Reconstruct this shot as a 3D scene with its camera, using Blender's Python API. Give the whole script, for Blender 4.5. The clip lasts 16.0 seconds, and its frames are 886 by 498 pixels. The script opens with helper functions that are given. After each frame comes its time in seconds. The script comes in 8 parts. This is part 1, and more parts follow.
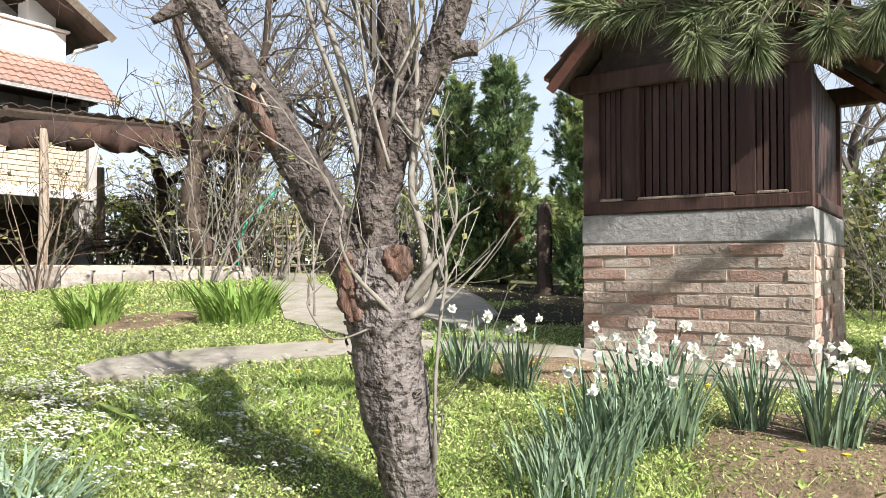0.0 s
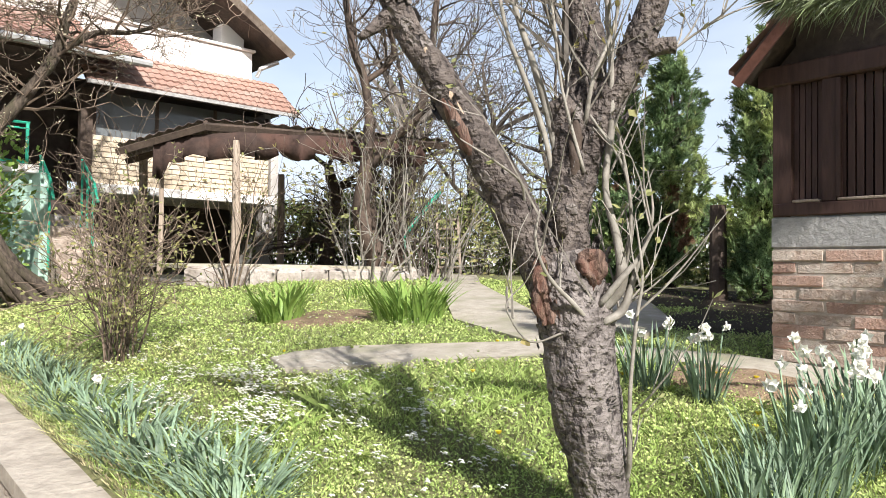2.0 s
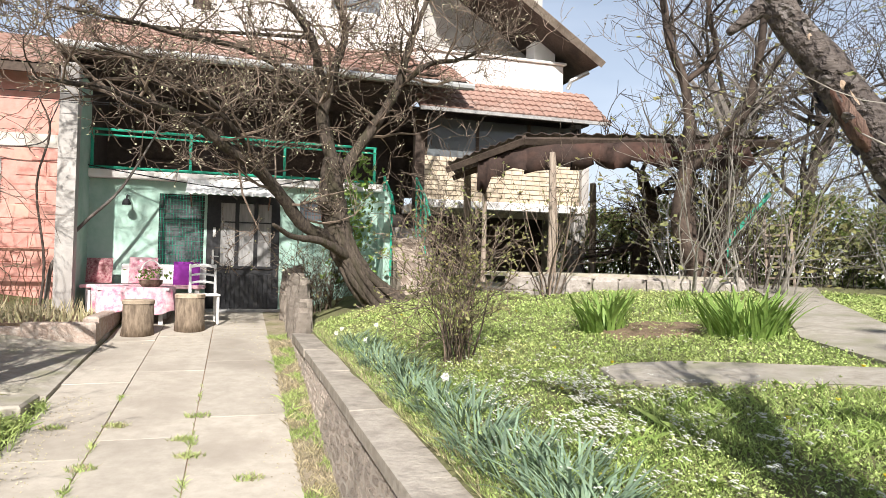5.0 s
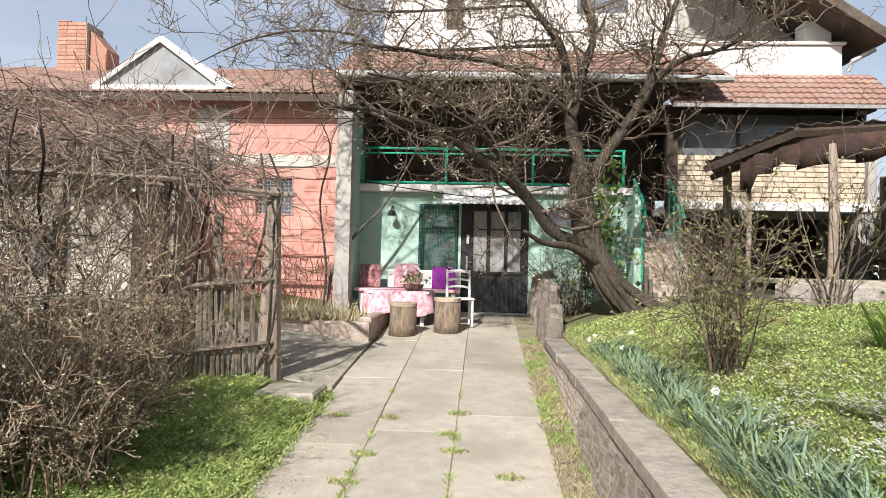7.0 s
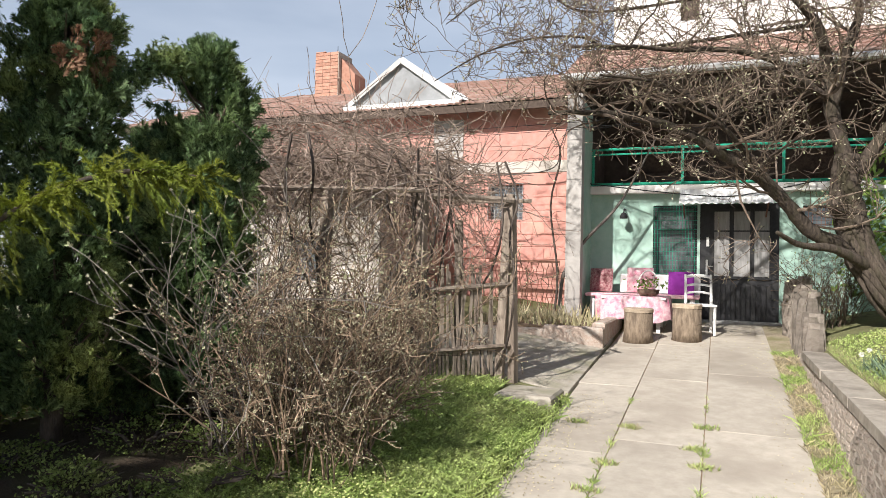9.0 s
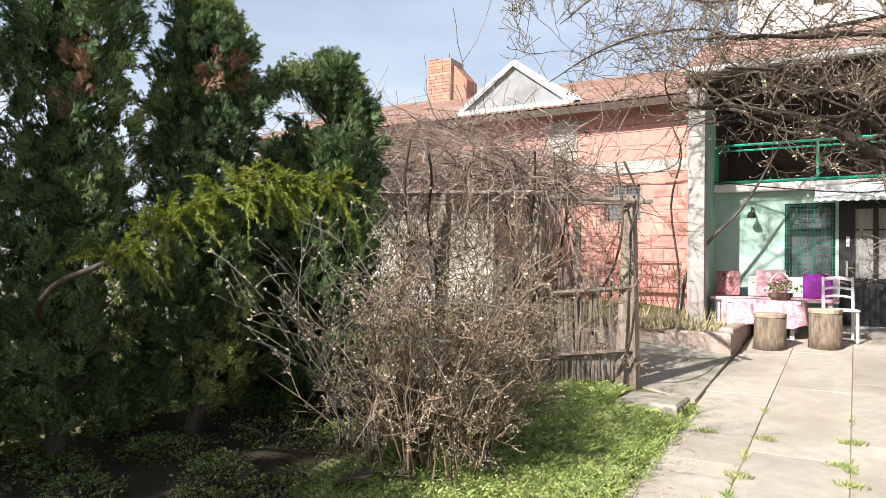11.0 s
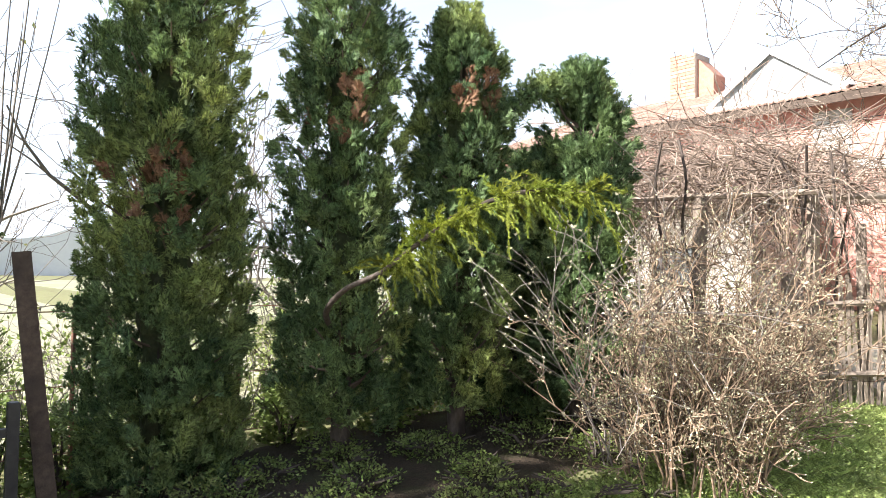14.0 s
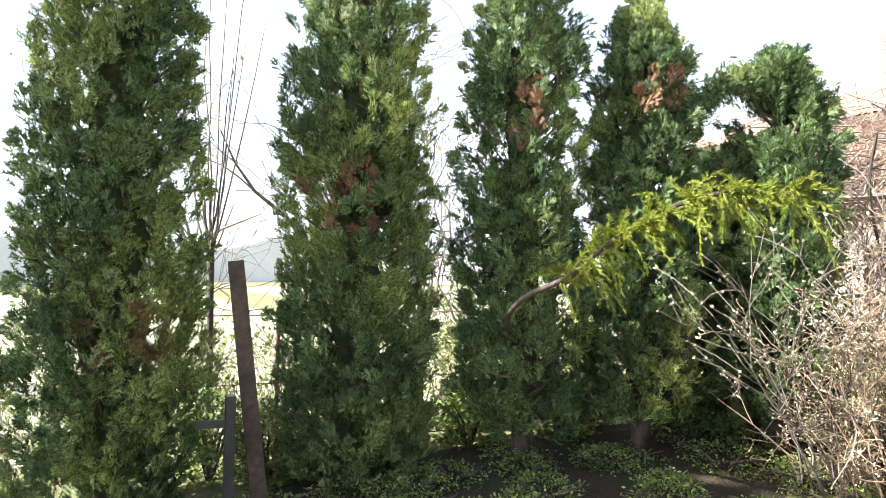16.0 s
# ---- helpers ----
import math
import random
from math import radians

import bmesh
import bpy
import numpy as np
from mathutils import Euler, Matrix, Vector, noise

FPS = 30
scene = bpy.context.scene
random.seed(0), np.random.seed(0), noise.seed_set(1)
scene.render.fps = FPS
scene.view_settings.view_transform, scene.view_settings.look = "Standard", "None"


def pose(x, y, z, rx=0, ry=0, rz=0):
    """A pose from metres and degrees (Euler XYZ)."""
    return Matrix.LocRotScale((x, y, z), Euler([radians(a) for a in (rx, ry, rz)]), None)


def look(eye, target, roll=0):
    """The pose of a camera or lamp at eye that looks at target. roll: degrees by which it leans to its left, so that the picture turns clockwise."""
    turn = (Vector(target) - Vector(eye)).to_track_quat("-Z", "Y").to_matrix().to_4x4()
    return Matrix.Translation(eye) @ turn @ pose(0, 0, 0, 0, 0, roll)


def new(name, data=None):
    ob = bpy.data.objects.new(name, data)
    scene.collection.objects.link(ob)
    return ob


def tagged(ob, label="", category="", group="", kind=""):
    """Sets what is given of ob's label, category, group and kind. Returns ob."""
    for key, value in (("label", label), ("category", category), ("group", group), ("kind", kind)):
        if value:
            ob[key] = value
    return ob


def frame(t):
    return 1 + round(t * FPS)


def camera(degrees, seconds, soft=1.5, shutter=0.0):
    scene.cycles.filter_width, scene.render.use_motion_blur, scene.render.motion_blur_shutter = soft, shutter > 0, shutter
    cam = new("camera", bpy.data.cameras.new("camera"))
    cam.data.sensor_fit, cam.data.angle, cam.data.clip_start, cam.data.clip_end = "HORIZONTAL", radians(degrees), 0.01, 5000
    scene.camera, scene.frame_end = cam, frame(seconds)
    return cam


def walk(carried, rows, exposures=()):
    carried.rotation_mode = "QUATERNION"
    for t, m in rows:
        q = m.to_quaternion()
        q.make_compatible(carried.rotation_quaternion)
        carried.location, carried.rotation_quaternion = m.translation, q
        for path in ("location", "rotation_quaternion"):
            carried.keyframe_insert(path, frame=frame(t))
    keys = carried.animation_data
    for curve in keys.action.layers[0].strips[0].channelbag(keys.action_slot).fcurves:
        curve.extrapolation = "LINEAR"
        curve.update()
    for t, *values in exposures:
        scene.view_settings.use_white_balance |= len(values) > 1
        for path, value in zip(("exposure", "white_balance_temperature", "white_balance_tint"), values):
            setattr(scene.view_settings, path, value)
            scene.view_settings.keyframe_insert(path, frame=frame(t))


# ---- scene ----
cam = camera(65.5, 16.0, 0.7)
METRES, EYE, TILT, LEAN, TURN = 0.67, 1.65, 0.0, 0.0, -54.2
ROWS = [
    (0.0, 0.0, 0.0, 0.0, -0.0, 1.28, -0.12),
    (0.5, -0.0203, -0.0039, -0.0002, 0.47, 1.28, -0.26),
    (1.0, -0.0719, -0.0094, 0.0014, 2.22, 1.28, -0.38),
    (1.5, -0.1183, -0.0281, 0.0079, 7.34, 1.3, -0.55),
    (2.0, -0.1481, -0.0285, 0.0047, 12.67, 1.34, -0.77),
    (2.5, -0.1781, -0.0285, 0.0079, 16.67, 1.39, -0.92),
    (3.0, -0.216, -0.0409, 0.0079, 20.53, 1.45, -1.01),
    (3.5, -0.2507, -0.0479, 0.0093, 24.44, 1.47, -1.08),
    (4.0, -0.2983, -0.0613, 0.012, 28.74, 1.5, -1.16),
    (6.5, -0.4202, -0.1342, 0.0154, 51.99, 1.59, -1.35),
    (7.0, -0.4394, -0.1774, 0.0184, 57.46, 1.56, -1.35),
    (7.5, -0.4436, -0.2125, 0.0159, 62.51, 1.53, -1.35),
    (8.0, -0.4524, -0.2575, 0.0234, 68.28, 1.47, -1.34),
    (8.5, -0.4703, -0.2891, 0.0282, 72.45, 1.43, -1.36),
    (9.0, -0.4769, -0.3181, 0.031, 75.97, 1.44, -1.3),
    (11.5, -0.4866, -0.4259, 0.0261, 87.23, 1.58, -0.95),
    (12.0, -0.483, -0.4525, 0.0241, 89.65, 1.64, -0.88),
    (12.5, -0.4825, -0.4861, 0.0238, 92.58, 1.71, -0.82),
    (13.0, -0.489, -0.5166, 0.0239, 96.35, 1.77, -0.8),
    (13.5, -0.4879, -0.539, 0.0228, 100.02, 1.85, -0.79),
    (14.0, -0.4802, -0.5732, 0.0324, 104.46, 1.88, -0.81),
    (14.5, -0.483, -0.5946, 0.0337, 108.54, 1.93, -0.82),
    (15.0, -0.4929, -0.6022, 0.0225, 112.97, 2.1, -0.79),
    (15.5, -0.4899, -0.6268, 0.0292, 116.22, 2.15, -0.8),
    (16.0, -0.4762, -0.6425, 0.0373, 118.71, 2.22, -0.8),
]
walk(cam, [(t, pose(0, 0, EYE, TILT, LEAN, TURN) @ pose(METRES * x, METRES * y, METRES * z, 90 + pitch, roll, yaw)) for t, x, y, z, yaw, pitch, roll in ROWS],
     [(0.0, 0.72, 6600, 10), (4.0, 0.62, 6600, 10), (7.0, 0.25, 6600, 10), (9.0, 0.28, 6600, 10), (11.5, 0.74, 6600, 10), (13.0, 1.2, 6600, 10), (14.5, 1.64, 6600, 10), (16.0, 1.93, 6600, 10)])

# ---------------------------------------------------------------- light
SUN_WAY = Vector((0.27, 0.90, -0.72)).normalized()
sun = new("sun", bpy.data.lights.new("sun", "SUN"))
sun.data.energy, sun.data.angle, sun.data.color = 6.0, radians(0.8), (1.0, 0.98, 0.95)
sun.matrix_world = look((0, 0, 30), Vector((0, 0, 30)) + SUN_WAY)
world = bpy.data.worlds.new("world")
scene.world = world
world.use_nodes = True
wn = world.node_tree.nodes
sky = wn.new("ShaderNodeTexSky")
sky.sky_type, sky.sun_disc = "NISHITA", False
sky.sun_elevation = math.asin(-SUN_WAY.z)
sky.sun_rotation = math.atan2(-SUN_WAY.x, -SUN_WAY.y)
sky.air_density, sky.dust_density, sky.ozone_density = 1.0, 2.0, 1.0
wn["Background"].inputs[1].default_value = 0.096
# thin high haze and wisps of cloud over the blue
coord, wisp, veil, pale = wn.new("ShaderNodeTexCoord"), wn.new("ShaderNodeTexNoise"), wn.new("ShaderNodeMapRange"), wn.new("ShaderNodeMix")
stretch = wn.new("ShaderNodeMapping")
stretch.inputs["Scale"].default_value = (1.2, 1.2, 4.5)
wisp.inputs["Scale"].default_value, wisp.inputs["Detail"].default_value = 1.6, 5
veil.inputs[1].default_value, veil.inputs[2].default_value, veil.inputs[3].default_value, veil.inputs[4].default_value = 0.42, 0.72, 0.55, 0.95
pale.data_type = "RGBA"
pale.inputs[7].default_value = (6.4, 7.2, 8.6, 1)
wl = world.node_tree.links
wl.new(coord.outputs["Generated"], stretch.inputs["Vector"])
wl.new(stretch.outputs[0], wisp.inputs["Vector"])
wl.new(wisp.outputs[0], veil.inputs[0])
# the haze thins out towards the zenith
axes, thin, haze = wn.new("ShaderNodeSeparateXYZ"), wn.new("ShaderNodeMapRange"), wn.new("ShaderNodeMath")
thin.inputs[1].default_value, thin.inputs[2].default_value, thin.inputs[3].default_value, thin.inputs[4].default_value = 0.2, 0.75, 1.0, 0.12
haze.operation = "MULTIPLY"
wl.new(coord.outputs["Generated"], axes.inputs[0])
wl.new(axes.outputs[2], thin.inputs[0])
wl.new(veil.outputs[0], haze.inputs[0])
wl.new(thin.outputs[0], haze.inputs[1])
wl.new(haze.outputs[0], pale.inputs[0])
wl.new(sky.outputs[0], pale.inputs[6])
wl.new(pale.outputs[2], wn["Background"].inputs[0])


# ---------------------------------------------------------------- materials
def mat(name, a, b, scale=6.0, rough=0.8, bump=0.3, c=None, big=1.2, metal=0.0, vary=0.12, stretch=(1, 1, 1), leaf=0.0, island=0.0, coat=0.0, odd=None):
    """Two colours mixed by fine noise, a third one in larger stains, relief and a little variation from piece to piece."""
    m = bpy.data.materials.new(name)
    m.use_nodes = True
    n, l = m.node_tree.nodes, m.node_tree.links
    p = n["Principled BSDF"]
    p.inputs["Roughness"].default_value, p.inputs["Metallic"].default_value = rough, metal
    p.inputs["Specular IOR Level"].default_value = 0.3
    p.inputs["Coat Weight"].default_value = coat
    tc, info, mp = n.new("ShaderNodeTexCoord"), n.new("ShaderNodeObjectInfo"), n.new("ShaderNodeMapping")
    off = n.new("ShaderNodeVectorMath")
    off.operation = "MULTIPLY"
    off.inputs[1].default_value = (7.3, 5.1, 9.7)
    l.new(info.outputs["Random"], off.inputs[0])
    l.new(tc.outputs["Object"], mp.inputs["Vector"])
    l.new(off.outputs[0], mp.inputs["Location"])
    mp.inputs["Scale"].default_value = stretch
    fine, wide = n.new("ShaderNodeTexNoise"), n.new("ShaderNodeTexNoise")
    fine.inputs["Scale"].default_value, fine.inputs["Detail"].default_value, fine.inputs["Roughness"].default_value = scale, 6, 0.65
    wide.inputs["Scale"].default_value, wide.inputs["Detail"].default_value = big, 4
    l.new(mp.outputs[0], fine.inputs["Vector"])
    l.new(mp.outputs[0], wide.inputs["Vector"])
    mix, mix2 = n.new("ShaderNodeMix"), n.new("ShaderNodeMix")
    mix.data_type = mix2.data_type = "RGBA"
    ramp = n.new("ShaderNodeMapRange")
    ramp.inputs[1].default_value, ramp.inputs[2].default_value = 0.32, 0.68
    l.new(fine.outputs[0], ramp.inputs[0])
    l.new(ramp.outputs[0], mix.inputs[0])
    mix.inputs[6].default_value, mix.inputs[7].default_value = (*a, 1), (*b, 1)
    ramp2 = n.new("ShaderNodeMapRange")
    ramp2.inputs[1].default_value, ramp2.inputs[2].default_value, ramp2.inputs[4].default_value = 0.48, 0.7, 0.85
    l.new(wide.outputs[0], ramp2.inputs[0])
    l.new(ramp2.outputs[0], mix2.inputs[0])
    l.new(mix.outputs[2], mix2.inputs[6])
    mix2.inputs[7].default_value = (*(c or [0.75 * v for v in a]), 1)
    hsv = n.new("ShaderNodeHueSaturation")
    val = n.new("ShaderNodeMapRange")
    val.inputs[3].default_value, val.inputs[4].default_value = 1 - vary - island, 1 + vary + island
    if island:
        geo = n.new("ShaderNodeNewGeometry")
        l.new(geo.outputs["Random Per Island"], val.inputs[0])
    else:
        l.new(info.outputs["Random"], val.inputs[0])
    l.new(val.outputs[0], hsv.inputs["Value"])
    tint = mix2
    if odd:
        tint, pick, wrap = n.new("ShaderNodeMix"), n.new("ShaderNodeMath"), n.new("ShaderNodeMath")
        tint.data_type, wrap.operation, pick.operation = "RGBA", "PINGPONG", "LESS_THAN"
        wrap.inputs[1].default_value, pick.inputs[1].default_value = 0.137, 0.137 * odd[1]
        soft = n.new("ShaderNodeMath")
        soft.operation, soft.inputs[1].default_value = "MULTIPLY", 0.5
        l.new(info.outputs["Random"], wrap.inputs[0])
        l.new(wrap.outputs[0], pick.inputs[0])
        l.new(pick.outputs[0], soft.inputs[0])
        l.new(soft.outputs[0], tint.inputs[0])
        l.new(mix2.outputs[2], tint.inputs[6])
        tint.inputs[7].default_value = (*odd[0], 1)
    l.new(tint.outputs[2], hsv.inputs["Color"])
    l.new(hsv.outputs[0], p.inputs["Base Color"])
    if bump:
        bp = n.new("ShaderNodeBump")
        bp.inputs["Strength"].default_value, bp.inputs["Distance"].default_value = bump, 0.02
        l.new(fine.outputs[0], bp.inputs["Height"])
        l.new(bp.outputs[0], p.inputs["Normal"])
    if leaf:
        tr, ms = n.new("ShaderNodeBsdfTranslucent"), n.new("ShaderNodeMixShader")
        l.new(hsv.outputs[0], tr.inputs["Color"])
        ms.inputs[0].default_value = leaf
        l.new(p.outputs[0], ms.inputs[1])
        l.new(tr.outputs[0], ms.inputs[2])
        l.new(ms.outputs[0], n["Material Output"].inputs["Surface"])
    return m


def bark_mat(name, dark, light, crack):
    """Grey bark: fine cross bands, scaly plates and dark cracks."""
    m = bpy.data.materials.new(name)
    m.use_nodes = True
    n, l = m.node_tree.nodes, m.node_tree.links
    p = n["Principled BSDF"]
    p.inputs["Roughness"].default_value, p.inputs["Specular IOR Level"].default_value = 0.75, 0.35
    tc = n.new("ShaderNodeTexCoord")

    def field(kind, stretch, scale, detail=5):
        mp = n.new("ShaderNodeMapping")
        mp.inputs["Scale"].default_value = stretch
        l.new(tc.outputs["Object"], mp.inputs["Vector"])
        f = n.new(kind)
        f.inputs["Scale"].default_value = scale
        f.inputs["Detail"].default_value = detail
        l.new(mp.outputs[0], f.inputs["Vector"])
        return f

    def ramp(src, lo, hi, a=0.0, b=1.0):
        r = n.new("ShaderNodeMapRange")
        r.inputs[1].default_value, r.inputs[2].default_value, r.inputs[3].default_value, r.inputs[4].default_value = lo, hi, a, b
        l.new(src, r.inputs[0])
        return r

    bands = field("ShaderNodeTexNoise", (1, 1, 3.2), 34)
    plates = field("ShaderNodeTexNoise", (1, 1, 0.8), 46, 3)
    patches = field("ShaderNodeTexNoise", (1, 1, 1), 9)
    mix, mix2 = n.new("ShaderNodeMix"), n.new("ShaderNodeMix")
    mix.data_type = mix2.data_type = "RGBA"
    mix.inputs[6].default_value, mix.inputs[7].default_value = (*dark, 1), (*light, 1)
    add = n.new("ShaderNodeMath")
    add.operation = "ADD"
    l.new(ramp(bands.outputs[0], 0.35, 0.68, 0, 0.6).outputs[0], add.inputs[0])
    l.new(ramp(patches.outputs[0], 0.35, 0.65, 0, 0.5).outputs[0], add.inputs[1])
    l.new(add.outputs[0], mix.inputs[0])
    gap = ramp(plates.outputs[0], 0.34, 0.41, 1.0, 0.0)
    l.new(gap.outputs[0], mix2.inputs[0])
    l.new(mix.outputs[2], mix2.inputs[6])
    mix2.inputs[7].default_value = (*crack, 1)
    l.new(mix2.outputs[2], p.inputs["Base Color"])
    h1, h2 = n.new("ShaderNodeMath"), n.new("ShaderNodeMath")
    h1.operation, h2.operation = "MULTIPLY", "ADD"
    l.new(ramp(plates.outputs[0], 0.38, 0.6, 0, 1).outputs[0], h1.inputs[0])
    h1.inputs[1].default_value = 1.6
    l.new(h1.outputs[0], h2.inputs[0])
    l.new(bands.outputs[0], h2.inputs[1])
    bp = n.new("ShaderNodeBump")
    bp.inputs["Strength"].default_value, bp.inputs["Distance"].default_value = 1.0, 0.006
    l.new(h2.outputs[0], bp.inputs["Height"])
    l.new(bp.outputs[0], p.inputs["Normal"])
    return m


def glass_mat(name, tint, rough=0.05):
    m = bpy.data.materials.new(name)
    m.use_nodes = True
    p = m.node_tree.nodes["Principled BSDF"]
    p.inputs["Base Color"].default_value = (*tint, 1)
    p.inputs["Roughness"].default_value, p.inputs["Transmission Weight"].default_value = rough, 0.6
    p.inputs["IOR"].default_value = 1.45
    return m


M_SOIL = mat("garden_soil", (0.10, 0.11, 0.045), (0.19, 0.18, 0.085), 30, 0.95, 0.9, (0.12, 0.10, 0.055), 1.4)
M_DIRT = mat("bare_dirt", (0.20, 0.135, 0.085), (0.35, 0.25, 0.165), 70, 0.95, 1.0, (0.15, 0.105, 0.065), 7)
M_CONC = mat("concrete_slab", (0.36, 0.318, 0.262), (0.46, 0.408, 0.342), 9, 0.85, 0.3, (0.285, 0.245, 0.20), 1.1, vary=0.07)
M_PATH = mat("old_path_concrete", (0.29, 0.255, 0.205), (0.42, 0.38, 0.32), 16, 0.9, 0.5, (0.23, 0.22, 0.14), 4)
M_CAP = mat("cap_concrete", (0.28, 0.245, 0.205), (0.39, 0.345, 0.29), 18, 0.9, 0.7, (0.20, 0.17, 0.14), 4)
M_STONE = mat("field_stone", (0.36, 0.295, 0.245), (0.54, 0.455, 0.385), 30, 0.9, 0.9, (0.27, 0.21, 0.165), 9, vary=0.2)
M_MORTAR = mat("mortar", (0.34, 0.29, 0.24), (0.45, 0.395, 0.34), 25, 0.95, 0.6, vary=0.02)
# Humus with needles, taken darker so that shade sits in its colour.
M_SHADEHUMUS = mat("shade_darkened_litter_soil", (0.028, 0.02, 0.013), (0.065, 0.046, 0.03), 60, 0.95, 1.0, (0.04, 0.04, 0.018), 5)
M_BRICK = mat("old_brick", (0.31, 0.22, 0.175), (0.47, 0.385, 0.32), 40, 0.92, 0.8, (0.44, 0.395, 0.345), 9, vary=0.24, odd=((0.36, 0.19, 0.14), 0.3))
M_BRICKY = mat("sand_brick", (0.50, 0.41, 0.30), (0.60, 0.51, 0.39), 20, 0.9, 0.35, (0.46, 0.36, 0.26), 4, vary=0.12)
M_GREYC = mat("grey_cement", (0.27, 0.262, 0.255), (0.39, 0.375, 0.36), 26, 0.9, 0.6, (0.20, 0.195, 0.19), 6)
M_WOOD = mat("brown_stained_wood", (0.040, 0.021, 0.017), (0.078, 0.042, 0.033), 30, 0.6, 0.3, (0.045, 0.022, 0.018), 3, stretch=(1, 1, 0.12))
M_REDWOOD = mat("red_brown_board", (0.12, 0.048, 0.034), (0.20, 0.09, 0.066), 25, 0.6, 0.3, (0.085, 0.036, 0.028), 4)
M_GREYWOOD = mat("weathered_wood", (0.20, 0.155, 0.12), (0.34, 0.28, 0.225), 35, 0.9, 0.6, (0.14, 0.105, 0.08), 4, stretch=(1, 1, 0.12), vary=0.2)
M_DARKWOOD = mat("dark_timber", (0.05, 0.034, 0.026), (0.10, 0.072, 0.055), 25, 0.8, 0.4, (0.03, 0.022, 0.018), 3)
M_BARK = bark_mat("cherry_bark", (0.06, 0.048, 0.044), (0.22, 0.192, 0.178), (0.024, 0.018, 0.017))
M_BARK2 = mat("orchard_bark", (0.05, 0.038, 0.032), (0.14, 0.11, 0.09), 24, 0.85, 1.0, (0.03, 0.022, 0.018), 7, stretch=(1, 1, 0.45))
M_OLDBARK = mat("lichened_bark", (0.026, 0.019, 0.015), (0.11, 0.086, 0.066), 34, 0.9, 1.0, (0.055, 0.048, 0.028), 9, stretch=(1, 1, 0.3))
M_CHIMNEY = mat("chimney_brick", (0.36, 0.175, 0.12), (0.48, 0.27, 0.20), 14, 0.9, 0.4, (0.42, 0.25, 0.19), 3, vary=0.2)
M_SCAR = mat("torn_red_wood", (0.055, 0.03, 0.024), (0.26, 0.17, 0.13), 70, 0.85, 1.0, (0.15, 0.06, 0.04), 30, stretch=(1, 1, 0.2))
M_PALEWOOD = mat("torn_pale_wood", (0.40, 0.28, 0.19), (0.52, 0.40, 0.30), 40, 0.8, 0.8, (0.24, 0.14, 0.09), 14, stretch=(1, 1, 0.2))
M_SHOOT = mat("pale_shoot", (0.165, 0.15, 0.125), (0.30, 0.275, 0.24), 30, 0.7, 0.3, (0.12, 0.105, 0.085), 8)
M_TWIG = mat("brown_twig", (0.085, 0.06, 0.045), (0.22, 0.17, 0.13), 18, 0.8, 0.0, (0.10, 0.072, 0.05), 3, island=0.45)
M_BRAMBLE = mat("bramble_twig", (0.11, 0.072, 0.05), (0.33, 0.24, 0.165), 18, 0.85, 0.0, (0.085, 0.052, 0.036), 3, island=0.55)
M_VINE = mat("dry_vine", (0.19, 0.14, 0.11), (0.33, 0.255, 0.205), 18, 0.85, 0.0, (0.12, 0.085, 0.066), 2, island=0.3)
M_DARKTWIG = mat("dark_branch", (0.04, 0.03, 0.025), (0.10, 0.08, 0.066), 18, 0.85, 0.0, (0.07, 0.06, 0.045), 2, island=0.3)
M_DORMER = mat("grey_sheet", (0.20, 0.205, 0.21), (0.27, 0.275, 0.28), 6, 0.7, 0.2, (0.17, 0.17, 0.17), 2)
M_GREYTWIG = mat("grey_twig", (0.12, 0.102, 0.09), (0.22, 0.195, 0.17), 18, 0.85, 0.0, (0.08, 0.066, 0.058), 2, island=0.25)
M_BUD = mat("young_leaf", (0.17, 0.19, 0.07), (0.29, 0.29, 0.12), 8, 0.6, 0.0, (0.28, 0.22, 0.09), 2, leaf=0.4, island=0.3)
M_GRASS = mat("meadow_grass", (0.24, 0.35, 0.09), (0.46, 0.54, 0.20), 9, 0.6, 0.0, (0.56, 0.57, 0.27), 0.9, leaf=0.4, island=0.4)
M_CLOVER = mat("ground_herbs", (0.29, 0.40, 0.11), (0.53, 0.61, 0.23), 9, 0.6, 0.0, (0.62, 0.63, 0.28), 1.1, leaf=0.35, island=0.4)
M_DAFF = mat("daffodil_leaf", (0.13, 0.20, 0.13), (0.25, 0.33, 0.23), 10, 0.5, 0.0, (0.20, 0.27, 0.13), 3, leaf=0.25, island=0.0, vary=0.4)
M_IRIS = mat("lily_leaf", (0.15, 0.26, 0.055), (0.29, 0.40, 0.11), 8, 0.45, 0.0, (0.22, 0.30, 0.07), 3, leaf=0.4, island=0.3)
M_PETAL = mat("white_petal", (0.80, 0.79, 0.72), (0.86, 0.85, 0.80), 12, 0.6, 0.0, (0.8, 0.78, 0.66), 3, leaf=0.3)
M_YELLOW = mat("yellow_flower", (0.75, 0.60, 0.03), (0.85, 0.70, 0.06), 12, 0.6, 0.0, (0.7, 0.5, 0.02), 3, leaf=0.2)
# The third colour paints sunlit yellow-green patches over the darker sprays.
M_THUJA = mat("thuja_spray", (0.055, 0.105, 0.05), (0.19, 0.265, 0.105), 4, 0.6, 0.0, (0.42, 0.46, 0.15), 1.3, leaf=0.4, island=0.5)
M_THUJADRY = mat("dry_thuja_spray", (0.17, 0.085, 0.05), (0.26, 0.15, 0.09), 6, 0.8, 0.0, (0.12, 0.10, 0.04), 2, leaf=0.2, island=0.3)
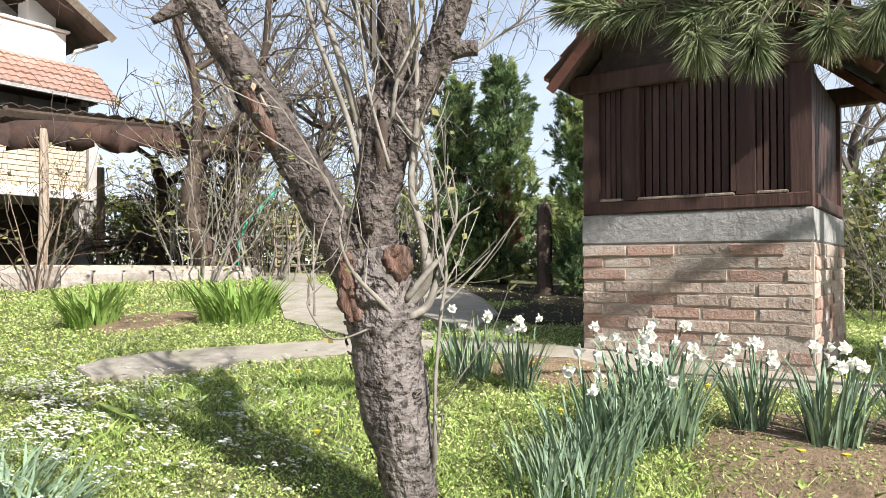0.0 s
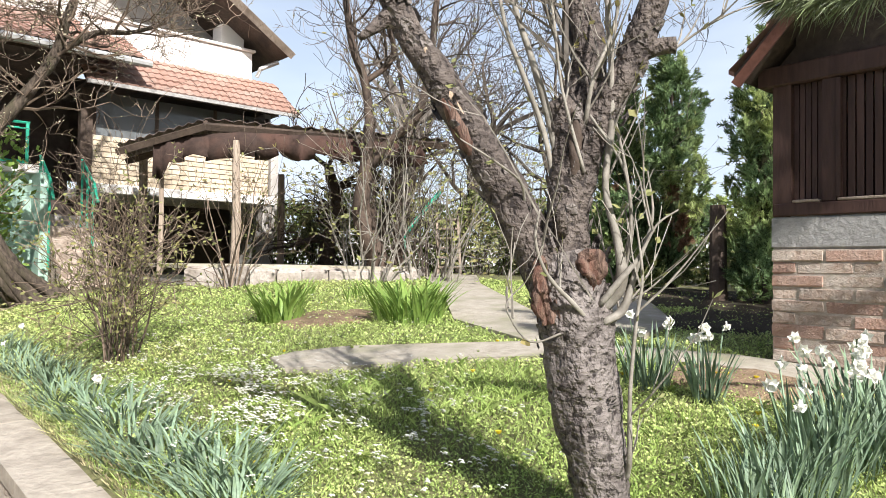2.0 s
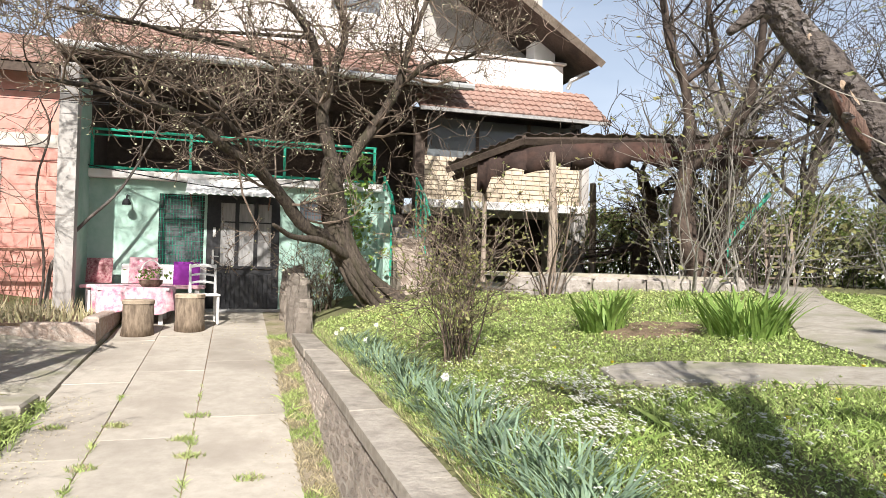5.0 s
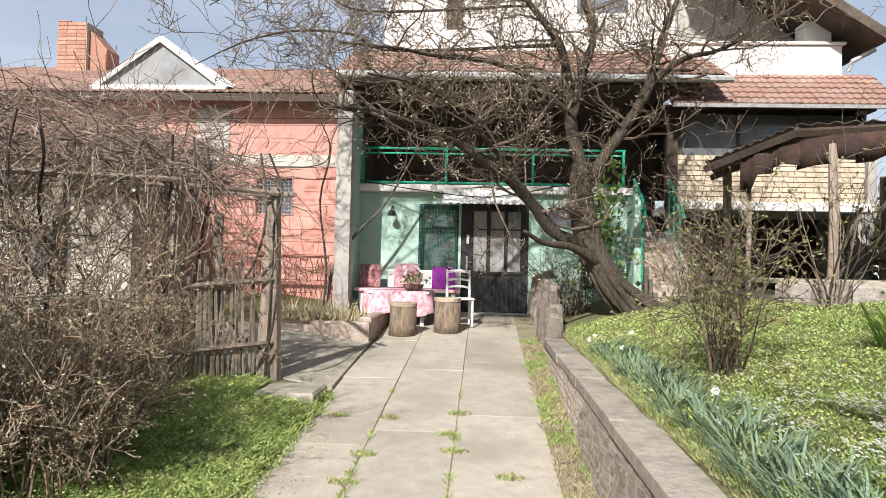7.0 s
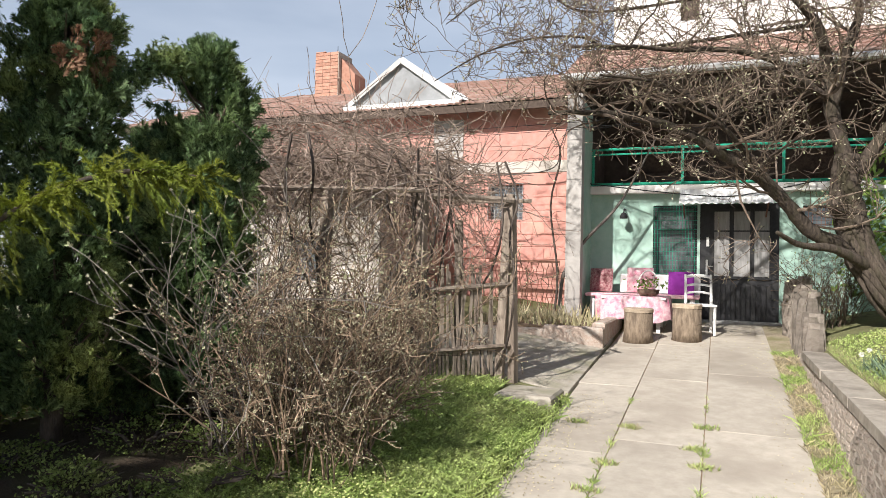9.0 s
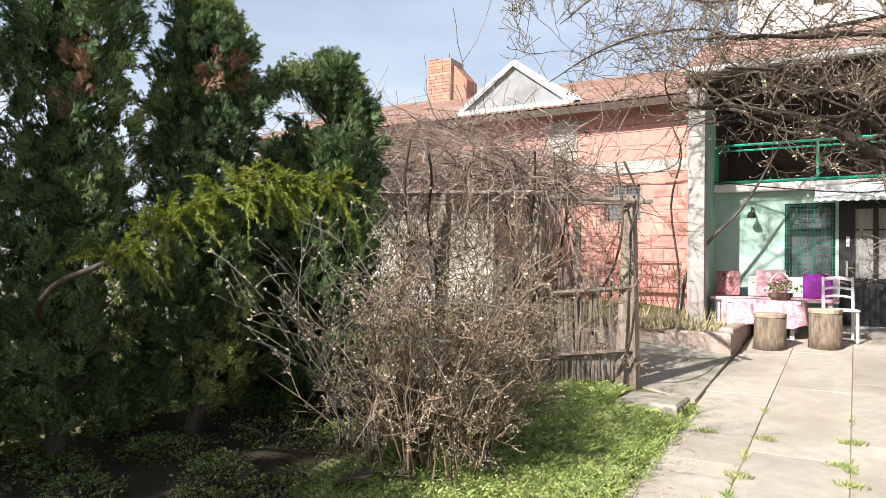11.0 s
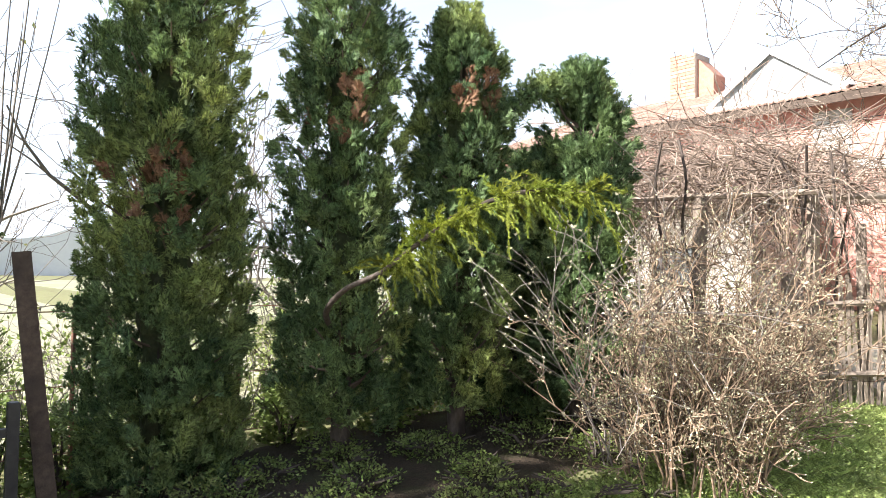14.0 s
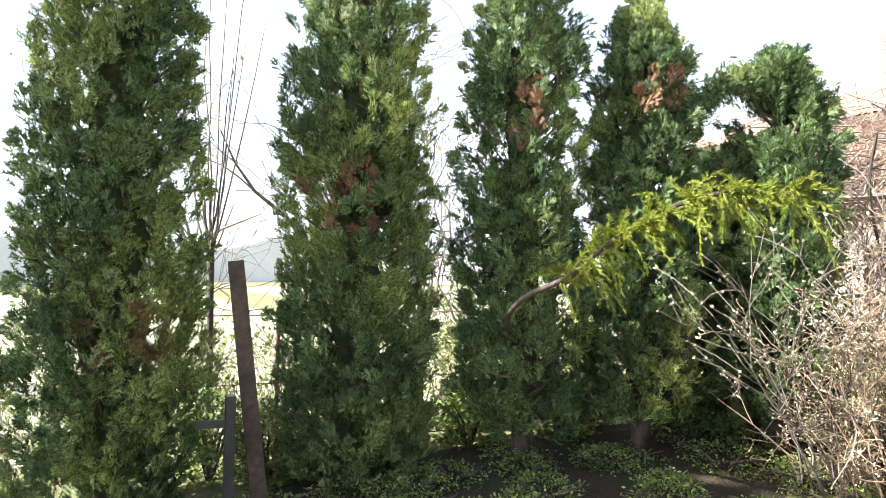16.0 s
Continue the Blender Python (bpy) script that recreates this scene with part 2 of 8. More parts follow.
M_THUJALITE = mat("light_thuja_spray", (0.085, 0.13, 0.014), (0.225, 0.265, 0.028), 6, 0.6, 0.0, (0.22, 0.225, 0.035), 2, leaf=0.35, island=0.5)
# Colour of the hull that stands for shade inside the thuja crowns.
M_THUJASHADE = mat("thuja_crown_shade", (0.032, 0.046, 0.02), (0.07, 0.085, 0.036), 30, 0.95, 1.0, (0.05, 0.036, 0.022), 4)
M_PINE = mat("pine_needle", (0.09, 0.125, 0.06), (0.23, 0.255, 0.13), 6, 0.5, 0.0, (0.31, 0.31, 0.17), 2, leaf=0.2, island=0.45)
M_TILE = mat("clay_roof_tile", (0.26, 0.15, 0.115), (0.37, 0.235, 0.19), 10, 0.9, 0.3, (0.36, 0.275, 0.235), 1.5, vary=0.15)
M_WHITE = mat("white_plaster", (0.78, 0.74, 0.70), (0.83, 0.80, 0.76), 8, 0.9, 0.15, (0.72, 0.67, 0.62), 1.2, vary=0.02)
M_GREEN = mat("mint_plaster", (0.30, 0.46, 0.38), (0.40, 0.55, 0.47), 7, 0.9, 0.25, (0.50, 0.61, 0.55), 1.4, vary=0.02)
M_RED = mat("salmon_block", (0.54, 0.235, 0.19), (0.64, 0.33, 0.28), 8, 0.9, 0.3, (0.62, 0.36, 0.28), 1.8, vary=0.08)
M_GREYP = mat("grey_render", (0.36, 0.335, 0.31), (0.46, 0.43, 0.40), 8, 0.9, 0.3, (0.28, 0.255, 0.235), 1.5, vary=0.06)
# Shade of recess, undercroft, stairwell and cellar room, put into the wall colour.
M_SHADEWALL = mat("recess_shade_wall", (0.05, 0.038, 0.033), (0.085, 0.066, 0.057), 8, 0.85, 0.2, (0.035, 0.027, 0.024), 1.5, vary=0.02)
M_GREENPAINT = mat("green_paint", (0.02, 0.30, 0.19), (0.035, 0.38, 0.25), 15, 0.45, 0.1, (0.02, 0.22, 0.14), 5, vary=0.05)
M_BLACK = mat("black_paint", (0.018, 0.018, 0.02), (0.035, 0.034, 0.036), 18, 0.45, 0.15, (0.05, 0.048, 0.046), 5, vary=0.05)
M_CURTAIN = mat("net_curtain", (0.26, 0.25, 0.24), (0.42, 0.405, 0.385), 30, 0.9, 0.3, (0.20, 0.19, 0.185), 4, stretch=(1, 1, 0.1))
M_METAL = mat("galvanised_metal", (0.45, 0.45, 0.44), (0.60, 0.60, 0.58), 14, 0.5, 0.1, (0.36, 0.34, 0.32), 2, metal=0.6)
M_WHITEPAINT = mat("white_paint", (0.76, 0.75, 0.73), (0.82, 0.81, 0.79), 20, 0.5, 0.1, (0.68, 0.66, 0.62), 5, vary=0.02)
M_RUST = mat("rusty_iron", (0.16, 0.075, 0.05), (0.26, 0.13, 0.09), 30, 0.8, 0.3, (0.10, 0.05, 0.04), 6)
M_CORR = mat("corrugated_sheet", (0.10, 0.075, 0.065), (0.17, 0.135, 0.12), 12, 0.85, 0.2, (0.07, 0.05, 0.042), 2)
M_CANVAS = mat("brown_canvas", (0.03, 0.019, 0.016), (0.055, 0.034, 0.027), 14, 0.9, 0.5, (0.09, 0.045, 0.033), 2)
M_PINKCLOTH = mat("pink_floral_cloth", (0.72, 0.60, 0.58), (0.52, 0.13, 0.22), 16, 0.9, 0.1, (0.74, 0.42, 0.46), 6)
M_PURPLE = mat("purple_cushion", (0.20, 0.02, 0.23), (0.28, 0.04, 0.31), 20, 0.9, 0.2, (0.16, 0.015, 0.19), 5)
M_FLORAL = mat("floral_cushion", (0.25, 0.03, 0.06), (0.62, 0.42, 0.40), 28, 0.9, 0.2, (0.12, 0.03, 0.03), 10)
M_STUMP = mat("stump_bark", (0.11, 0.08, 0.055), (0.30, 0.23, 0.165), 30, 0.9, 1.0, (0.08, 0.056, 0.04), 8, stretch=(1, 1, 0.25))
M_STUMPTOP = mat("sawn_wood", (0.36, 0.28, 0.20), (0.50, 0.40, 0.30), 22, 0.85, 0.3, (0.28, 0.21, 0.15), 6)
M_CABLE = mat("black_cable", (0.02, 0.02, 0.02), (0.035, 0.035, 0.035), 20, 0.5, 0.0)
# Pale grey that carries the haze of distance in the colour itself.
M_HAZEWOOD = mat("hazed_woods", (0.60, 0.60, 0.60), (0.66, 0.66, 0.65), 0.8, 0.95, 0.0, (0.57, 0.58, 0.55), 0.1)
M_FIELD = mat("pale_field", (0.17, 0.165, 0.105), (0.29, 0.27, 0.18), 2, 0.95, 0.3, (0.17, 0.20, 0.09), 0.2)
M_WEED = mat("weed_leaf", (0.20, 0.29, 0.07), (0.38, 0.47, 0.14), 10, 0.55, 0.0, (0.48, 0.50, 0.16), 3, leaf=0.35, vary=0.3)
M_LIMBBARK = bark_mat("limb_bark", (0.036, 0.027, 0.024), (0.135, 0.11, 0.096), (0.016, 0.011, 0.010))
M_RINGBEAM = mat("dirty_concrete", (0.48, 0.43, 0.38), (0.60, 0.55, 0.49), 9, 0.9, 0.3, (0.36, 0.30, 0.26), 1.6, vary=0.04)
M_PIER = mat("pier_stone", (0.17, 0.14, 0.115), (0.29, 0.25, 0.21), 24, 0.92, 0.9, (0.12, 0.10, 0.08), 6, vary=0.25)
M_WASH = mat("worn_whitewash", (0.27, 0.235, 0.205), (0.44, 0.395, 0.355), 22, 0.92, 0.9, (0.20, 0.165, 0.135), 5, vary=0.18)
M_STRAW = mat("dry_verge_soil", (0.26, 0.205, 0.14), (0.42, 0.355, 0.255), 40, 0.95, 0.9, (0.20, 0.19, 0.085), 3)
M_DRYGRASS = mat("dry_grass", (0.34, 0.28, 0.17), (0.52, 0.45, 0.30), 9, 0.7, 0.0, (0.40, 0.40, 0.17), 1.2, leaf=0.25, island=0.4)
M_PALEBUD = mat("pale_bud", (0.30, 0.27, 0.18), (0.46, 0.43, 0.31), 8, 0.7, 0.0, (0.34, 0.36, 0.18), 2, leaf=0.2, island=0.35)
M_HEDGE = mat("hedge_leaf", (0.10, 0.15, 0.04), (0.25, 0.31, 0.09), 8, 0.6, 0.0, (0.33, 0.35, 0.14), 1.5, leaf=0.4, island=0.45)
M_GLASS = glass_mat("window_glass", (0.30, 0.32, 0.33))


# ---------------------------------------------------------------- mesh helpers
class MB:
    """Gathers vertices and faces of one mesh."""

    def __init__(self):
        self.v, self.f = [], []

    def face(self, *pts):
        k = len(self.v)
        self.v += [tuple(p) for p in pts]
        self.f.append(tuple(range(k, k + len(pts))))
        return self

    def box(self, x0, x1, y0, y1, z0, z1, m=None, bevel=0.0):
        b = min(bevel, 0.3 * (x1 - x0), 0.3 * (y1 - y0), 0.3 * (z1 - z0))
        k = len(self.v)
        if b <= 0:
            pts = [(x, y, z) for z in (z0, z1) for x, y in ((x0, y0), (x1, y0), (x1, y1), (x0, y1))]
            fs = [(0, 3, 2, 1), (4, 5, 6, 7), (0, 1, 5, 4), (1, 2, 6, 5), (2, 3, 7, 6), (3, 0, 4, 7)]
        else:
            ring = lambda d, z: [(x0 + d, y0 + d, z), (x1 - d, y0 + d, z), (x1 - d, y1 - d, z), (x0 + d, y1 - d, z)]
            pts = ring(b, z0) + ring(0, z0 + b) + ring(0, z1 - b) + ring(b, z1)
            fs = [(0, 3, 2, 1), (12, 13, 14, 15)]
            for r in (0, 4, 8):
                fs += [(r + i, r + (i + 1) % 4, r + 4 + (i + 1) % 4, r + 4 + i) for i in range(4)]
        self.v += [tuple(m @ Vector(p)) if m else p for p in pts]
        self.f += [tuple(i + k for i in q) for q in fs]
        return self

    def tube(self, path, radii, sides=6, cap=True, wob=0.0):
        """A tube through the points of path."""
        pts = [Vector(p) for p in path]
        k, n = len(self.v), len(pts)
        up = Vector((0.31, 0.17, 0.93))
        for i, p in enumerate(pts):
            d = (pts[min(i + 1, n - 1)] - pts[max(i - 1, 0)])
            if d.length < 1e-6:
                d = Vector((0, 0, 1))
            d.normalize()
            u = d.cross(up)
            if u.length < 0.05:
                u = d.cross(Vector((1, 0, 0)))
            u.normalize()
            w = d.cross(u)
            r = radii[i] if hasattr(radii, "__len__") else radii
            for j in range(sides):
                a = 2 * math.pi * j / sides
                rr = r
                if wob:
                    q = p * 9 + Vector((math.cos(a) * 1.3, math.sin(a) * 1.3, 0))
                    rr = r * (1 + wob * noise.noise(q) + 0.5 * wob * noise.noise(q * 3.1) + 0.3 * wob * noise.noise(q * 8.3))
                self.v.append(tuple(p + (u * math.cos(a) + w * math.sin(a)) * rr))
        for i in range(n - 1):
            for j in range(sides):
                a, b = k + i * sides + j, k + i * sides + (j + 1) % sides
                self.f.append((a, b, b + sides, a + sides))
        if cap:
            self.f.append(tuple(range(k + sides - 1, k - 1, -1)))
            self.f.append(tuple(range(k + (n - 1) * sides, k + n * sides)))
        return self

    def mesh(self, name, material, smooth=False):
        me = bpy.data.meshes.new(name)
        me.from_pydata(self.v, [], self.f)
        if smooth:
            me.polygons.foreach_set("use_smooth", [True] * len(me.polygons))
        me.materials.append(material)
        me.update()
        return me


def thing(name, at, label, category, group="", kind=""):
    """An Empty at the thing's base."""
    e = new(name)
    e.empty_display_size = 0.1
    e.location = at
    return tagged(e, label, category, group, kind)


def part(name, mb, material, parent=None, label="", smooth=False):
    """One mesh, in world coordinates, under its thing or part."""
    data = mb if isinstance(mb, bpy.types.Mesh) else mb.mesh(name, material, smooth)
    ob = new(name, data)
    if parent:
        ob.parent = parent
        ob.matrix_parent_inverse = Matrix.Translation(-Vector(parent.location))
    if label:
        tagged(ob, label)
    return ob


def stuff(ob):
    return tagged(ob, kind="stuff")


def single(name, mb, material, label, category, group="", kind="", smooth=False):
    return tagged(part(name, mb, material, None, "", smooth), label, category, group, kind)


def structure(name, mb, material, label, category, smooth=False):
    return tagged(part(name, mb, material, None, "", smooth), label, category, "", "structure")


def spline(pts, n=4):
    """Catmull-Rom through points that carry their radius last."""
    p = [np.array(q, float) for q in pts]
    p = [2 * p[0] - p[1]] + p + [2 * p[-1] - p[-2]]
    out = []
    for i in range(1, len(p) - 2):
        for s in range(n):
            t = s / n
            a, b, c, d = p[i - 1:i + 3]
            out.append(0.5 * (2 * b + (c - a) * t + (2 * a - 5 * b + 4 * c - d) * t * t + (3 * b - a - 3 * c + d) * t ** 3))
    out.append(p[-2])
    return [tuple(q[:3]) for q in out], [max(float(q[3]), 0.001) for q in out]


def grow(mb, tips, rng, p, d, length, r, depth, bend=0.35, lift=0.1, kids=(3, 5), shrink=(0.45, 0.75), minr=0.0016, sides=4, spread=(0.5, 1.1)):
    """A branch that bends and forks, with its twigs."""
    segs = 5 if depth > 1 else 4 if depth else 3
    pts, rad, q, way = [Vector(p)], [r], Vector(p), Vector(d).normalized()
    for i in range(segs):
        way = (way + Vector((rng.uniform(-bend, bend), rng.uniform(-bend, bend), rng.uniform(-bend, bend) + lift * 0.5))).normalized()
        q = q + way * (length / segs)
        pts.append(q)
        rad.append(max(r * (1 - 0.75 * (i + 1) / segs), minr))
    mb.tube(pts, rad, sides if depth > 0 else 3, cap=False)
    tips.append((pts[-1], way))
    if depth <= 0:
        tips.append((pts[1], way))
        return
    for _ in range(rng.randint(*kids)):
        i = rng.randint(1, segs)
        base = pts[i]
        axis = Vector((rng.gauss(0, 1), rng.gauss(0, 1), rng.gauss(0, 1))).cross(way)
        if axis.length < 0.01:
            continue
        turn = Matrix.Rotation(rng.uniform(*spread), 3, axis.normalized())
        grow(mb, tips, rng, base, turn @ way, length * rng.uniform(*shrink), max(rad[i] * 0.62, minr), depth - 1, bend, lift, kids, shrink, minr, sides, spread)


def leaflets(mb, tips, rng, size, chance=0.6, per=2):
    for p, way in tips:
        if rng.random() > chance:
            continue
        for _ in range(per):
            s = size * rng.uniform(0.6, 1.3)
            a = (way + Vector((rng.uniform(-1, 1), rng.uniform(-1, 1), rng.uniform(-0.6, 1)))).normalized()
            b = a.orthogonal().normalized() * s * 0.32
            mb.face(p, p + a * s * 0.5 + b, p + a * s, p + a * s * 0.5 - b)


def lerp(a, b, t):
    return a + (b - a) * t


def clamp(v, a, b):
    return max(a, min(b, v))


def zg(x, y):
    """Height of the ground."""
    if x > 0.55:
        xr = x - 0.7
        z = 0.76 + 0.012 * clamp(y, -8, 12) + 0.36 * (1 - math.exp(-max(xr, 0))) + 0.012 * clamp(xr, 0, 3.5) * clamp(y, -2, 7)
        return z
    z = 0.085 * clamp(y, -8, 11.2) + 0.24 * clamp((-1.55 - x) / 2.0, 0, 1)
    return z - 1.6 * clamp((-6 - x) / 8, 0, 1)

# ---------------------------------------------------------------- ground
def ground_sheet():
    xs = [-4000, -600, -150, -60, -40, -28, -20, -16, -13, -10.5, -8.5] + [-7.5 + 0.25 * i for i in range(24)] + [-1.55, -1.2, -0.6, 0.0, 0.4, 0.5, 0.62]
    xs += [0.75 + 0.25 * i for i in range(38)] + [11, 13, 16, 20, 28, 40, 60, 150, 600, 4000]
    ys = [-4000, -600, -150, -60, -30, -18, -12, -8, -6] + [-5 + 0.25 * i for i in range(68)] + [13, 15, 18, 24, 35, 60, 150, 600, 4000]
    mb = MB()
    for y in ys:
        for x in xs:
            near = 1 if -7 < x < 9 and -5 < y < 12 and not (-1.7 < x < 0.65) else 0
            mb.v.append((x, y, zg(x, y) - (0.03 if not near else 0) + near * 0.012 * noise.noise(Vector((x * 1.3, y * 1.3, 0)))))
    w = len(xs)
    mb.f = [(j * w + i, j * w + i + 1, (j + 1) * w + i + 1, (j + 1) * w + i) for j in range(len(ys) - 1) for i in range(w - 1)]
    return structure("ground", mb, M_SOIL, "mossy garden soil with sparse short green growth", "ground", True)


ground = ground_sheet()


def slab_mesh(poly, top, thick, rng, rough=0.006):
    """A cast slab with a slightly worn edge; poly runs anticlockwise, top gives the height."""
    mb = MB()
    n = len(poly)
    c = Vector((sum(p[0] for p in poly) / n, sum(p[1] for p in poly) / n))
    ring0 = [(x, y, top(x, y) - thick) for x, y in poly]
    ring1 = [(x, y, top(x, y) - 0.006) for x, y in poly]
    ring2 = []
    for x, y in poly:
        d = (c - Vector((x, y))).normalized() * 0.006
        ring2.append((x + d.x, y + d.y, top(x, y) + rng.uniform(-rough, rough)))
    mb.v = ring0 + ring1 + ring2
    for r in (0, n):
        mb.f += [(r + i, r + (i + 1) % n, r + n + (i + 1) % n, r + n + i) for i in range(n)]
    mb.f.append(tuple(range(2 * n, 3 * n)))
    return mb


def driveway():
    rng = random.Random(4)
    bed = MB()
    for y in (-3.0, 11.1):
        bed.v += [(-1.58, y, 0.085 * y - 0.3), (0.25, y, 0.085 * y - 0.3), (0.25, y, 0.085 * y - 0.007), (-1.58, y, 0.085 * y - 0.007)]
    bed.f = [(0, 1, 2, 3), (7, 6, 5, 4), (0, 4, 5, 1), (1, 5, 6, 2), (2, 6, 7, 3), (3, 7, 4, 0)]
    base = structure("driveway", bed, M_DIRT, "cast concrete driveway of large slabs with grass in its joints", "driveway")
    top = lambda x, y: 0.085 * y
    cols = [(-1.56, -1.05), (-1.05, -0.44), (-0.44, 0.23)]
    for a, b in cols:
        y = -3.0 + rng.uniform(0, 0.6)
        while y < 11.0:
            e = min(y + rng.uniform(1.7, 2.3), 11.05)
            if 11.05 - e < 0.5:
                e = 11.05
            g = 0.003
            j = [rng.uniform(-0.002, 0.002) for _ in range(4)]
            left = -0.06 if a == -1.56 else 0
            pts = [(a + g + left * rng.random(), y + g + j[0]), (b - g, y + g + j[1]), (b - g, e - g + j[2]), (a + g + left * rng.random(), e - g + j[3])]
            part("slab", slab_mesh(pts, top, 0.12, rng), M_CONC, base)
            y = e
    return base


driveway()


# ---------------------------------------------------------------- retaining wall
def retaining_wall():
    rng = random.Random(8)
    cap_top = lambda y: 0.765 + 0.012 * y
    core = MB()
    for i in range(48):
        y0, y1 = -3 + i * 0.25, -3 + (i + 1) * 0.25
        top, low = cap_top((y0 + y1) / 2) - 0.07, 0.085 * y0 - 0.12
        k = len(core.v)
        core.v += [(0.494 - 0.2 * (top - low), y0, low), (0.70, y0, low), (0.70, y1, low), (0.494 - 0.2 * (top - low), y1, low), (0.494, y0, top), (0.70, y0, top), (0.70, y1, top), (0.494, y1, top)]
        core.f += [tuple(i + k for i in q) for q in ((0, 3, 2, 1), (4, 5, 6, 7), (0, 1, 5, 4), (1, 2, 6, 5), (2, 3, 7, 6), (3, 0, 4, 7))]
    w = structure("retaining_wall", core, M_MORTAR, "low garden wall of rough field stones under concrete caps", "garden wall")
    for k, (ya, yb) in enumerate([(-3.0, -1.2), (-1.2, 0.4), (0.4, 1.7), (1.7, 2.9), (2.9, 4.2), (4.2, 5.6), (5.6, 6.9), (6.9, 8.3)]):
        j = rng.uniform(-0.012, 0.012)
        pts = [(0.475 + j, ya + 0.006), (0.735 + j, ya + 0.006), (0.735 + j, yb - 0.006), (0.475 + j, yb - 0.006)]
        part("cap_slab", slab_mesh(pts, lambda x, y: cap_top(y), 0.075, rng), M_CAP, w)
    shapes = []
    for s in range(10):
        mb = MB()
        ring = []
        for i in range(8):
            a = 2 * math.pi * (i + 0.5) / 8
            ring.append((0.5 * math.copysign(abs(math.cos(a)) ** 0.45, math.cos(a)) * rng.uniform(0.85, 1.0), 0.5 * math.copysign(abs(math.sin(a)) ** 0.55, math.sin(a)) * rng.uniform(0.78, 1.0)))
        mb.v = [(0.5, y, z) for y, z in ring] + [(-0.25, y, z) for y, z in ring] + [(-0.5 + rng.uniform(-0.25, 0.25), y * 0.93, z * 0.86) for y, z in ring] + [(-0.55, 0.05, 0.05)]
        for r in (0, 8):
            mb.f += [(r + i, r + 8 + i, r + 8 + (i + 1) % 8, r + (i + 1) % 8) for i in range(8)]
        mb.f += [(16 + i, 24, 16 + (i + 1) % 8) for i in range(8)]
        shapes.append(mb)
    meshes = [m.mesh("stone", M_STONE) for m in shapes]
    n, far = 0, MB()
    for row in range(13):
        y = 1.0 + rng.uniform(0, 0.1)
        while y < 8.3:
            wide, h = rng.uniform(0.07, 0.21), rng.uniform(0.036, 0.056)
            top = cap_top(y) - 0.075
            z = top - 0.050 * (row + 0.5) + rng.gauss(0, 0.005) + 0.01 * noise.noise(Vector((y * 1.7, row * 0.3, 2)))
            if z - h / 2 > 0.085 * y - 0.03 and z + h / 2 < top + 0.012:
                m = Matrix.Translation((0.497 - 0.2 * (top - z), y + wide / 2, z)) @ Matrix.Rotation(0.197, 4, "Y") @ Matrix.Rotation(rng.gauss(0, 0.09), 4, "X") @ Matrix.Diagonal((rng.uniform(0.010, 0.022), wide, h * 1.04, 1))
                k = rng.randrange(10)
                if y < 5.2 and n < 298:
                    ob = part("stone", meshes[k], M_STONE, w)
                    ob.matrix_basis = m
                    n += 1
                else:
                    b = len(far.v)
                    far.v += [tuple(m @ Vector(v)) for v in shapes[k].v]
                    far.f += [tuple(i + b for i in f) for f in shapes[k].f]
            y += wide + rng.uniform(0.0, 0.025)
    stuff(part("stone_rest", far, M_STONE, w))
    return w


retaining_wall()


def gate_pier():
    """Upright rough stones that end the wall beside the door."""
    rng = random.Random(9)
    th = thing("wall_pier", (0.62, 9.2, 0.75), "upright rough stones ending the wall beside the cellar door", "stone pier")
    for k in range(24):
        y = 8.38 + k * 0.088
        top = 1.10 + 0.46 * min(1.0, k / 9) + rng.uniform(-0.09, 0.09)
        x, w, lean = 0.60 + rng.uniform(-0.03, 0.03), rng.uniform(0.09, 0.14), rng.gauss(0, 0.03)
        mb = MB()
        for i in range(7):
            z = lerp(0.45, top, i / 6)
            s = 1 - 0.3 * (i / 6) ** 4
            for a in range(8):
                an = 2 * math.pi * a / 8 + 0.39
                r = s * (1 + 0.25 * noise.noise(Vector((an, z * 6, k))))
                mb.v.append((x + w * r * math.cos(an) * 1.1 + lean * i / 6, y + 0.05 * r * math.sin(an) + lean * i / 6, z))
        mb.f = [(i * 8 + a, i * 8 + (a + 1) % 8, (i + 1) * 8 + (a + 1) % 8, (i + 1) * 8 + a) for i in range(6) for a in range(8)] + [tuple(range(48, 56))]
        part("stone", mb, M_PIER, th)


gate_pier()


# ---------------------------------------------------------------- garden paths
def garden_path(name, poly, label, lift=0.03):
    rng = random.Random(len(poly))
    return structure(name, slab_mesh(poly, lambda x, y: zg(x, y) + lift, 0.12, rng, 0.01), M_PATH, label, "path")


garden_path("path_1", [(1.78, 3.62), (1.72, 3.35), (1.85, 3.12), (2.1, 2.92), (2.5, 2.62), (2.85, 2.25), (3.1, 1.85), (3.12, 1.2), (3.2, 0.6), (3.3, -0.6), (3.6, -0.6), (3.56, 0.6), (3.52, 1.3), (3.5, 1.75), (3.3, 2.2), (2.95, 2.75), (2.5, 3.2), (2.2, 3.5), (1.95, 3.65)], "worn grey concrete path curving through the grass")
garden_path("path_2", [(3.0, 2.78), (3.35, 2.5), (3.75, 3.3), (4.6, 4.5), (5.4, 5.6), (6.6, 6.9), (6.4, 7.6), (5.7, 7.0), (4.7, 5.6), (3.8, 4.4), (3.25, 3.7)], "sunlit concrete path leading up to the pergola")
garden_path("path_3", [(3.55, 2.35), (4.3, 2.6), (5.2, 3.3), (6.2, 4.2), (5.9, 4.7), (4.8, 3.9), (3.9, 3.1)], "shaded concrete path behind the brick hut", 0.05)
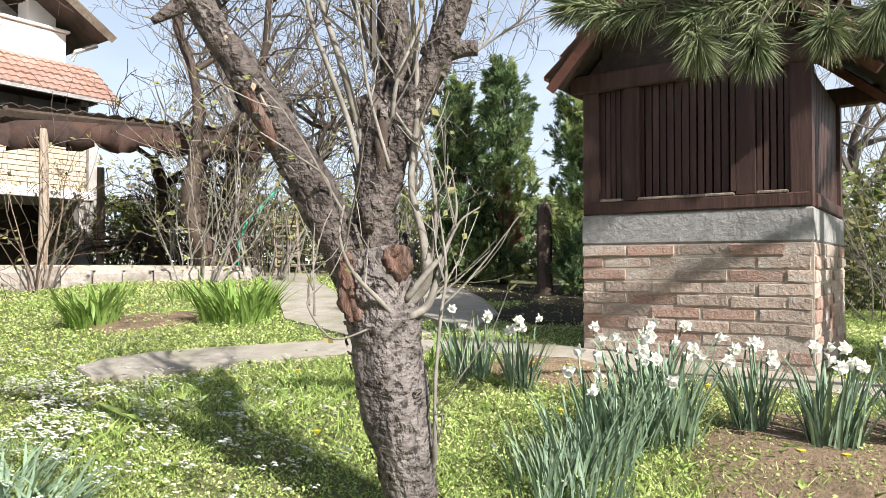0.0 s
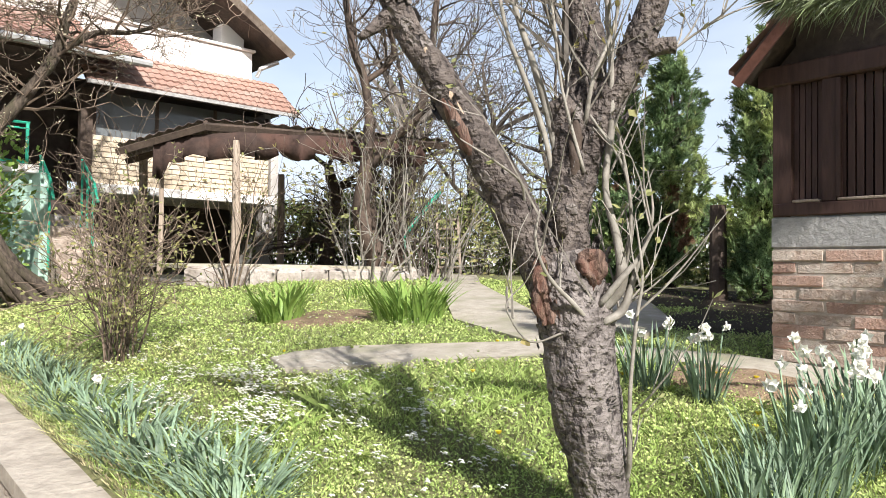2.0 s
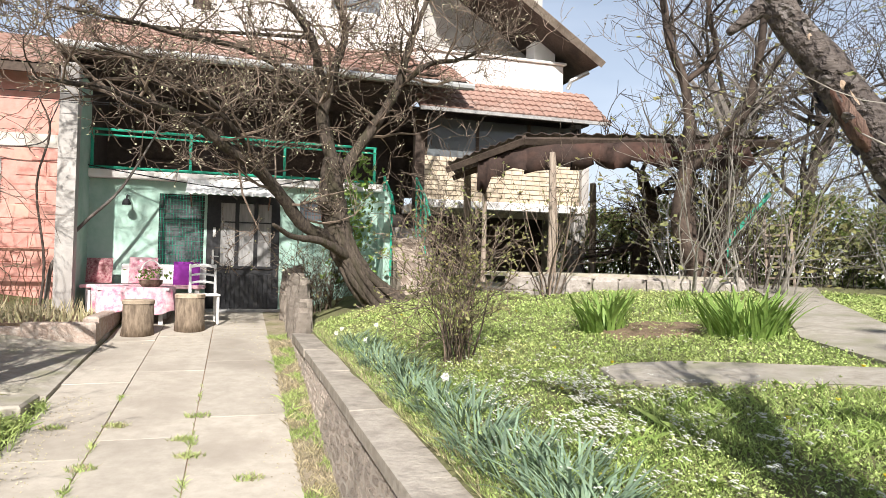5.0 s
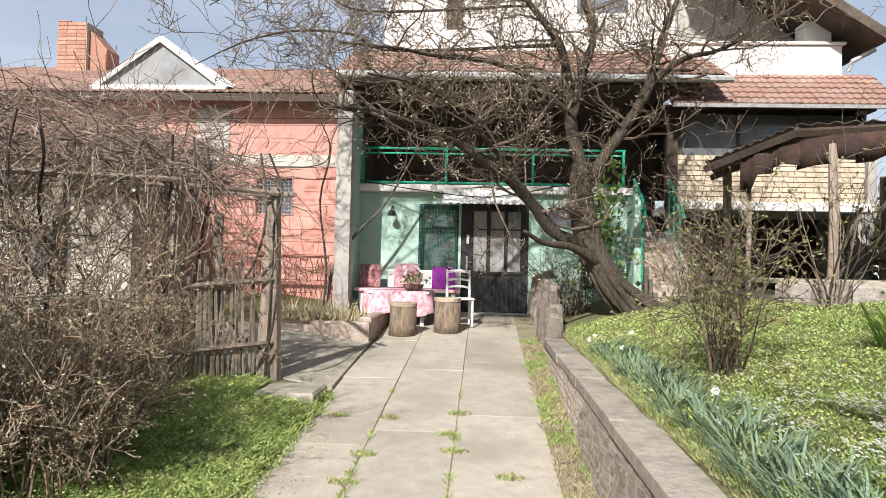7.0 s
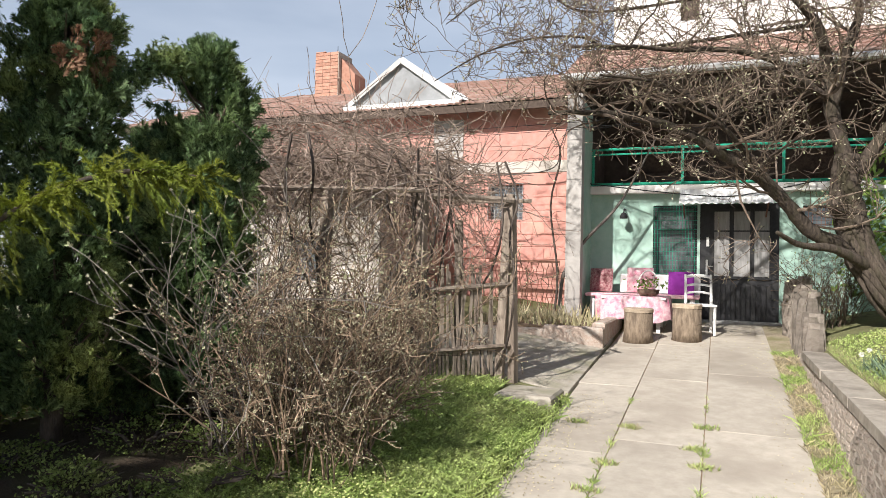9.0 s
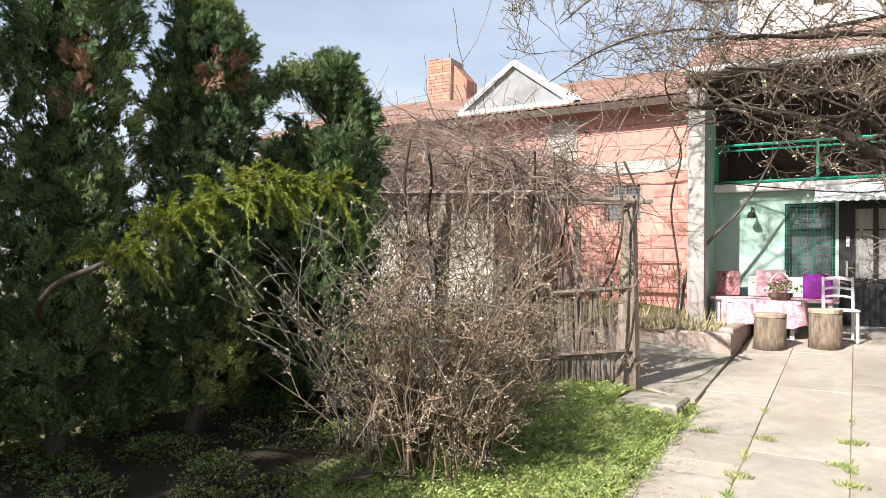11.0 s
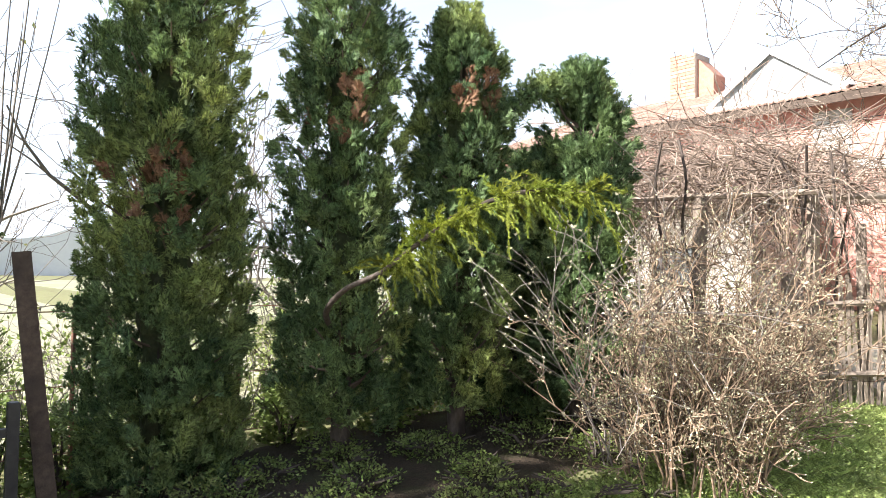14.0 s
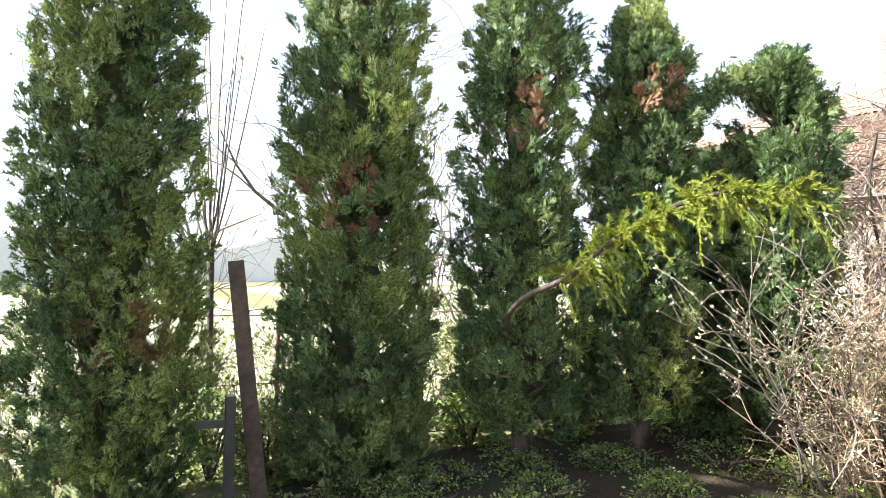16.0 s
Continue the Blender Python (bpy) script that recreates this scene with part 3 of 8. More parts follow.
garden_path("path_4", [(-1.60, 6.35), (-1.60, 9.2), (-2.6, 9.2), (-3.4, 8.4), (-3.3, 7.2), (-2.3, 6.45)], "cracked concrete paving beside the driveway", 0.012)


# ---------------------------------------------------------------- brick hut
def hut():
    rng = random.Random(12)
    x0, x1, y0, y1, zb, zw = 3.55, 4.75, 0.47, 1.60, 1.05, 1.92
    h = thing("garden_hut", ((x0 + x1) / 2, (y0 + y1) / 2, zb), "small garden hut of old brick with brown slatted wood above", "hut")
    part("wall_core", MB().box(x0 - 0.005, x1 - 0.004, y0 - 0.005, y1 - 0.004, zb - 0.3, 1.756), M_MORTAR, h)
    part("concrete_band", MB().box(x0 - 0.004, x1 + 0.004, y0 - 0.004, y1 + 0.004, 1.757, 1.925, None, 0.012), M_GREYC, h, "grey cement ring beam with worn edges")
    course, bh, bl = 0.0632, 0.054, 0.252
    variants = {}

    def brick(ln):
        key = (round(ln, 3), rng.randrange(6))
        if key not in variants:
            mb = MB()
            mb.box(-ln / 2, ln / 2, -0.02, 0.02, -bh / 2 - rng.uniform(-0.002, 0.003), bh / 2 + rng.uniform(-0.003, 0.002), None, 0.004)
            mb.v = [(v[0] + rng.uniform(-0.006, 0.006), v[1] + rng.uniform(-0.003, 0.003), v[2] + rng.uniform(-0.005, 0.005)) for v in mb.v]
            variants[key] = mb.mesh("brick", M_BRICK)
        return variants[key]

    for row in range(14):
        z = 1.757 - course * (row + 0.5)
        for side in range(2):
            length = (y1 - y0) if side == 0 else (x1 - x0)
            p = -0.13 if (row + side) % 2 else 0.0
            while p < length - 0.02:
                a, b = max(p, 0.0), min(p + bl, length)
                if b - a > 0.05:
                    ob = part("brick", brick(b - a - 0.010), M_BRICK, h)
                    proud = rng.uniform(-0.007, 0.004)
                    if side == 0:
                        ob.matrix_basis = Matrix.Translation((x0 + 0.008 - proud, y1 - (a + b) / 2, z)) @ Matrix.Rotation(math.pi / 2 + rng.uniform(-0.01, 0.01), 4, "Z")
                    else:
                        ob.matrix_basis = Matrix.Translation((x0 + (a + b) / 2, y0 + 0.008 - proud, z)) @ Matrix.Rotation(rng.uniform(-0.01, 0.01), 4, "Z")
                p += bl + 0.004
    # timber upper part
    zt = 2.60
    for cx, cy in ((x0, y0), (x0, y1 - 0.09), (x1 - 0.09, y0), (x1 - 0.09, y1 - 0.09)):
        part("corner_post", MB().box(cx, cx + 0.09, cy, cy + 0.09, zw, zt, None, 0.006), M_WOOD, h)
    part("sill_beam", MB().box(x0 - 0.012, x0 + 0.08, y0 + 0.01, y1 - 0.01, zw + 0.004, zw + 0.07, None, 0.006), M_WOOD, h)
    part("sill_beam", MB().box(x0 + 0.09, x1 - 0.09, y0 - 0.012, y0 + 0.08, zw + 0.004, zw + 0.07, None, 0.006), M_WOOD, h)
    part("top_beam", MB().box(x0 - 0.015, x0 + 0.09, y0 - 0.2, y1 + 0.07, zt - 0.005, zt + 0.10, None, 0.008), M_WOOD, h)
    part("top_beam", MB().box(x1 - 0.09, x1, y0 - 0.2, y1 + 0.07, zt - 0.005, zt + 0.10, None, 0.008), M_WOOD, h)
    part("back_wall", MB().box(x1 - 0.04, x1 - 0.01, y0 + 0.09, y1 - 0.09, zw, zt), M_DARKWOOD, h)
    part("back_wall", MB().box(x0 + 0.09, x1 - 0.09, y1 - 0.05, y1 - 0.02, zw, zt), M_DARKWOOD, h)
    for a, b in ((1.30, 1.365), (0.715, 0.80)):
        part("mullion", MB().box(x0 + 0.002, x0 + 0.07, a, b, zw + 0.07, zt, None, 0.005), M_WOOD, h)
    for a, b, n in ((1.365, 1.51, 5), (0.80, 1.30, 13), (0.56, 0.715, 5)):
        for i in range(n):
            yc = a + (b - a) * (i + 0.5) / n
            wd = (b - a) / n * rng.uniform(0.70, 0.88)
            part("slat", MB().box(x0 + 0.03, x0 + 0.045, yc - wd / 2, yc + wd / 2, zw + 0.065, zt), M_WOOD, h)
        part("frame_rail", MB().box(x0 - 0.012, x0 + 0.028, a + 0.01, b - 0.01, zw + 0.07, zw + 0.085, None, 0.004), M_GREYWOOD, h, "pale worn edge of the window frame")
    part("frame_stile", MB().box(x0 - 0.01, x0 + 0.028, 1.278, 1.296, zw + 0.086, zt - 0.01, None, 0.004), M_WOOD, h)
    part("frame_stile", MB().box(x0 - 0.01, x0 + 0.028, 0.804, 0.822, zw + 0.086, zt - 0.01, None, 0.004), M_WOOD, h)
    for i in range(18):
        xa = x0 + 0.09 + i * (x1 - x0 - 0.18) / 18
        part("board", MB().box(xa + 0.004, xa + 0.052, y0 + 0.02, y0 + 0.038, zw + 0.07, zt), M_WOOD, h)
    # roof: the ridge runs away from the path
    ym, zr, over = (y0 + y1) / 2, 3.36, 0.27
    for s in (1, -1):
        ye = y1 + 0.11 if s > 0 else y0 - over
        ze = 2.66
        nrow = 7
        for i in range(nrow):
            t0, t1 = i / nrow, (i + 1.25) / nrow
            ya, za = lerp(ym, ye, t0), lerp(zr, ze, t0)
            yb, zb2 = lerp(ym, ye, min(t1, 1.03)), lerp(zr, ze, min(t1, 1.03))
            mb = MB()
            for j in range(8):
                xa = x0 - 0.22 + j * 0.205
                mb.v += [(xa, ya, za + 0.004), (xa + 0.2, ya, za + 0.004), (xa + 0.2, yb, zb2 + 0.03), (xa, yb, zb2 + 0.03), (xa, yb, zb2 + 0.008), (xa + 0.2, yb, zb2 + 0.008)]
                k = j * 6
                mb.f += [(k, k + 1, k + 2, k + 3), (k + 3, k + 2, k + 5, k + 4)]
            part("tile_course", mb, M_TILE, h)
        deck = MB()
        for x in (x0 - 0.2, x1 + 0.2):
            deck.v += [(x, ym, zr - 0.012), (x, ye, ze - 0.012), (x, ye, ze - 0.035), (x, ym, zr - 0.035)]
        deck.f = [(0, 4, 5, 1), (3, 2, 6, 7), (0, 1, 2, 3), (4, 7, 6, 5), (1, 5, 6, 2)]
        part("roof_deck", deck, M_DARKWOOD, h)
        for xx in (x0 - 0.225, x0 + 0.3, x1 - 0.1):
            part("rafter", MB().tube([(xx, ym, zr - 0.08), (xx, ye - s * 0.02, ze - 0.075)], [0.034, 0.034], 4), M_REDWOOD, h, "red-brown painted barge board" if xx < x0 else "")
    gable = MB().face((x0 + 0.03, y0, zt + 0.09), (x0 + 0.03, ym, zr - 0.1), (x0 + 0.03, y1, zt + 0.09))
    gable.box(x0 + 0.034, x0 + 0.05, y0 + 0.1, y1 - 0.1, zt + 0.05, zt + 0.3)
    part("gable_board", gable, M_DARKWOOD, h)
    part("back_gable", MB().face((x1 - 0.03, y0, zt - 0.02), (x1 - 0.03, ym, zr - 0.1), (x1 - 0.03, y1, zt - 0.02)), M_DARKWOOD, h)


hut()


# ---------------------------------------------------------------- house
def wall_with_holes(x0, x1, y0, y1, z0, z1, holes):
    """A wall along x with rectangular openings through it, in one connected mesh."""
    mb = MB()
    xs = sorted({x0, x1, *[h[0] for h in holes], *[h[1] for h in holes]})
    zs = sorted({z0, z1, *[max(h[2], z0) for h in holes], *[h[3] for h in holes]})
    solid = lambda i, j: 0 <= i < len(xs) - 1 and 0 <= j < len(zs) - 1 and not any(h[0] <= xs[i] and h[1] >= xs[i + 1] and h[2] <= zs[j] and h[3] >= zs[j + 1] for h in holes)
    w = len(xs)
    at = lambda i, j, k: (k * len(zs) + j) * w + i
    mb.v = [(x, y, z) for y in (y0, y1) for z in zs for x in xs]
    for i in range(len(xs) - 1):
        for j in range(len(zs) - 1):
            if not solid(i, j):
                continue
            mb.f += [(at(i, j, 0), at(i + 1, j, 0), at(i + 1, j + 1, 0), at(i, j + 1, 0)), (at(i, j, 1), at(i, j + 1, 1), at(i + 1, j + 1, 1), at(i + 1, j, 1))]
            for di, dj, p, q in ((-1, 0, (i, j), (i, j + 1)), (1, 0, (i + 1, j + 1), (i + 1, j)), (0, -1, (i + 1, j), (i, j)), (0, 1, (i, j + 1), (i + 1, j + 1))):
                if not solid(i + di, j + dj):
                    mb.f.append((at(*p, 0), at(*q, 0), at(*q, 1), at(*p, 1)))
    return mb


def tile_field(parent, x0, x1, ya, za, yb, zb, rows, pitch=0.24, material=None):
    """Clay tiles from the eave (ya, za) up to (yb, zb): one mesh for each course, each tile a curved pan."""
    rng = random.Random(int(x0 * 10) + rows)
    d = Vector((0, yb - ya, zb - za))
    nrm = Vector((0, -(zb - za), yb - ya)).normalized()
    cols = max(1, int((x1 - x0) / pitch))
    pw = (x1 - x0) / cols
    for r in range(rows):
        mb = MB()
        lo, hi = d * (r / rows), d * (min(r + 1.3, rows) / rows)
        for c in range(cols):
            xa = x0 + c * pw
            k = len(mb.v)
            lift = rng.uniform(-0.004, 0.006)
            prof = [(0.0, 0.0), (0.25, 0.022), (0.5, 0.006), (0.75, 0.022), (1.0, 0.0)]
            for base, up in ((lo, 0.032), (hi, 0.004)):
                for s, hgt in prof:
                    p = Vector((xa + s * pw, ya, za)) + base + nrm * (up + hgt + lift)
                    mb.v.append(tuple(p))
            for s, hgt in prof:
                mb.v.append(tuple(Vector((xa + s * pw, ya, za)) + lo + nrm * (0.006 + hgt + lift)))
            for i in range(4):
                mb.f += [(k + i, k + i + 1, k + i + 6, k + i + 5), (k + i + 10, k + i + 11, k + i + 1, k + i)]
        part("tile_course", mb, material or M_TILE, parent)


F = 11.2
house = thing("house", (0.3, 13.0, 0.9), "two-storey village house with mint cellar wall and white upper storey", "house")


def build_house():
    rng = random.Random(21)
    wall = part("ground_floor_wall", wall_with_holes(-2.25, 2.12, F, F + 0.3, 0.5, 2.86, [(-1.30, -0.66, 1.47, 2.68), (-0.62, 0.46, 0.5, 2.70), (0.76, 1.18, 2.36, 2.66)]), M_GREEN, house, "mint green plastered cellar wall")
    part("pillar", MB().box(-2.44, -2.22, F - 1.05, F - 0.85, 0.5, 4.25, None, 0.02), M_GREYP, house, "pale grey rendered pillar")
    part("return_wall", MB().box(-2.42, -2.25, F - 0.848, F - 0.002, 0.5, 4.2), M_GREEN, house, "mint side wall in the shade of the pillar")
    part("side_wall", MB().box(2.0, 2.12, F - 0.55, F, 0.5, 2.84), M_GREEN, house)
    part("balcony_slab", MB().box(-2.26, 2.14, F - 0.12, F + 2.2, 2.864, 2.985, None, 0.01), M_WHITE, house, "white painted edge of the balcony slab")
    # balcony recess, its shade put into the dark wall colour
    part("balcony_wall", wall_with_holes(-2.3, 6.0, F + 1.6, F + 1.8, 2.985, 4.72, [(-1.9, -0.9, 3.4, 4.4), (0.6, 1.45, 2.99, 4.5)]), M_SHADEWALL, house, "balcony wall coloured dark for the shade of its recess")
    part("balcony_side", MB().box(-2.5, -2.3, F + 0.2, F + 1.6, 2.985, 4.72), M_SHADEWALL, house)
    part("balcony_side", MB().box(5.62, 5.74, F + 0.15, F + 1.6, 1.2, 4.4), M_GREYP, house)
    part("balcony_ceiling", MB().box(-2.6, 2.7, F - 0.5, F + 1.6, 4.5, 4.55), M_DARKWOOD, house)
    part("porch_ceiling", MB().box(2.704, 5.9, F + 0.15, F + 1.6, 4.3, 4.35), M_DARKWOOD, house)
    # the pane takes the dark timber colour to stand for recess shade
    part("glass", MB().box(-1.9, -0.9, F + 1.68, F + 1.70, 3.4, 4.4), M_DARKWOOD, house, "balcony window coloured dark for the shade of the recess")
    part("inner_door", MB().box(0.6, 1.45, F + 1.66, F + 1.72, 2.99, 4.5), M_DARKWOOD, house)
    # railing
    rail = part("railing", MB().tube([(-2.25, F - 0.05, 3.57), (1.95, F - 0.05, 3.57)], [0.02, 0.02], 6).tube([(-2.25, F - 0.05, 3.49), (1.95, F - 0.05, 3.49)], [0.014, 0.014], 6).tube([(-2.25, F - 0.05, 3.02), (1.95, F - 0.05, 3.02)], [0.02, 0.02], 6), M_GREENPAINT, house, "green painted steel balcony railing")
    for x in (-2.22, -0.88, 0.5, 1.92):
        part("rail_post", MB().box(x - 0.018, x + 0.02, F - 0.075, F - 0.035, 2.986, 3.57), M_GREENPAINT, rail)
    # cellar door
    door = part("door", MB().box(-0.62, 0.46, F + 0.02, F + 0.1, 0.86, 2.70), M_BLACK, house, "black cellar door with three curtained panes")
    for a, b in ((-0.42, -0.21), (-0.15, 0.07), (0.13, 0.33)):
        part("pane", MB().box(a, b, F + 0.008, F + 0.018, 1.62, 2.58), M_CURTAIN, door, "glass pane with a grey net curtain")
        part("pane_frame", MB().box(a - 0.03, a - 0.002, F - 0.01, F + 0.019, 1.58, 2.62, None, 0.004).box(b + 0.002, b + 0.03, F - 0.01, F + 0.019, 1.58, 2.62, None, 0.004).box(a, b, F - 0.01, F + 0.019, 1.58, 1.618).box(a, b, F - 0.01, F + 0.019, 2.582, 2.62).box(a, b, F - 0.006, F + 0.019, 2.28, 2.30), M_BLACK, door)
    for i in range(12):
        x = -0.45 + i * 0.068
        part("plank", MB().box(x, x + 0.058, F - 0.004, F + 0.019, 0.95, 1.5, None, 0.006), M_BLACK, door)
    part("handle", MB().box(-0.535, -0.505, F - 0.03, F + 0.02, 1.63, 1.86, None, 0.006).tube([(-0.52, F - 0.05, 1.76), (-0.43, F - 0.05, 1.76)], [0.011, 0.009], 6), M_METAL, door, "steel handle and lock plate")
    part("house_sign", MB().box(-0.53, -0.49, F + 0.006, F + 0.02, 2.06, 2.2), M_WHITEPAINT, door)
    part("threshold", MB().box(-0.66, 0.5, F - 0.25, F + 0.02, 0.80, 0.965, None, 0.015), M_GREYC, house)
    # barred cellar window
    win = part("window", MB().box(-1.30, -0.66, F + 0.14, F + 0.16, 1.47, 2.68), M_GLASS, house, "tall cellar window behind wire mesh")
    part("window_frame", MB().box(-1.30, -1.25, F + 0.02, F + 0.14, 1.47, 2.68).box(-0.71, -0.66, F + 0.02, F + 0.14, 1.47, 2.68).box(-1.25, -0.71, F + 0.02, F + 0.14, 1.47, 1.52).box(-1.25, -0.71, F + 0.02, F + 0.14, 2.63, 2.68).box(-1.25, -0.71, F + 0.03, F + 0.13, 2.3, 2.33), M_BLACK, win)
    # dark sheet standing for the unlit room behind the pane
    part("inner_shade", MB().box(-1.30, -0.66, F + 0.2, F + 0.22, 1.47, 2.68), M_SHADEWALL, win)
    mesh = MB()
    for i in range(14):
        x = -1.28 + i * 0.045
        mesh.tube([(x, F + 0.012, 1.48), (x, F + 0.012, 2.67)], [0.0035, 0.0035], 3)
    for i in range(18):
        z = 1.5 + i * 0.068
        mesh.tube([(-1.3, F + 0.006, z), (-0.66, F + 0.006, z)], [0.0035, 0.0035], 3)
    part("wire_mesh", mesh, M_GREENPAINT, win)
    win2 = part("window", MB().box(0.76, 1.18, F + 0.16, F + 0.18, 2.36, 2.66), M_GLASS, house, "small barred cellar window")
    for i in range(8):
        part("bar", MB().tube([(0.78 + i * 0.054, F + 0.03, 2.36), (0.78 + i * 0.054, F + 0.03, 2.66)], [0.005, 0.005], 4), M_RUST, win2)
    for i in range(5):
        part("bar", MB().tube([(0.76, F + 0.026, 2.39 + i * 0.06), (1.18, F + 0.026, 2.39 + i * 0.06)], [0.004, 0.004], 4), M_RUST, win2)
    # corrugated awning
    awn = MB()
    n = 46
    for i in range(n + 1):
        x = -0.9 + 1.24 * i / n
        w = 0.012 * math.sin(i * 1.6)
        awn.v += [(x, F - 0.01, 2.965 + w), (x, F - 0.6, 2.655 + w), (x, F - 0.6, 2.648 + w), (x, F - 0.01, 2.958 + w)]
    for i in range(n):
        for j in range(3):
            a = i * 4 + j
            awn.f.append((a, a + 4, a + 5, a + 1))
    part("awning", awn, M_WHITEPAINT, house, "white corrugated awning over the door")
    for x in (-0.84, 0.28):
        part("awning_bracket", MB().tube([(x, F, 2.50), (x, F - 0.55, 2.66)], [0.012, 0.012], 5), M_RUST, house)
    # lamp beside the window
    part("wall_lamp", MB().tube([(-1.72, F, 2.62), (-1.72, F - 0.16, 2.62), (-1.72, F - 0.2, 2.55)], [0.012, 0.012, 0.012], 6).tube([(-1.72, F - 0.2, 2.56), (-1.72, F - 0.2, 2.50), (-1.72, F - 0.2, 2.47)], [0.03, 0.065, 0.06], 8), M_BLACK, house, "small black wall lamp")
    # main skirt roof and eave
    part("fascia", MB().box(-2.55, 3.3, F - 0.72, F - 0.66, 4.50, 4.60), M_GREYWOOD, house)
    part("gutter", MB().tube([(-2.6, F - 0.78, 4.57), (3.35, F - 0.78, 4.53)], [0.055, 0.055], 8), M_METAL, house, "grey metal gutter")
    tile_field(house, -2.6, 3.3, F - 0.72, 4.60, F + 1.1, 5.52, 8)
    part("roof_deck", MB().face((-2.6, F - 0.72, 4.585), (3.3, F - 0.72, 4.585), (3.3, F + 1.1, 5.50), (-2.6, F + 1.1, 5.50)).face((-2.6, F - 0.72, 4.57), (-2.6, F + 1.1, 5.48), (3.3, F + 1.1, 5.48), (3.3, F - 0.72, 4.57)), M_DARKWOOD, house)
    # upper storey
    part("upper_wall", wall_with_holes(-2.1, 3.0, F + 1.1, F + 1.3, 5.3, 8.0, [(-1.0, -0.7, 5.9, 7.6), (1.3, 2.2, 6.2, 7.5)]), M_WHITE, house, "white plastered upper storey")
    part("upper_side", MB().box(-2.1, -1.9, F + 1.3, F + 5, 4.5, 8.0), M_WHITE, house)
    part("window", MB().box(-1.0, -0.7, F + 1.2, F + 1.22, 5.9, 7.6), M_DARKWOOD, house, "narrow dark upper window")
    part("window", MB().box(1.3, 2.2, F + 1.2, F + 1.22, 6.2, 7.5), M_GLASS, house)
    # right wing: loggia parapet, recessed grey wall, gable eaves
    part("loggia_wall", MB().box(3.0, 5.5, F + 1.4, F + 1.6, 4.8, 7.3), M_GREYP, house, "grey rendered loggia wall")
    part("parapet", MB().box(2.7, 5.48, F + 0.4, F + 0.55, 4.6, 5.42, None, 0.015), M_WHITE, house, "white plastered loggia parapet")
    part("parapet_cap", MB().box(2.66, 5.53, F + 0.35, F + 0.6, 5.424, 5.47, None, 0.01), M_WHITE, house)
    part("parapet_side", MB().box(5.36, 5.48, F + 0.55, F + 3, 4.6, 5.42), M_WHITE, house)
    part("loggia_pier", MB().box(5.0, 5.42, F + 0.62, F + 1.0, 5.47, 5.9), M_WHITE, house)
    for zoff, m, nm in ((0.0, M_DARKWOOD, "gable_soffit"), (0.06, M_TILE, "gable_roof")):
        mb = MB()
        xa, za, xb, zb = 5.95, 5.35 + zoff, 2.9, 7.35 + zoff
        for y in (F - 0.1, F + 6):
            mb.v += [(xa, y, za), (xb, y, zb), (xb, y, zb + 0.05), (xa, y, za + 0.05)]
        mb.f = [(0, 1, 2, 3), (4, 7, 6, 5), (0, 4, 5, 1), (3, 2, 6, 7), (0, 3, 7, 4)]
        part(nm, mb, m, house)
    part("bargeboard", MB().tube([(6.0, F - 0.14, 5.36), (2.9, F - 0.14, 7.38)], [0.085, 0.085], 4), M_GREYWOOD, house)
    part("downpipe", MB().tube([(5.9, F + 0.2, 5.3), (5.62, F + 0.35, 5.15), (5.58, F + 0.4, 5.0)], [0.04, 0.04, 0.04], 8), M_METAL, house)
    # lower right skirt roof
    tile_field(house, 2.55, 5.95, F - 0.5, 4.22, F + 0.42, 4.93, 6)
    part("roof_deck", MB().face((2.55, F - 0.5, 4.21), (5.95, F - 0.5, 4.21), (5.95, F + 0.42, 4.92), (2.55, F + 0.42, 4.92)).face((2.55, F - 0.5, 4.19), (2.55, F + 0.42, 4.90), (5.95, F + 0.42, 4.90), (5.95, F - 0.5, 4.19)), M_DARKWOOD, house)
    part("fascia", MB().box(2.55, 5.95, F - 0.56, F - 0.51, 4.17, 4.225), M_GREYC, house, "pale painted eave board")
    part("column", MB().box(2.60, 2.76, F - 0.05, F + 0.11, 2.3, 4.2, None, 0.01), M_DARKWOOD, house, "dark timber porch column")
    # porch parapet of sand-coloured brick
    part("porch_slab", MB().box(2.76, 5.72, F - 0.12, F + 1.6, 2.66, 2.80, None, 0.01), M_WHITE, house, "white edge of the raised porch floor")
    pw = part("porch_parapet", MB().box(2.775, 5.64, F + 0.012, F + 0.14, 2.80, 3.535), M_MORTAR, house, "sand-coloured brick porch parapet")
    meshes = {}
    row, zc = 0, 2.805
    while zc < 3.50:
        x = 2.775 - (0.13 if row % 2 else 0)
        while x < 5.62:
            a, b = max(x, 2.775), min(x + 0.25, 5.64)
            if b - a > 0.04:
                key = round(b - a, 2)
                if key not in meshes:
                    meshes[key] = MB().box(-key / 2 + 0.006, key / 2 - 0.006, -0.02, 0.0, 0, 0.070, None, 0.004).mesh("brick", M_BRICKY)
                ob = part("brick", meshes[key], M_BRICKY, pw)
                ob.matrix_basis = Matrix.Translation(((a + b) / 2, F + 0.014 + rng.uniform(-0.003, 0.003), zc))
            x += 0.262
        row, zc = row + 1, zc + 0.0815
    part("porch_glazing", MB().box(2.8, 5.62, F + 0.08, F + 0.09, 3.54, 4.2), M_GLASS, house, "dull porch glazing")
    for x in (2.78, 3.7, 4.65, 5.6):
        part("glazing_bar", MB().box(x, x + 0.05, F + 0.05, F + 0.12, 3.536, 4.2), M_DARKWOOD, house)
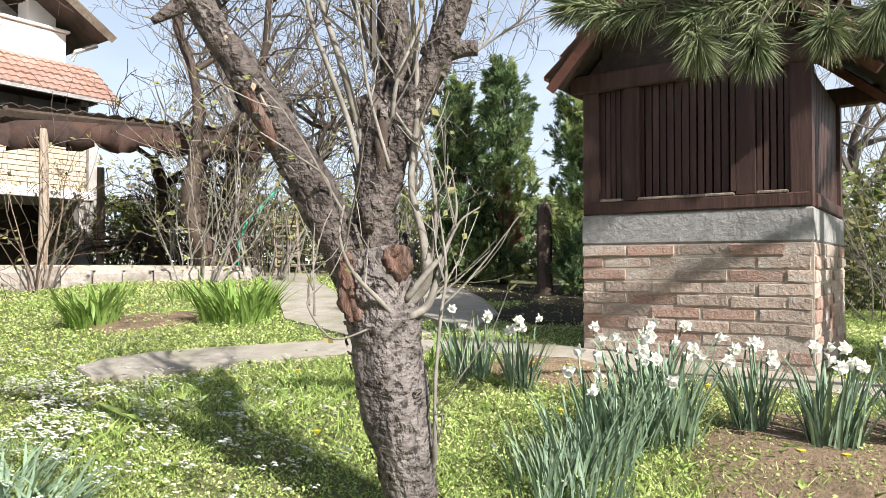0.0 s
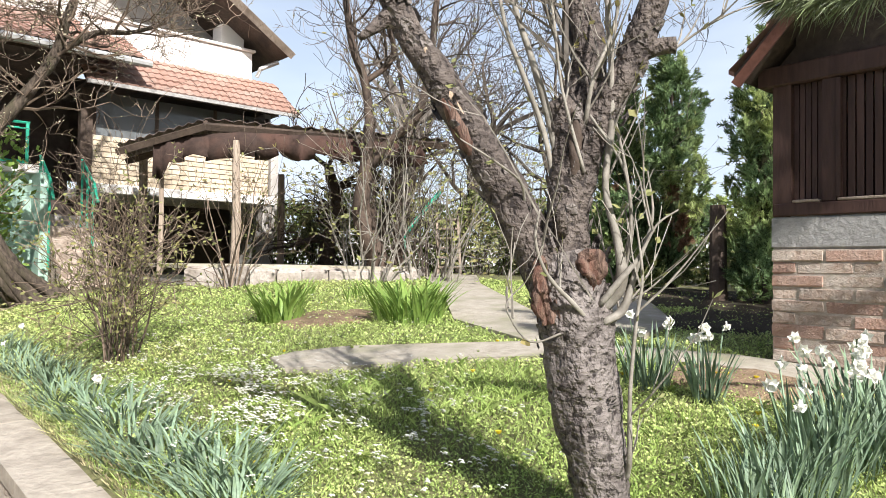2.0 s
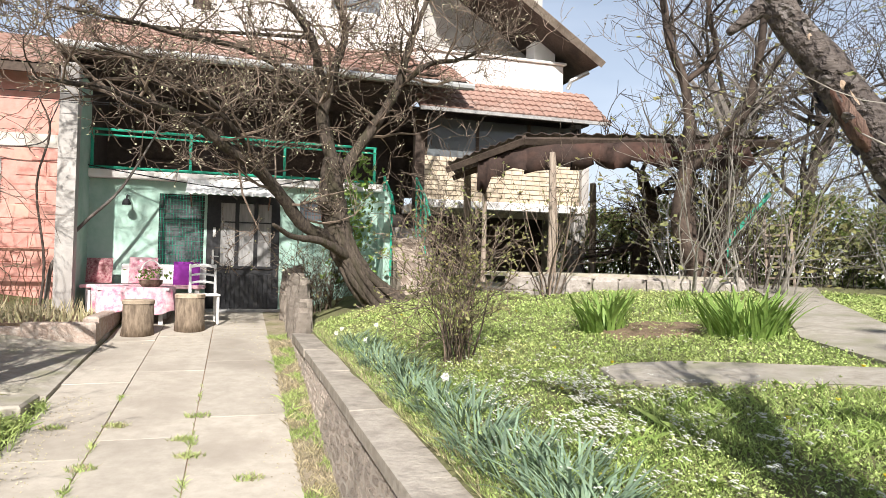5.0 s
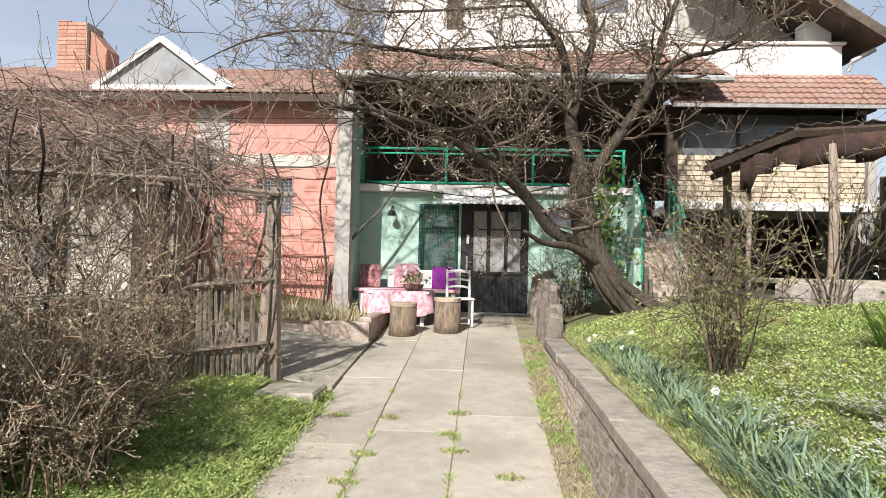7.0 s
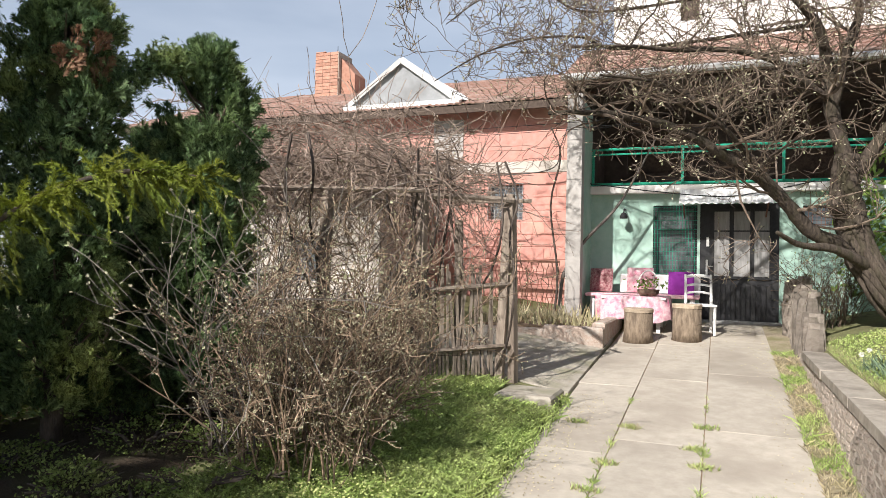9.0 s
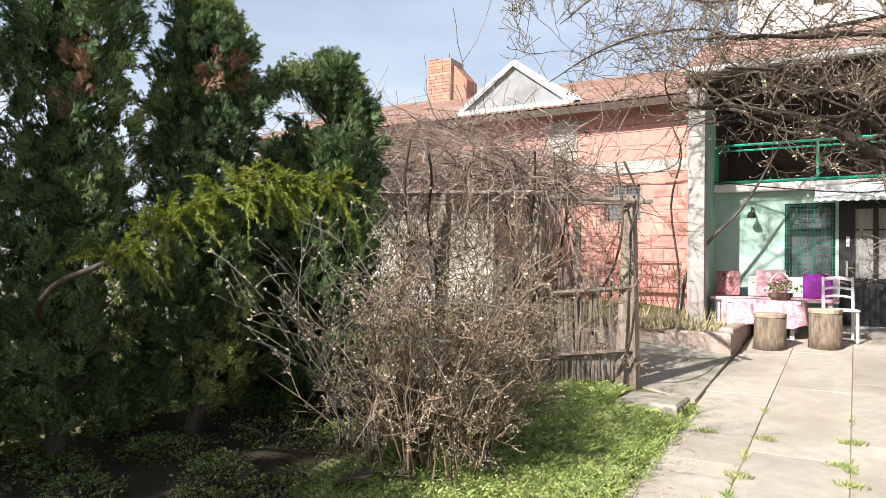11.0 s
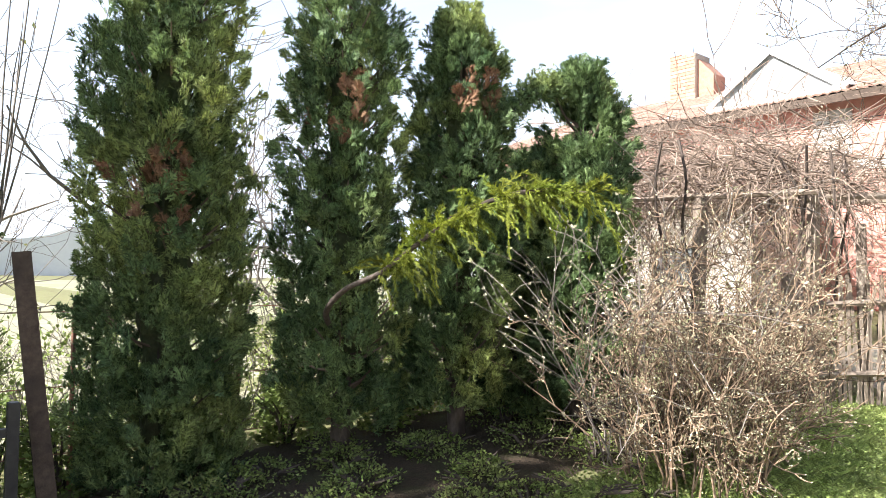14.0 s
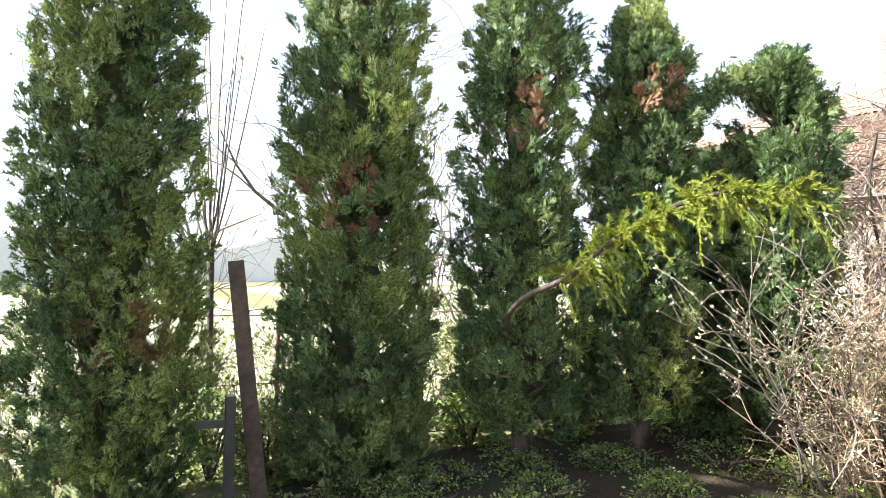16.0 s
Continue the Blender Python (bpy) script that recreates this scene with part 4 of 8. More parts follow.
    # dark back sheet standing for the shaded void under the porch
    part("undercroft_wall", MB().box(2.76, 5.8, F + 1.5, F + 1.7, 0.9, 2.66), M_SHADEWALL, house)
    part("porch_pier", MB().box(5.5, 5.72, F - 0.08, F + 0.15, 1.2, 2.66), M_GREYP, house)
    part("corner_post", MB().box(5.66, 5.8, F - 0.05, F + 0.1, 2.3, 4.1), M_GREYP, house)
    # entrance stairs
    st = part("stairs", MB().box(2.12, 2.76, F - 0.12, F + 1.5, 1.0, 2.3), M_GREYC, house, "stone entrance steps")
    for i in range(5):
        part("step", MB().box(2.12, 2.74, F - 0.45 - 0.27 * i, F - 0.12 - 0.27 * i, 1.0, 2.3 - 0.18 * (i + 1), None, 0.012), M_STONE, st)
    # dark back sheet standing for the shade above the steps
    part("stairwell_back", MB().box(2.1, 2.8, F + 1.52, F + 1.58, 2.3, 4.5), M_SHADEWALL, house)
    for x in (2.08, 2.62):
        rl = MB().tube([(x, F - 0.1, 3.12), (x, F - 0.75, 2.72), (x, F - 0.95, 2.45)], [0.02, 0.02, 0.02], 6)
        rl.tube([(x, F - 0.1, 2.95), (x, F - 0.72, 2.52)], [0.012, 0.012], 5)
        for k in range(3):
            y = F - 0.12 - 0.3 * k
            rl.tube([(x, y, 1.9 - 0.19 * k), (x, y, 3.12 - 0.19 * k)], [0.017, 0.017], 5)
        part("stair_rail", rl, M_GREENPAINT, house, "bright green painted stair rail")


build_house()
wing = thing("house_wing", (-6.0, 13.0, 0.9), "single-storey wing of salmon-coloured blocks with a tiled roof", "house")


def build_wing():
    rng = random.Random(31)
    part("wall", wall_with_holes(-12.0, -2.62, F, F + 0.3, 0.4, 4.4, [(-3.98, -3.38, 2.48, 3.06), (-7.6, -6.9, 1.6, 2.7)]), M_RED, wing, "salmon-coloured block wall")
    bl = {}
    for r in range(11):
        z = 1.0 + r * 0.205
        x = -4.6 + (0.2 if r % 2 else 0)
        while x < -2.64:
            a, b = x, min(x + 0.392, -2.63)
            if not (b > -4.0 and a < -3.36 and z + 0.2 > 2.46 and z < 3.08) and b - a > 0.05:
                key = round(b - a, 2)
                if key not in bl:
                    bl[key] = MB().box(-key / 2 + 0.005, key / 2 - 0.005, -0.012, 0.01, 0, 0.196, None, 0.006).mesh("block", M_RED)
                ob = part("block", bl[key], M_RED, wing)
                ob.matrix_basis = Matrix.Translation(((a + b) / 2, F + 0.0 + rng.uniform(-0.003, 0.003), z))
            x += 0.4
    part("ring_beam", MB().box(-12.0, -2.63, F - 0.022, F - 0.001, 3.25, 3.44, None, 0.005), M_RINGBEAM, wing, "pale concrete ring beam")
    part("render_patch", MB().box(-5.0, -4.45, F - 0.02, F - 0.001, 3.5, 4.2, None, 0.008), M_GREYP, wing)
    win = part("window", MB().box(-3.98, -3.38, F + 0.14, F + 0.16, 2.48, 3.06), M_GLASS, wing, "small window with a wire grille")
    gr = MB()
    for i in range(11):
        x = -3.98 + i * 0.06
        gr.tube([(x, F - 0.02, 2.46), (x, F - 0.02, 3.08)], [0.004, 0.004], 4)
        if i < 11:
            z = 2.47 + i * 0.06
            gr.tube([(-4.0, F - 0.024, z), (-3.36, F - 0.024, z)], [0.004, 0.004], 4)
    part("grille", gr, M_METAL, win)
    part("window", MB().box(-7.6, -6.9, F + 0.14, F + 0.16, 1.6, 2.7), M_GLASS, wing)
    part("fascia", MB().box(-12.0, -2.62, F - 0.36, F - 0.32, 4.24, 4.36), M_DARKWOOD, wing)
    tile_field(wing, -12.0, -2.2, F - 0.36, 4.36, F + 3.3, 5.78, 13)
    part("roof_deck", MB().face((-12, F - 0.36, 4.345), (-2.2, F - 0.36, 4.345), (-2.2, F + 3.3, 5.765), (-12, F + 3.3, 5.765)).face((-12, F - 0.36, 4.32), (-12, F + 3.3, 5.73), (-2.2, F + 3.3, 5.73), (-2.2, F - 0.36, 4.32)).face((-12, F + 3.3, 5.77), (-2.2, F + 3.3, 5.77), (-2.2, F + 7, 4.3), (-12, F + 7, 4.3)), M_DARKWOOD, wing)
    # gable dormer
    dm = part("dormer", MB().face((-6.6, F - 0.2, 4.5), (-4.5, F - 0.2, 4.5), (-5.55, F - 0.2, 5.25)), M_DORMER, wing, "small grey gable dormer with white bargeboards")
    for s in (-1, 1):
        part("bargeboard", MB().tube([(-5.55 + s * 1.12, F - 0.26, 4.46), (-5.55, F - 0.26, 5.27)], [0.055, 0.055], 4), M_WHITEPAINT, dm)
        rf = MB()
        rf.v = [(-5.55 + s * 1.16, F - 0.24, 4.49), (-5.55, F - 0.24, 5.33), (-5.55, F + 1.6, 5.36), (-5.55 + s * 1.16, F + 0.3, 4.6)]
        rf.f = [(0, 1, 2, 3)]
        part("dormer_roof", rf, M_WHITEPAINT, dm)
    part("bargeboard", MB().box(-6.6, -4.5, F - 0.3, F - 0.2, 4.42, 4.5), M_WHITEPAINT, dm)
    # chimney
    ch = part("chimney", MB().box(-9.05, -8.45, F + 2.5, F + 3.1, 5.0, 6.52), M_MORTAR, wing, "stout brick chimney, its cap broken away")
    rowz = 5.2
    while rowz < 6.5:
        for i in range(3):
            part("brick", MB().box(-9.06 + i * 0.2, -9.06 + i * 0.2 + 0.193, F + 2.488, F + 2.51, rowz, rowz + 0.068), M_CHIMNEY, ch)
        rowz += 0.078
    part("chimney_cap", MB().box(-9.065, -8.8, F + 2.49, F + 3.09, 6.524, 6.55, None, 0.02), M_CHIMNEY, ch)
    part("chimney_step", MB().box(-8.44, -8.08, F + 2.6, F + 3.1, 5.0, 6.0).face((-8.44, F + 2.6, 6.0), (-8.08, F + 2.6, 6.0), (-8.44, F + 2.6, 6.4)).face((-8.44, F + 2.6, 6.4), (-8.08, F + 2.6, 6.0), (-8.08, F + 3.1, 6.0), (-8.44, F + 3.1, 6.4)), M_CHIMNEY, ch)
    part("antenna", MB().tube([(-8.6, F + 2.7, 6.5), (-8.6, F + 2.7, 6.72)], [0.012, 0.004], 4), M_BLACK, ch)
    # iron fence before the wall
    fe = thing("iron_fence", (-3.1, 10.6, 0.9), "rusty iron fence of wavy bars", "fence")
    part("rail", MB().box(-3.75, -2.62, 10.58, 10.61, 1.76, 1.80), M_RUST, fe)
    part("rail", MB().box(-3.75, -2.62, 10.58, 10.61, 1.02, 1.05), M_RUST, fe)
    for i in range(14):
        x = -3.7 + i * 0.082
        pts = [(x + 0.022 * math.sin(k * 1.25 + i * math.pi), 10.595, 0.9 + 0.88 * k / 14) for k in range(15)]
        part("bar", MB().tube(pts, [0.007] * 15, 4), M_RUST, fe)
    # whitewashed shed behind the vines
    sh = thing("whitewashed_outbuilding", (-5.6, 10.0, 0.8), "low whitewashed outbuilding behind the grape vines", "outbuilding")
    part("wall", wall_with_holes(-7.6, -5.2, 9.3, 9.5, 0.5, 2.7, [(-6.6, -5.9, 1.4, 2.1)]), M_RINGBEAM, sh)
    part("glass", MB().box(-6.6, -5.9, 9.38, 9.4, 1.4, 2.1), M_GLASS, sh)
    part("side_wall", MB().box(-5.2, -5.05, 9.3, 11.15, 0.5, 2.7), M_RINGBEAM, sh)
    part("roof_edge", MB().box(-7.8, -4.9, 8.95, 11.1, 2.78, 2.87, None, 0.01), M_WHITEPAINT, sh, "white edge of a flat roof")


build_wing()


# ---------------------------------------------------------------- seats by the door
def stump_stool(x, y, h, r):
    s = thing("stump_stool", (x, y, 0.085 * y), "sawn tree stump used as a stool", "stool", "stumps by the door")
    z = 0.085 * y
    part("trunk", MB().tube([(x, y, z - 0.02), (x, y, z + 0.1), (x, y, z + h - 0.05)], [r * 1.06, r, r * 0.97], 18, True, 0.06), M_STUMP, s, "", True)
    part("seat_top", MB().tube([(x, y, z + h - 0.05), (x, y, z + h - 0.01), (x, y, z + h)], [r * 1.0, r * 1.02, r * 0.96], 18, True, 0.08), M_STUMPTOP, s)


stump_stool(-1.29, 9.17, 0.42, 0.18)
stump_stool(-0.72, 9.44, 0.46, 0.18)


def white_chair(x, y, turn):
    z = 0.085 * y
    c = thing("white_chair", (x, y, z), "white painted wooden chair with a slatted back", "chair")
    m = Matrix.Translation((x, y, z)) @ Matrix.Rotation(turn, 4, "Z") @ Matrix.Scale(0.86, 4)
    T = lambda pts: [tuple(m @ Vector(p)) for p in pts]
    for sx in (-0.19, 0.19):
        part("leg", MB().tube(T([(sx, -0.19, 0), (sx, -0.18, 0.44)]), [0.017, 0.02], 6), M_WHITEPAINT, c)
        part("leg", MB().tube(T([(sx, 0.2, 0), (sx, 0.18, 0.45), (sx, 0.25, 0.92)]), [0.017, 0.021, 0.016], 6), M_WHITEPAINT, c)
    part("seat", MB().box(-0.22, 0.22, -0.22, 0.21, 0.43, 0.465, m, 0.012), M_WHITEPAINT, c)
    for k, zz in enumerate((0.62, 0.74, 0.88)):
        pts = T([(lerp(-0.19, 0.19, i / 8), 0.21 + 0.12 * (zz - 0.45) + 0.02 * math.sin(math.pi * i / 8), zz + 0.025 * math.sin(math.pi * i / 8)) for i in range(9)])
        part("back_slat", MB().tube(pts, [0.016 + 0.006 * (k == 2)] * 9, 5), M_WHITEPAINT, c)


white_chair(-0.58, 9.95, 0.15)


def bench_corner():
    z = 0.085 * 10.2
    t = thing("low_table", (-1.35, 10.1, z), "low table under a pink flowered cloth", "table")
    for x in (-1.75, -1.1):
        for y in (9.85, 10.35):
            part("leg", MB().box(x - 0.025, x + 0.025, y - 0.025, y + 0.025, z - 0.03, z + 0.42), M_WHITEPAINT, t)
    part("tabletop", MB().box(-1.85, -1.0, 9.75, 10.45, z + 0.42, z + 0.45), M_WHITEPAINT, t)
    cloth = MB()
    n = 40
    rim = []
    for i in range(n):
        a = 2 * math.pi * i / n
        cx = 0.45 * math.copysign(min(1, abs(math.cos(a)) * 1.25), math.cos(a))
        cy = 0.37 * math.copysign(min(1, abs(math.sin(a)) * 1.25), math.sin(a))
        rim.append((-1.42 + cx, 10.1 + cy))
    cloth.v = [(x, y, z + 0.456) for x, y in rim]
    cloth.v += [(-1.42 + (x + 1.42) * (1.05 + 0.04 * math.sin(i * 2.3)), 10.1 + (y - 10.1) * (1.06 + 0.05 * math.sin(i * 2.3)), z + 0.14 + 0.03 * math.sin(i * 0.9)) for i, (x, y) in enumerate(rim)]
    cloth.f = [tuple(range(n))] + [(i, n + i, n + (i + 1) % n, (i + 1) % n) for i in range(n)]
    single("tablecloth", cloth, M_PINKCLOTH, "pink and white flowered cloth over the low table", "tablecloth", smooth=True)
    b = thing("garden_bench", (-1.6, 10.75, 0.9), "white bench covered with a flowered throw by the wall", "bench")
    part("seat", MB().box(-2.2, -0.6, 10.5, 10.95, 1.28, 1.33, None, 0.01), M_PINKCLOTH, b, "seat with a pink flowered throw")
    part("backrest", MB().box(-1.75, -0.6, 10.97, 11.02, 1.33, 1.62, None, 0.02), M_WHITEPAINT, b)
    for x in (-2.1, -1.4, -0.7):
        part("leg", MB().box(x - 0.03, x + 0.03, 10.55, 10.9, 0.88, 1.28), M_WHITEPAINT, b)
    part("throw", MB().box(-2.05, -1.3, 10.48, 10.50, 0.95, 1.3, None, 0.008), M_PINKCLOTH, b)

    def cushion(cx, cy, cz, w, h, m, label, tilt):
        mb = MB()
        k = 7
        for s in (-1, 1):
            for i in range(k):
                for j in range(k):
                    u, v = i / (k - 1) * 2 - 1, j / (k - 1) * 2 - 1
                    d = 0.075 * (1 - u ** 4) * (1 - v ** 4) * s
                    p = Matrix.Rotation(tilt, 3, "X") @ Vector((u * w / 2, d, v * h / 2))
                    mb.v.append((cx + p.x, cy + p.y, cz + p.z))
        for s in (0, 1):
            o = s * k * k
            for i in range(k - 1):
                for j in range(k - 1):
                    q = (o + i * k + j, o + (i + 1) * k + j, o + (i + 1) * k + j + 1, o + i * k + j + 1)
                    mb.f.append(q if s == 0 else q[::-1])
        single("cushion", mb, m, label, "cushion", "cushions on the bench", smooth=True)

    cushion(-2.02, 10.86, 1.52, 0.34, 0.36, M_FLORAL, "dark red floral cushion leaning on the wall", -0.25)
    cushion(-0.86, 10.8, 1.50, 0.36, 0.34, M_PURPLE, "plain purple cushion on the bench", -0.2)
    cushion(-1.45, 10.88, 1.53, 0.38, 0.38, M_PINKCLOTH, "white cushion with pink flowers", -0.2)
    # basket with plants
    k = thing("flower_basket", (-1.25, 10.0, z + 0.456), "wicker basket with small red flowers on the table", "flower basket")
    part("bowl", MB().tube([(-1.25, 10.0, z + 0.458), (-1.25, 10.0, z + 0.50), (-1.25, 10.0, z + 0.55)], [0.10, 0.14, 0.155], 16), M_STUMP, k)
    hoop = [(-1.25 + 0.145 * math.cos(math.pi * i / 12), 10.0, z + 0.55 + 0.26 * math.sin(math.pi * i / 12)) for i in range(13)]
    part("handle", MB().tube(hoop, [0.01] * 13, 5), M_WHITEPAINT, k)
    rng = random.Random(5)
    lf = MB()
    leaflets(lf, [(Vector((-1.25 + rng.gauss(0, 0.09), 10.0 + rng.gauss(0, 0.08), z + 0.55 + rng.uniform(0, 0.14))), Vector((0, 0, 1))) for _ in range(70)], rng, 0.04, 1, 2)
    part("foliage", lf, M_IRIS, k)
    fl = MB()
    for _ in range(9):
        p = Vector((-1.25 + rng.gauss(0, 0.09), 9.97 + rng.gauss(0, 0.06), z + 0.62 + rng.uniform(0, 0.12)))
        fl.tube([p, p + Vector((0, -0.01, 0.02))], [0.012, 0.022], 6)
    part("blossom", fl, M_FLORAL, k)


bench_corner()


def planter():
    p = thing("stone_planter", (-2.0, 8.9, 0.75), "low planting bed edged with brick and stone", "planter")
    part("edge", MB().box(-2.35, -1.62, 8.45, 8.62, 0.55, 0.98, None, 0.02), M_BRICK, p)
    part("edge", MB().box(-1.78, -1.62, 8.62, 10.2, 0.55, 1.03, None, 0.02), M_BRICK, p)
    part("edge", MB().box(-3.3, -2.35, 8.5, 8.66, 0.55, 0.93, None, 0.02), M_BRICK, p)
    part("soil", MB().box(-3.3, -1.79, 8.63, 10.3, 0.6, 0.95), M_DIRT, p)
    single("stepping_slab", MB().box(-2.12, -1.62, 5.75, 6.25, 0.42, 0.61, None, 0.02), M_PATH, "loose concrete slab lying beside the driveway", "slab")
    rng = random.Random(77)
    mb = MB()
    for _ in range(260):
        x, y = rng.uniform(-3.2, -1.85), rng.uniform(8.8, 10.2)
        q = Vector((x, y, 0.95))
        d = Vector((rng.gauss(0, 0.06), rng.gauss(0, 0.06), rng.uniform(0.08, 0.28)))
        s = Vector((0.012, 0, 0))
        mb.face(q - s, q + s, q + d)
    single("bed_plants", mb, M_DRYGRASS, "thin dry shoots in the planting bed", "plants", kind="stuff")


planter()


# ---------------------------------------------------------------- cherry tree
def limb(name, pts, material, tree, sides=14, n=5, wob=0.16, label=""):
    path, rad = spline(pts, n)
    return part(name, MB().tube(path, rad, sides, True, wob), material, tree, label, True)


def cherry_tree():
    rng = random.Random(3)
    t = thing("cherry_tree", (1.393, 1.14, 0.95), "old pruned cherry tree with grey ringed bark and pale suckers", "tree")
    limb("trunk", [(1.43, 1.10, 0.80, 0.078), (1.425, 1.106, 0.95, 0.070), (1.416, 1.118, 1.046, 0.068), (1.402, 1.133, 1.163, 0.079), (1.381, 1.156, 1.31, 0.089), (1.368, 1.169, 1.456, 0.092), (1.358, 1.179, 1.544, 0.092), (1.351, 1.19, 1.618, 0.090), (1.341, 1.201, 1.69, 0.07)], M_BARK, t, 72, 16, 0.12)
    limb("root_flare", [(1.39, 1.135, 1.02, 0.03), (1.41, 1.13, 0.97, 0.05), (1.40, 1.14, 0.88, 0.075)], M_BARK, t, 20, 6, 0.2)
    # ragged collar of torn bark round the fork
    for i in range(26):
        z, an = rng.uniform(1.49, 1.74), rng.uniform(0, 2 * math.pi)
        o = Vector((math.cos(an), math.sin(an), 0))
        c = Vector((1.355, 1.185, z)) + o * 0.082
        ln = rng.uniform(0.03, 0.075)
        tan = Vector((-o.y, o.x, 0))
        mb = MB()
        for k in range(4):
            f = k / 3
            q = c + Vector((0, 0, ln * (f - 0.5))) + o * (0.004 + 0.016 * f * f)
            w = tan * rng.uniform(0.006, 0.014) * (1.1 - 0.8 * f)
            mb.v += [tuple(q - w), tuple(q + w + o * 0.004), tuple(q + w - o * 0.008)]
        mb.f = [(3 * k + i0, 3 * k + i1, 3 * k + 3 + i1, 3 * k + 3 + i0) for k in range(3) for i0, i1 in ((0, 1), (1, 2), (2, 0))]
        part("bark_splinter", mb, M_BARK if rng.random() < 0.75 else M_SCAR, t)
    limb("limb", [(1.326, 1.217, 1.60, 0.062), (1.286, 1.259, 1.72, 0.062), (1.245, 1.3, 1.829, 0.056), (1.197, 1.344, 1.943, 0.050), (1.149, 1.386, 2.049, 0.045), (1.1, 1.425, 2.152, 0.044), (1.045, 1.466, 2.245, 0.038), (1.0, 1.496, 2.344, 0.032), (0.94, 1.535, 2.458, 0.027), (0.86, 1.6, 2.62, 0.02)], M_LIMBBARK, t, 18, 6, 0.16)
    limb("limb", [(1.341, 1.201, 1.60, 0.066), (1.349, 1.191, 1.75, 0.056), (1.353, 1.187, 1.883, 0.052), (1.353, 1.188, 2.001, 0.049), (1.335, 1.208, 2.087, 0.038)], M_LIMBBARK, t, 18, 6, 0.18)
    limb("limb", [(1.38, 1.21, 1.80, 0.046), (1.405, 1.219, 1.906, 0.046), (1.45, 1.228, 2.1, 0.053), (1.488, 1.229, 2.251, 0.048), (1.495, 1.268, 2.406, 0.039), (1.493, 1.331, 2.65, 0.028)], M_LIMBBARK, t, 16, 6, 0.2)
    limb("limb", [(1.355, 1.185, 1.78, 0.044), (1.365, 1.174, 1.853, 0.046), (1.385, 1.149, 1.972, 0.044), (1.418, 1.108, 2.092, 0.041), (1.451, 1.065, 2.197, 0.04), (1.473, 1.035, 2.295, 0.037), (1.496, 1.0, 2.437, 0.032), (1.514, 0.973, 2.65, 0.022)], M_LIMBBARK, t, 16, 6, 0.15)
    limb("stub", [(1.44, 1.075, 2.19, 0.03), (1.482, 1.022, 2.215, 0.022), (1.512, 0.98, 2.219, 0.02)], M_LIMBBARK, t, 12, 4, 0.2)
    limb("stub", [(1.02, 1.482, 2.32, 0.027), (0.974, 1.514, 2.277, 0.018), (0.931, 1.541, 2.237, 0.009)], M_LIMBBARK, t, 10, 4, 0.2)
    limb("stub", [(1.30, 1.17, 1.74, 0.02), (1.265, 1.155, 1.79, 0.019), (1.255, 1.15, 1.80, 0.016)], M_LIMBBARK, t, 10, 4, 0.2)
    # torn places where limbs were taken off
    limb("scar", [(1.265, 1.18, 1.51, 0.012), (1.252, 1.19, 1.57, 0.024), (1.248, 1.195, 1.63, 0.02), (1.25, 1.2, 1.68, 0.006)], M_SCAR, t, 16, 10, 1.3, "torn reddish wood where a limb broke off")
    limb("scar", [(1.336, 1.115, 1.59, 0.014), (1.338, 1.112, 1.635, 0.028), (1.328, 1.118, 1.67, 0.028), (1.32, 1.128, 1.69, 0.012)], M_SCAR, t, 16, 10, 1.1, "torn reddish wood where a limb broke off")
    limb("scar", [(1.155, 1.34, 1.97, 0.008), (1.098, 1.388, 2.11, 0.012), (1.05, 1.42, 2.21, 0.007)], M_PALEWOOD, t, 10, 6, 1.0, "long pale strip of bared wood")
    limb("scar", [(1.185, 1.305, 1.92, 0.006), (1.150, 1.345, 2.01, 0.014), (1.12, 1.37, 2.07, 0.006)], M_PALEWOOD, t, 8, 5, 0.7)
    limb("scar", [(1.165, 1.345, 1.93, 0.008), (1.135, 1.36, 1.98, 0.02), (1.115, 1.375, 2.03, 0.016), (1.09, 1.40, 2.10, 0.006)], M_SCAR, t, 12, 6, 0.9, "torn reddish strip on the limb")
    limb("scar", [(1.325, 1.155, 1.88, 0.008), (1.326, 1.152, 1.93, 0.018), (1.328, 1.155, 2.0, 0.014), (1.325, 1.17, 2.06, 0.006)], M_DARKWOOD, t, 12, 6, 0.9, "black rotten hollow in the limb")
    # flakes of lifted bark along the limbs
    for (ax, ay, az), (bx, by, bz), r in (((1.286, 1.259, 1.72), (1.1, 1.425, 2.152), 0.054), ((1.1, 1.425, 2.152), (0.94, 1.535, 2.458), 0.036), ((1.349, 1.191, 1.7), (1.353, 1.188, 2.05), 0.054), ((1.405, 1.219, 1.906), (1.495, 1.268, 2.406), 0.048), ((1.365, 1.174, 1.853), (1.473, 1.035, 2.295), 0.042)):
        a0, b0 = Vector((ax, ay, az)), Vector((bx, by, bz))
        run = (b0 - a0).normalized()
        u0 = run.orthogonal().normalized()
        for _ in range(34):
            out = Matrix.Rotation(rng.uniform(0, 6.28), 3, run) @ u0
            tan = run.cross(out)
            c = a0.lerp(b0, rng.random()) + out * (r + 0.001)
            w, hh = rng.uniform(0.007, 0.02), rng.uniform(0.012, 0.035)
            mb = MB().face(c - tan * w, c + tan * w, c + tan * w * 0.7 + out * 0.007 + run * hh, c + out * 0.011 + run * hh * 1.3, c - tan * w * 0.8 + out * 0.006 + run * hh)
            part("bark_scale", mb, M_BARK, t)
    # scales of lifted bark
    for i in range(170):
        z = rng.uniform(0.98, 1.62)
        a = rng.uniform(0, 2 * math.pi)
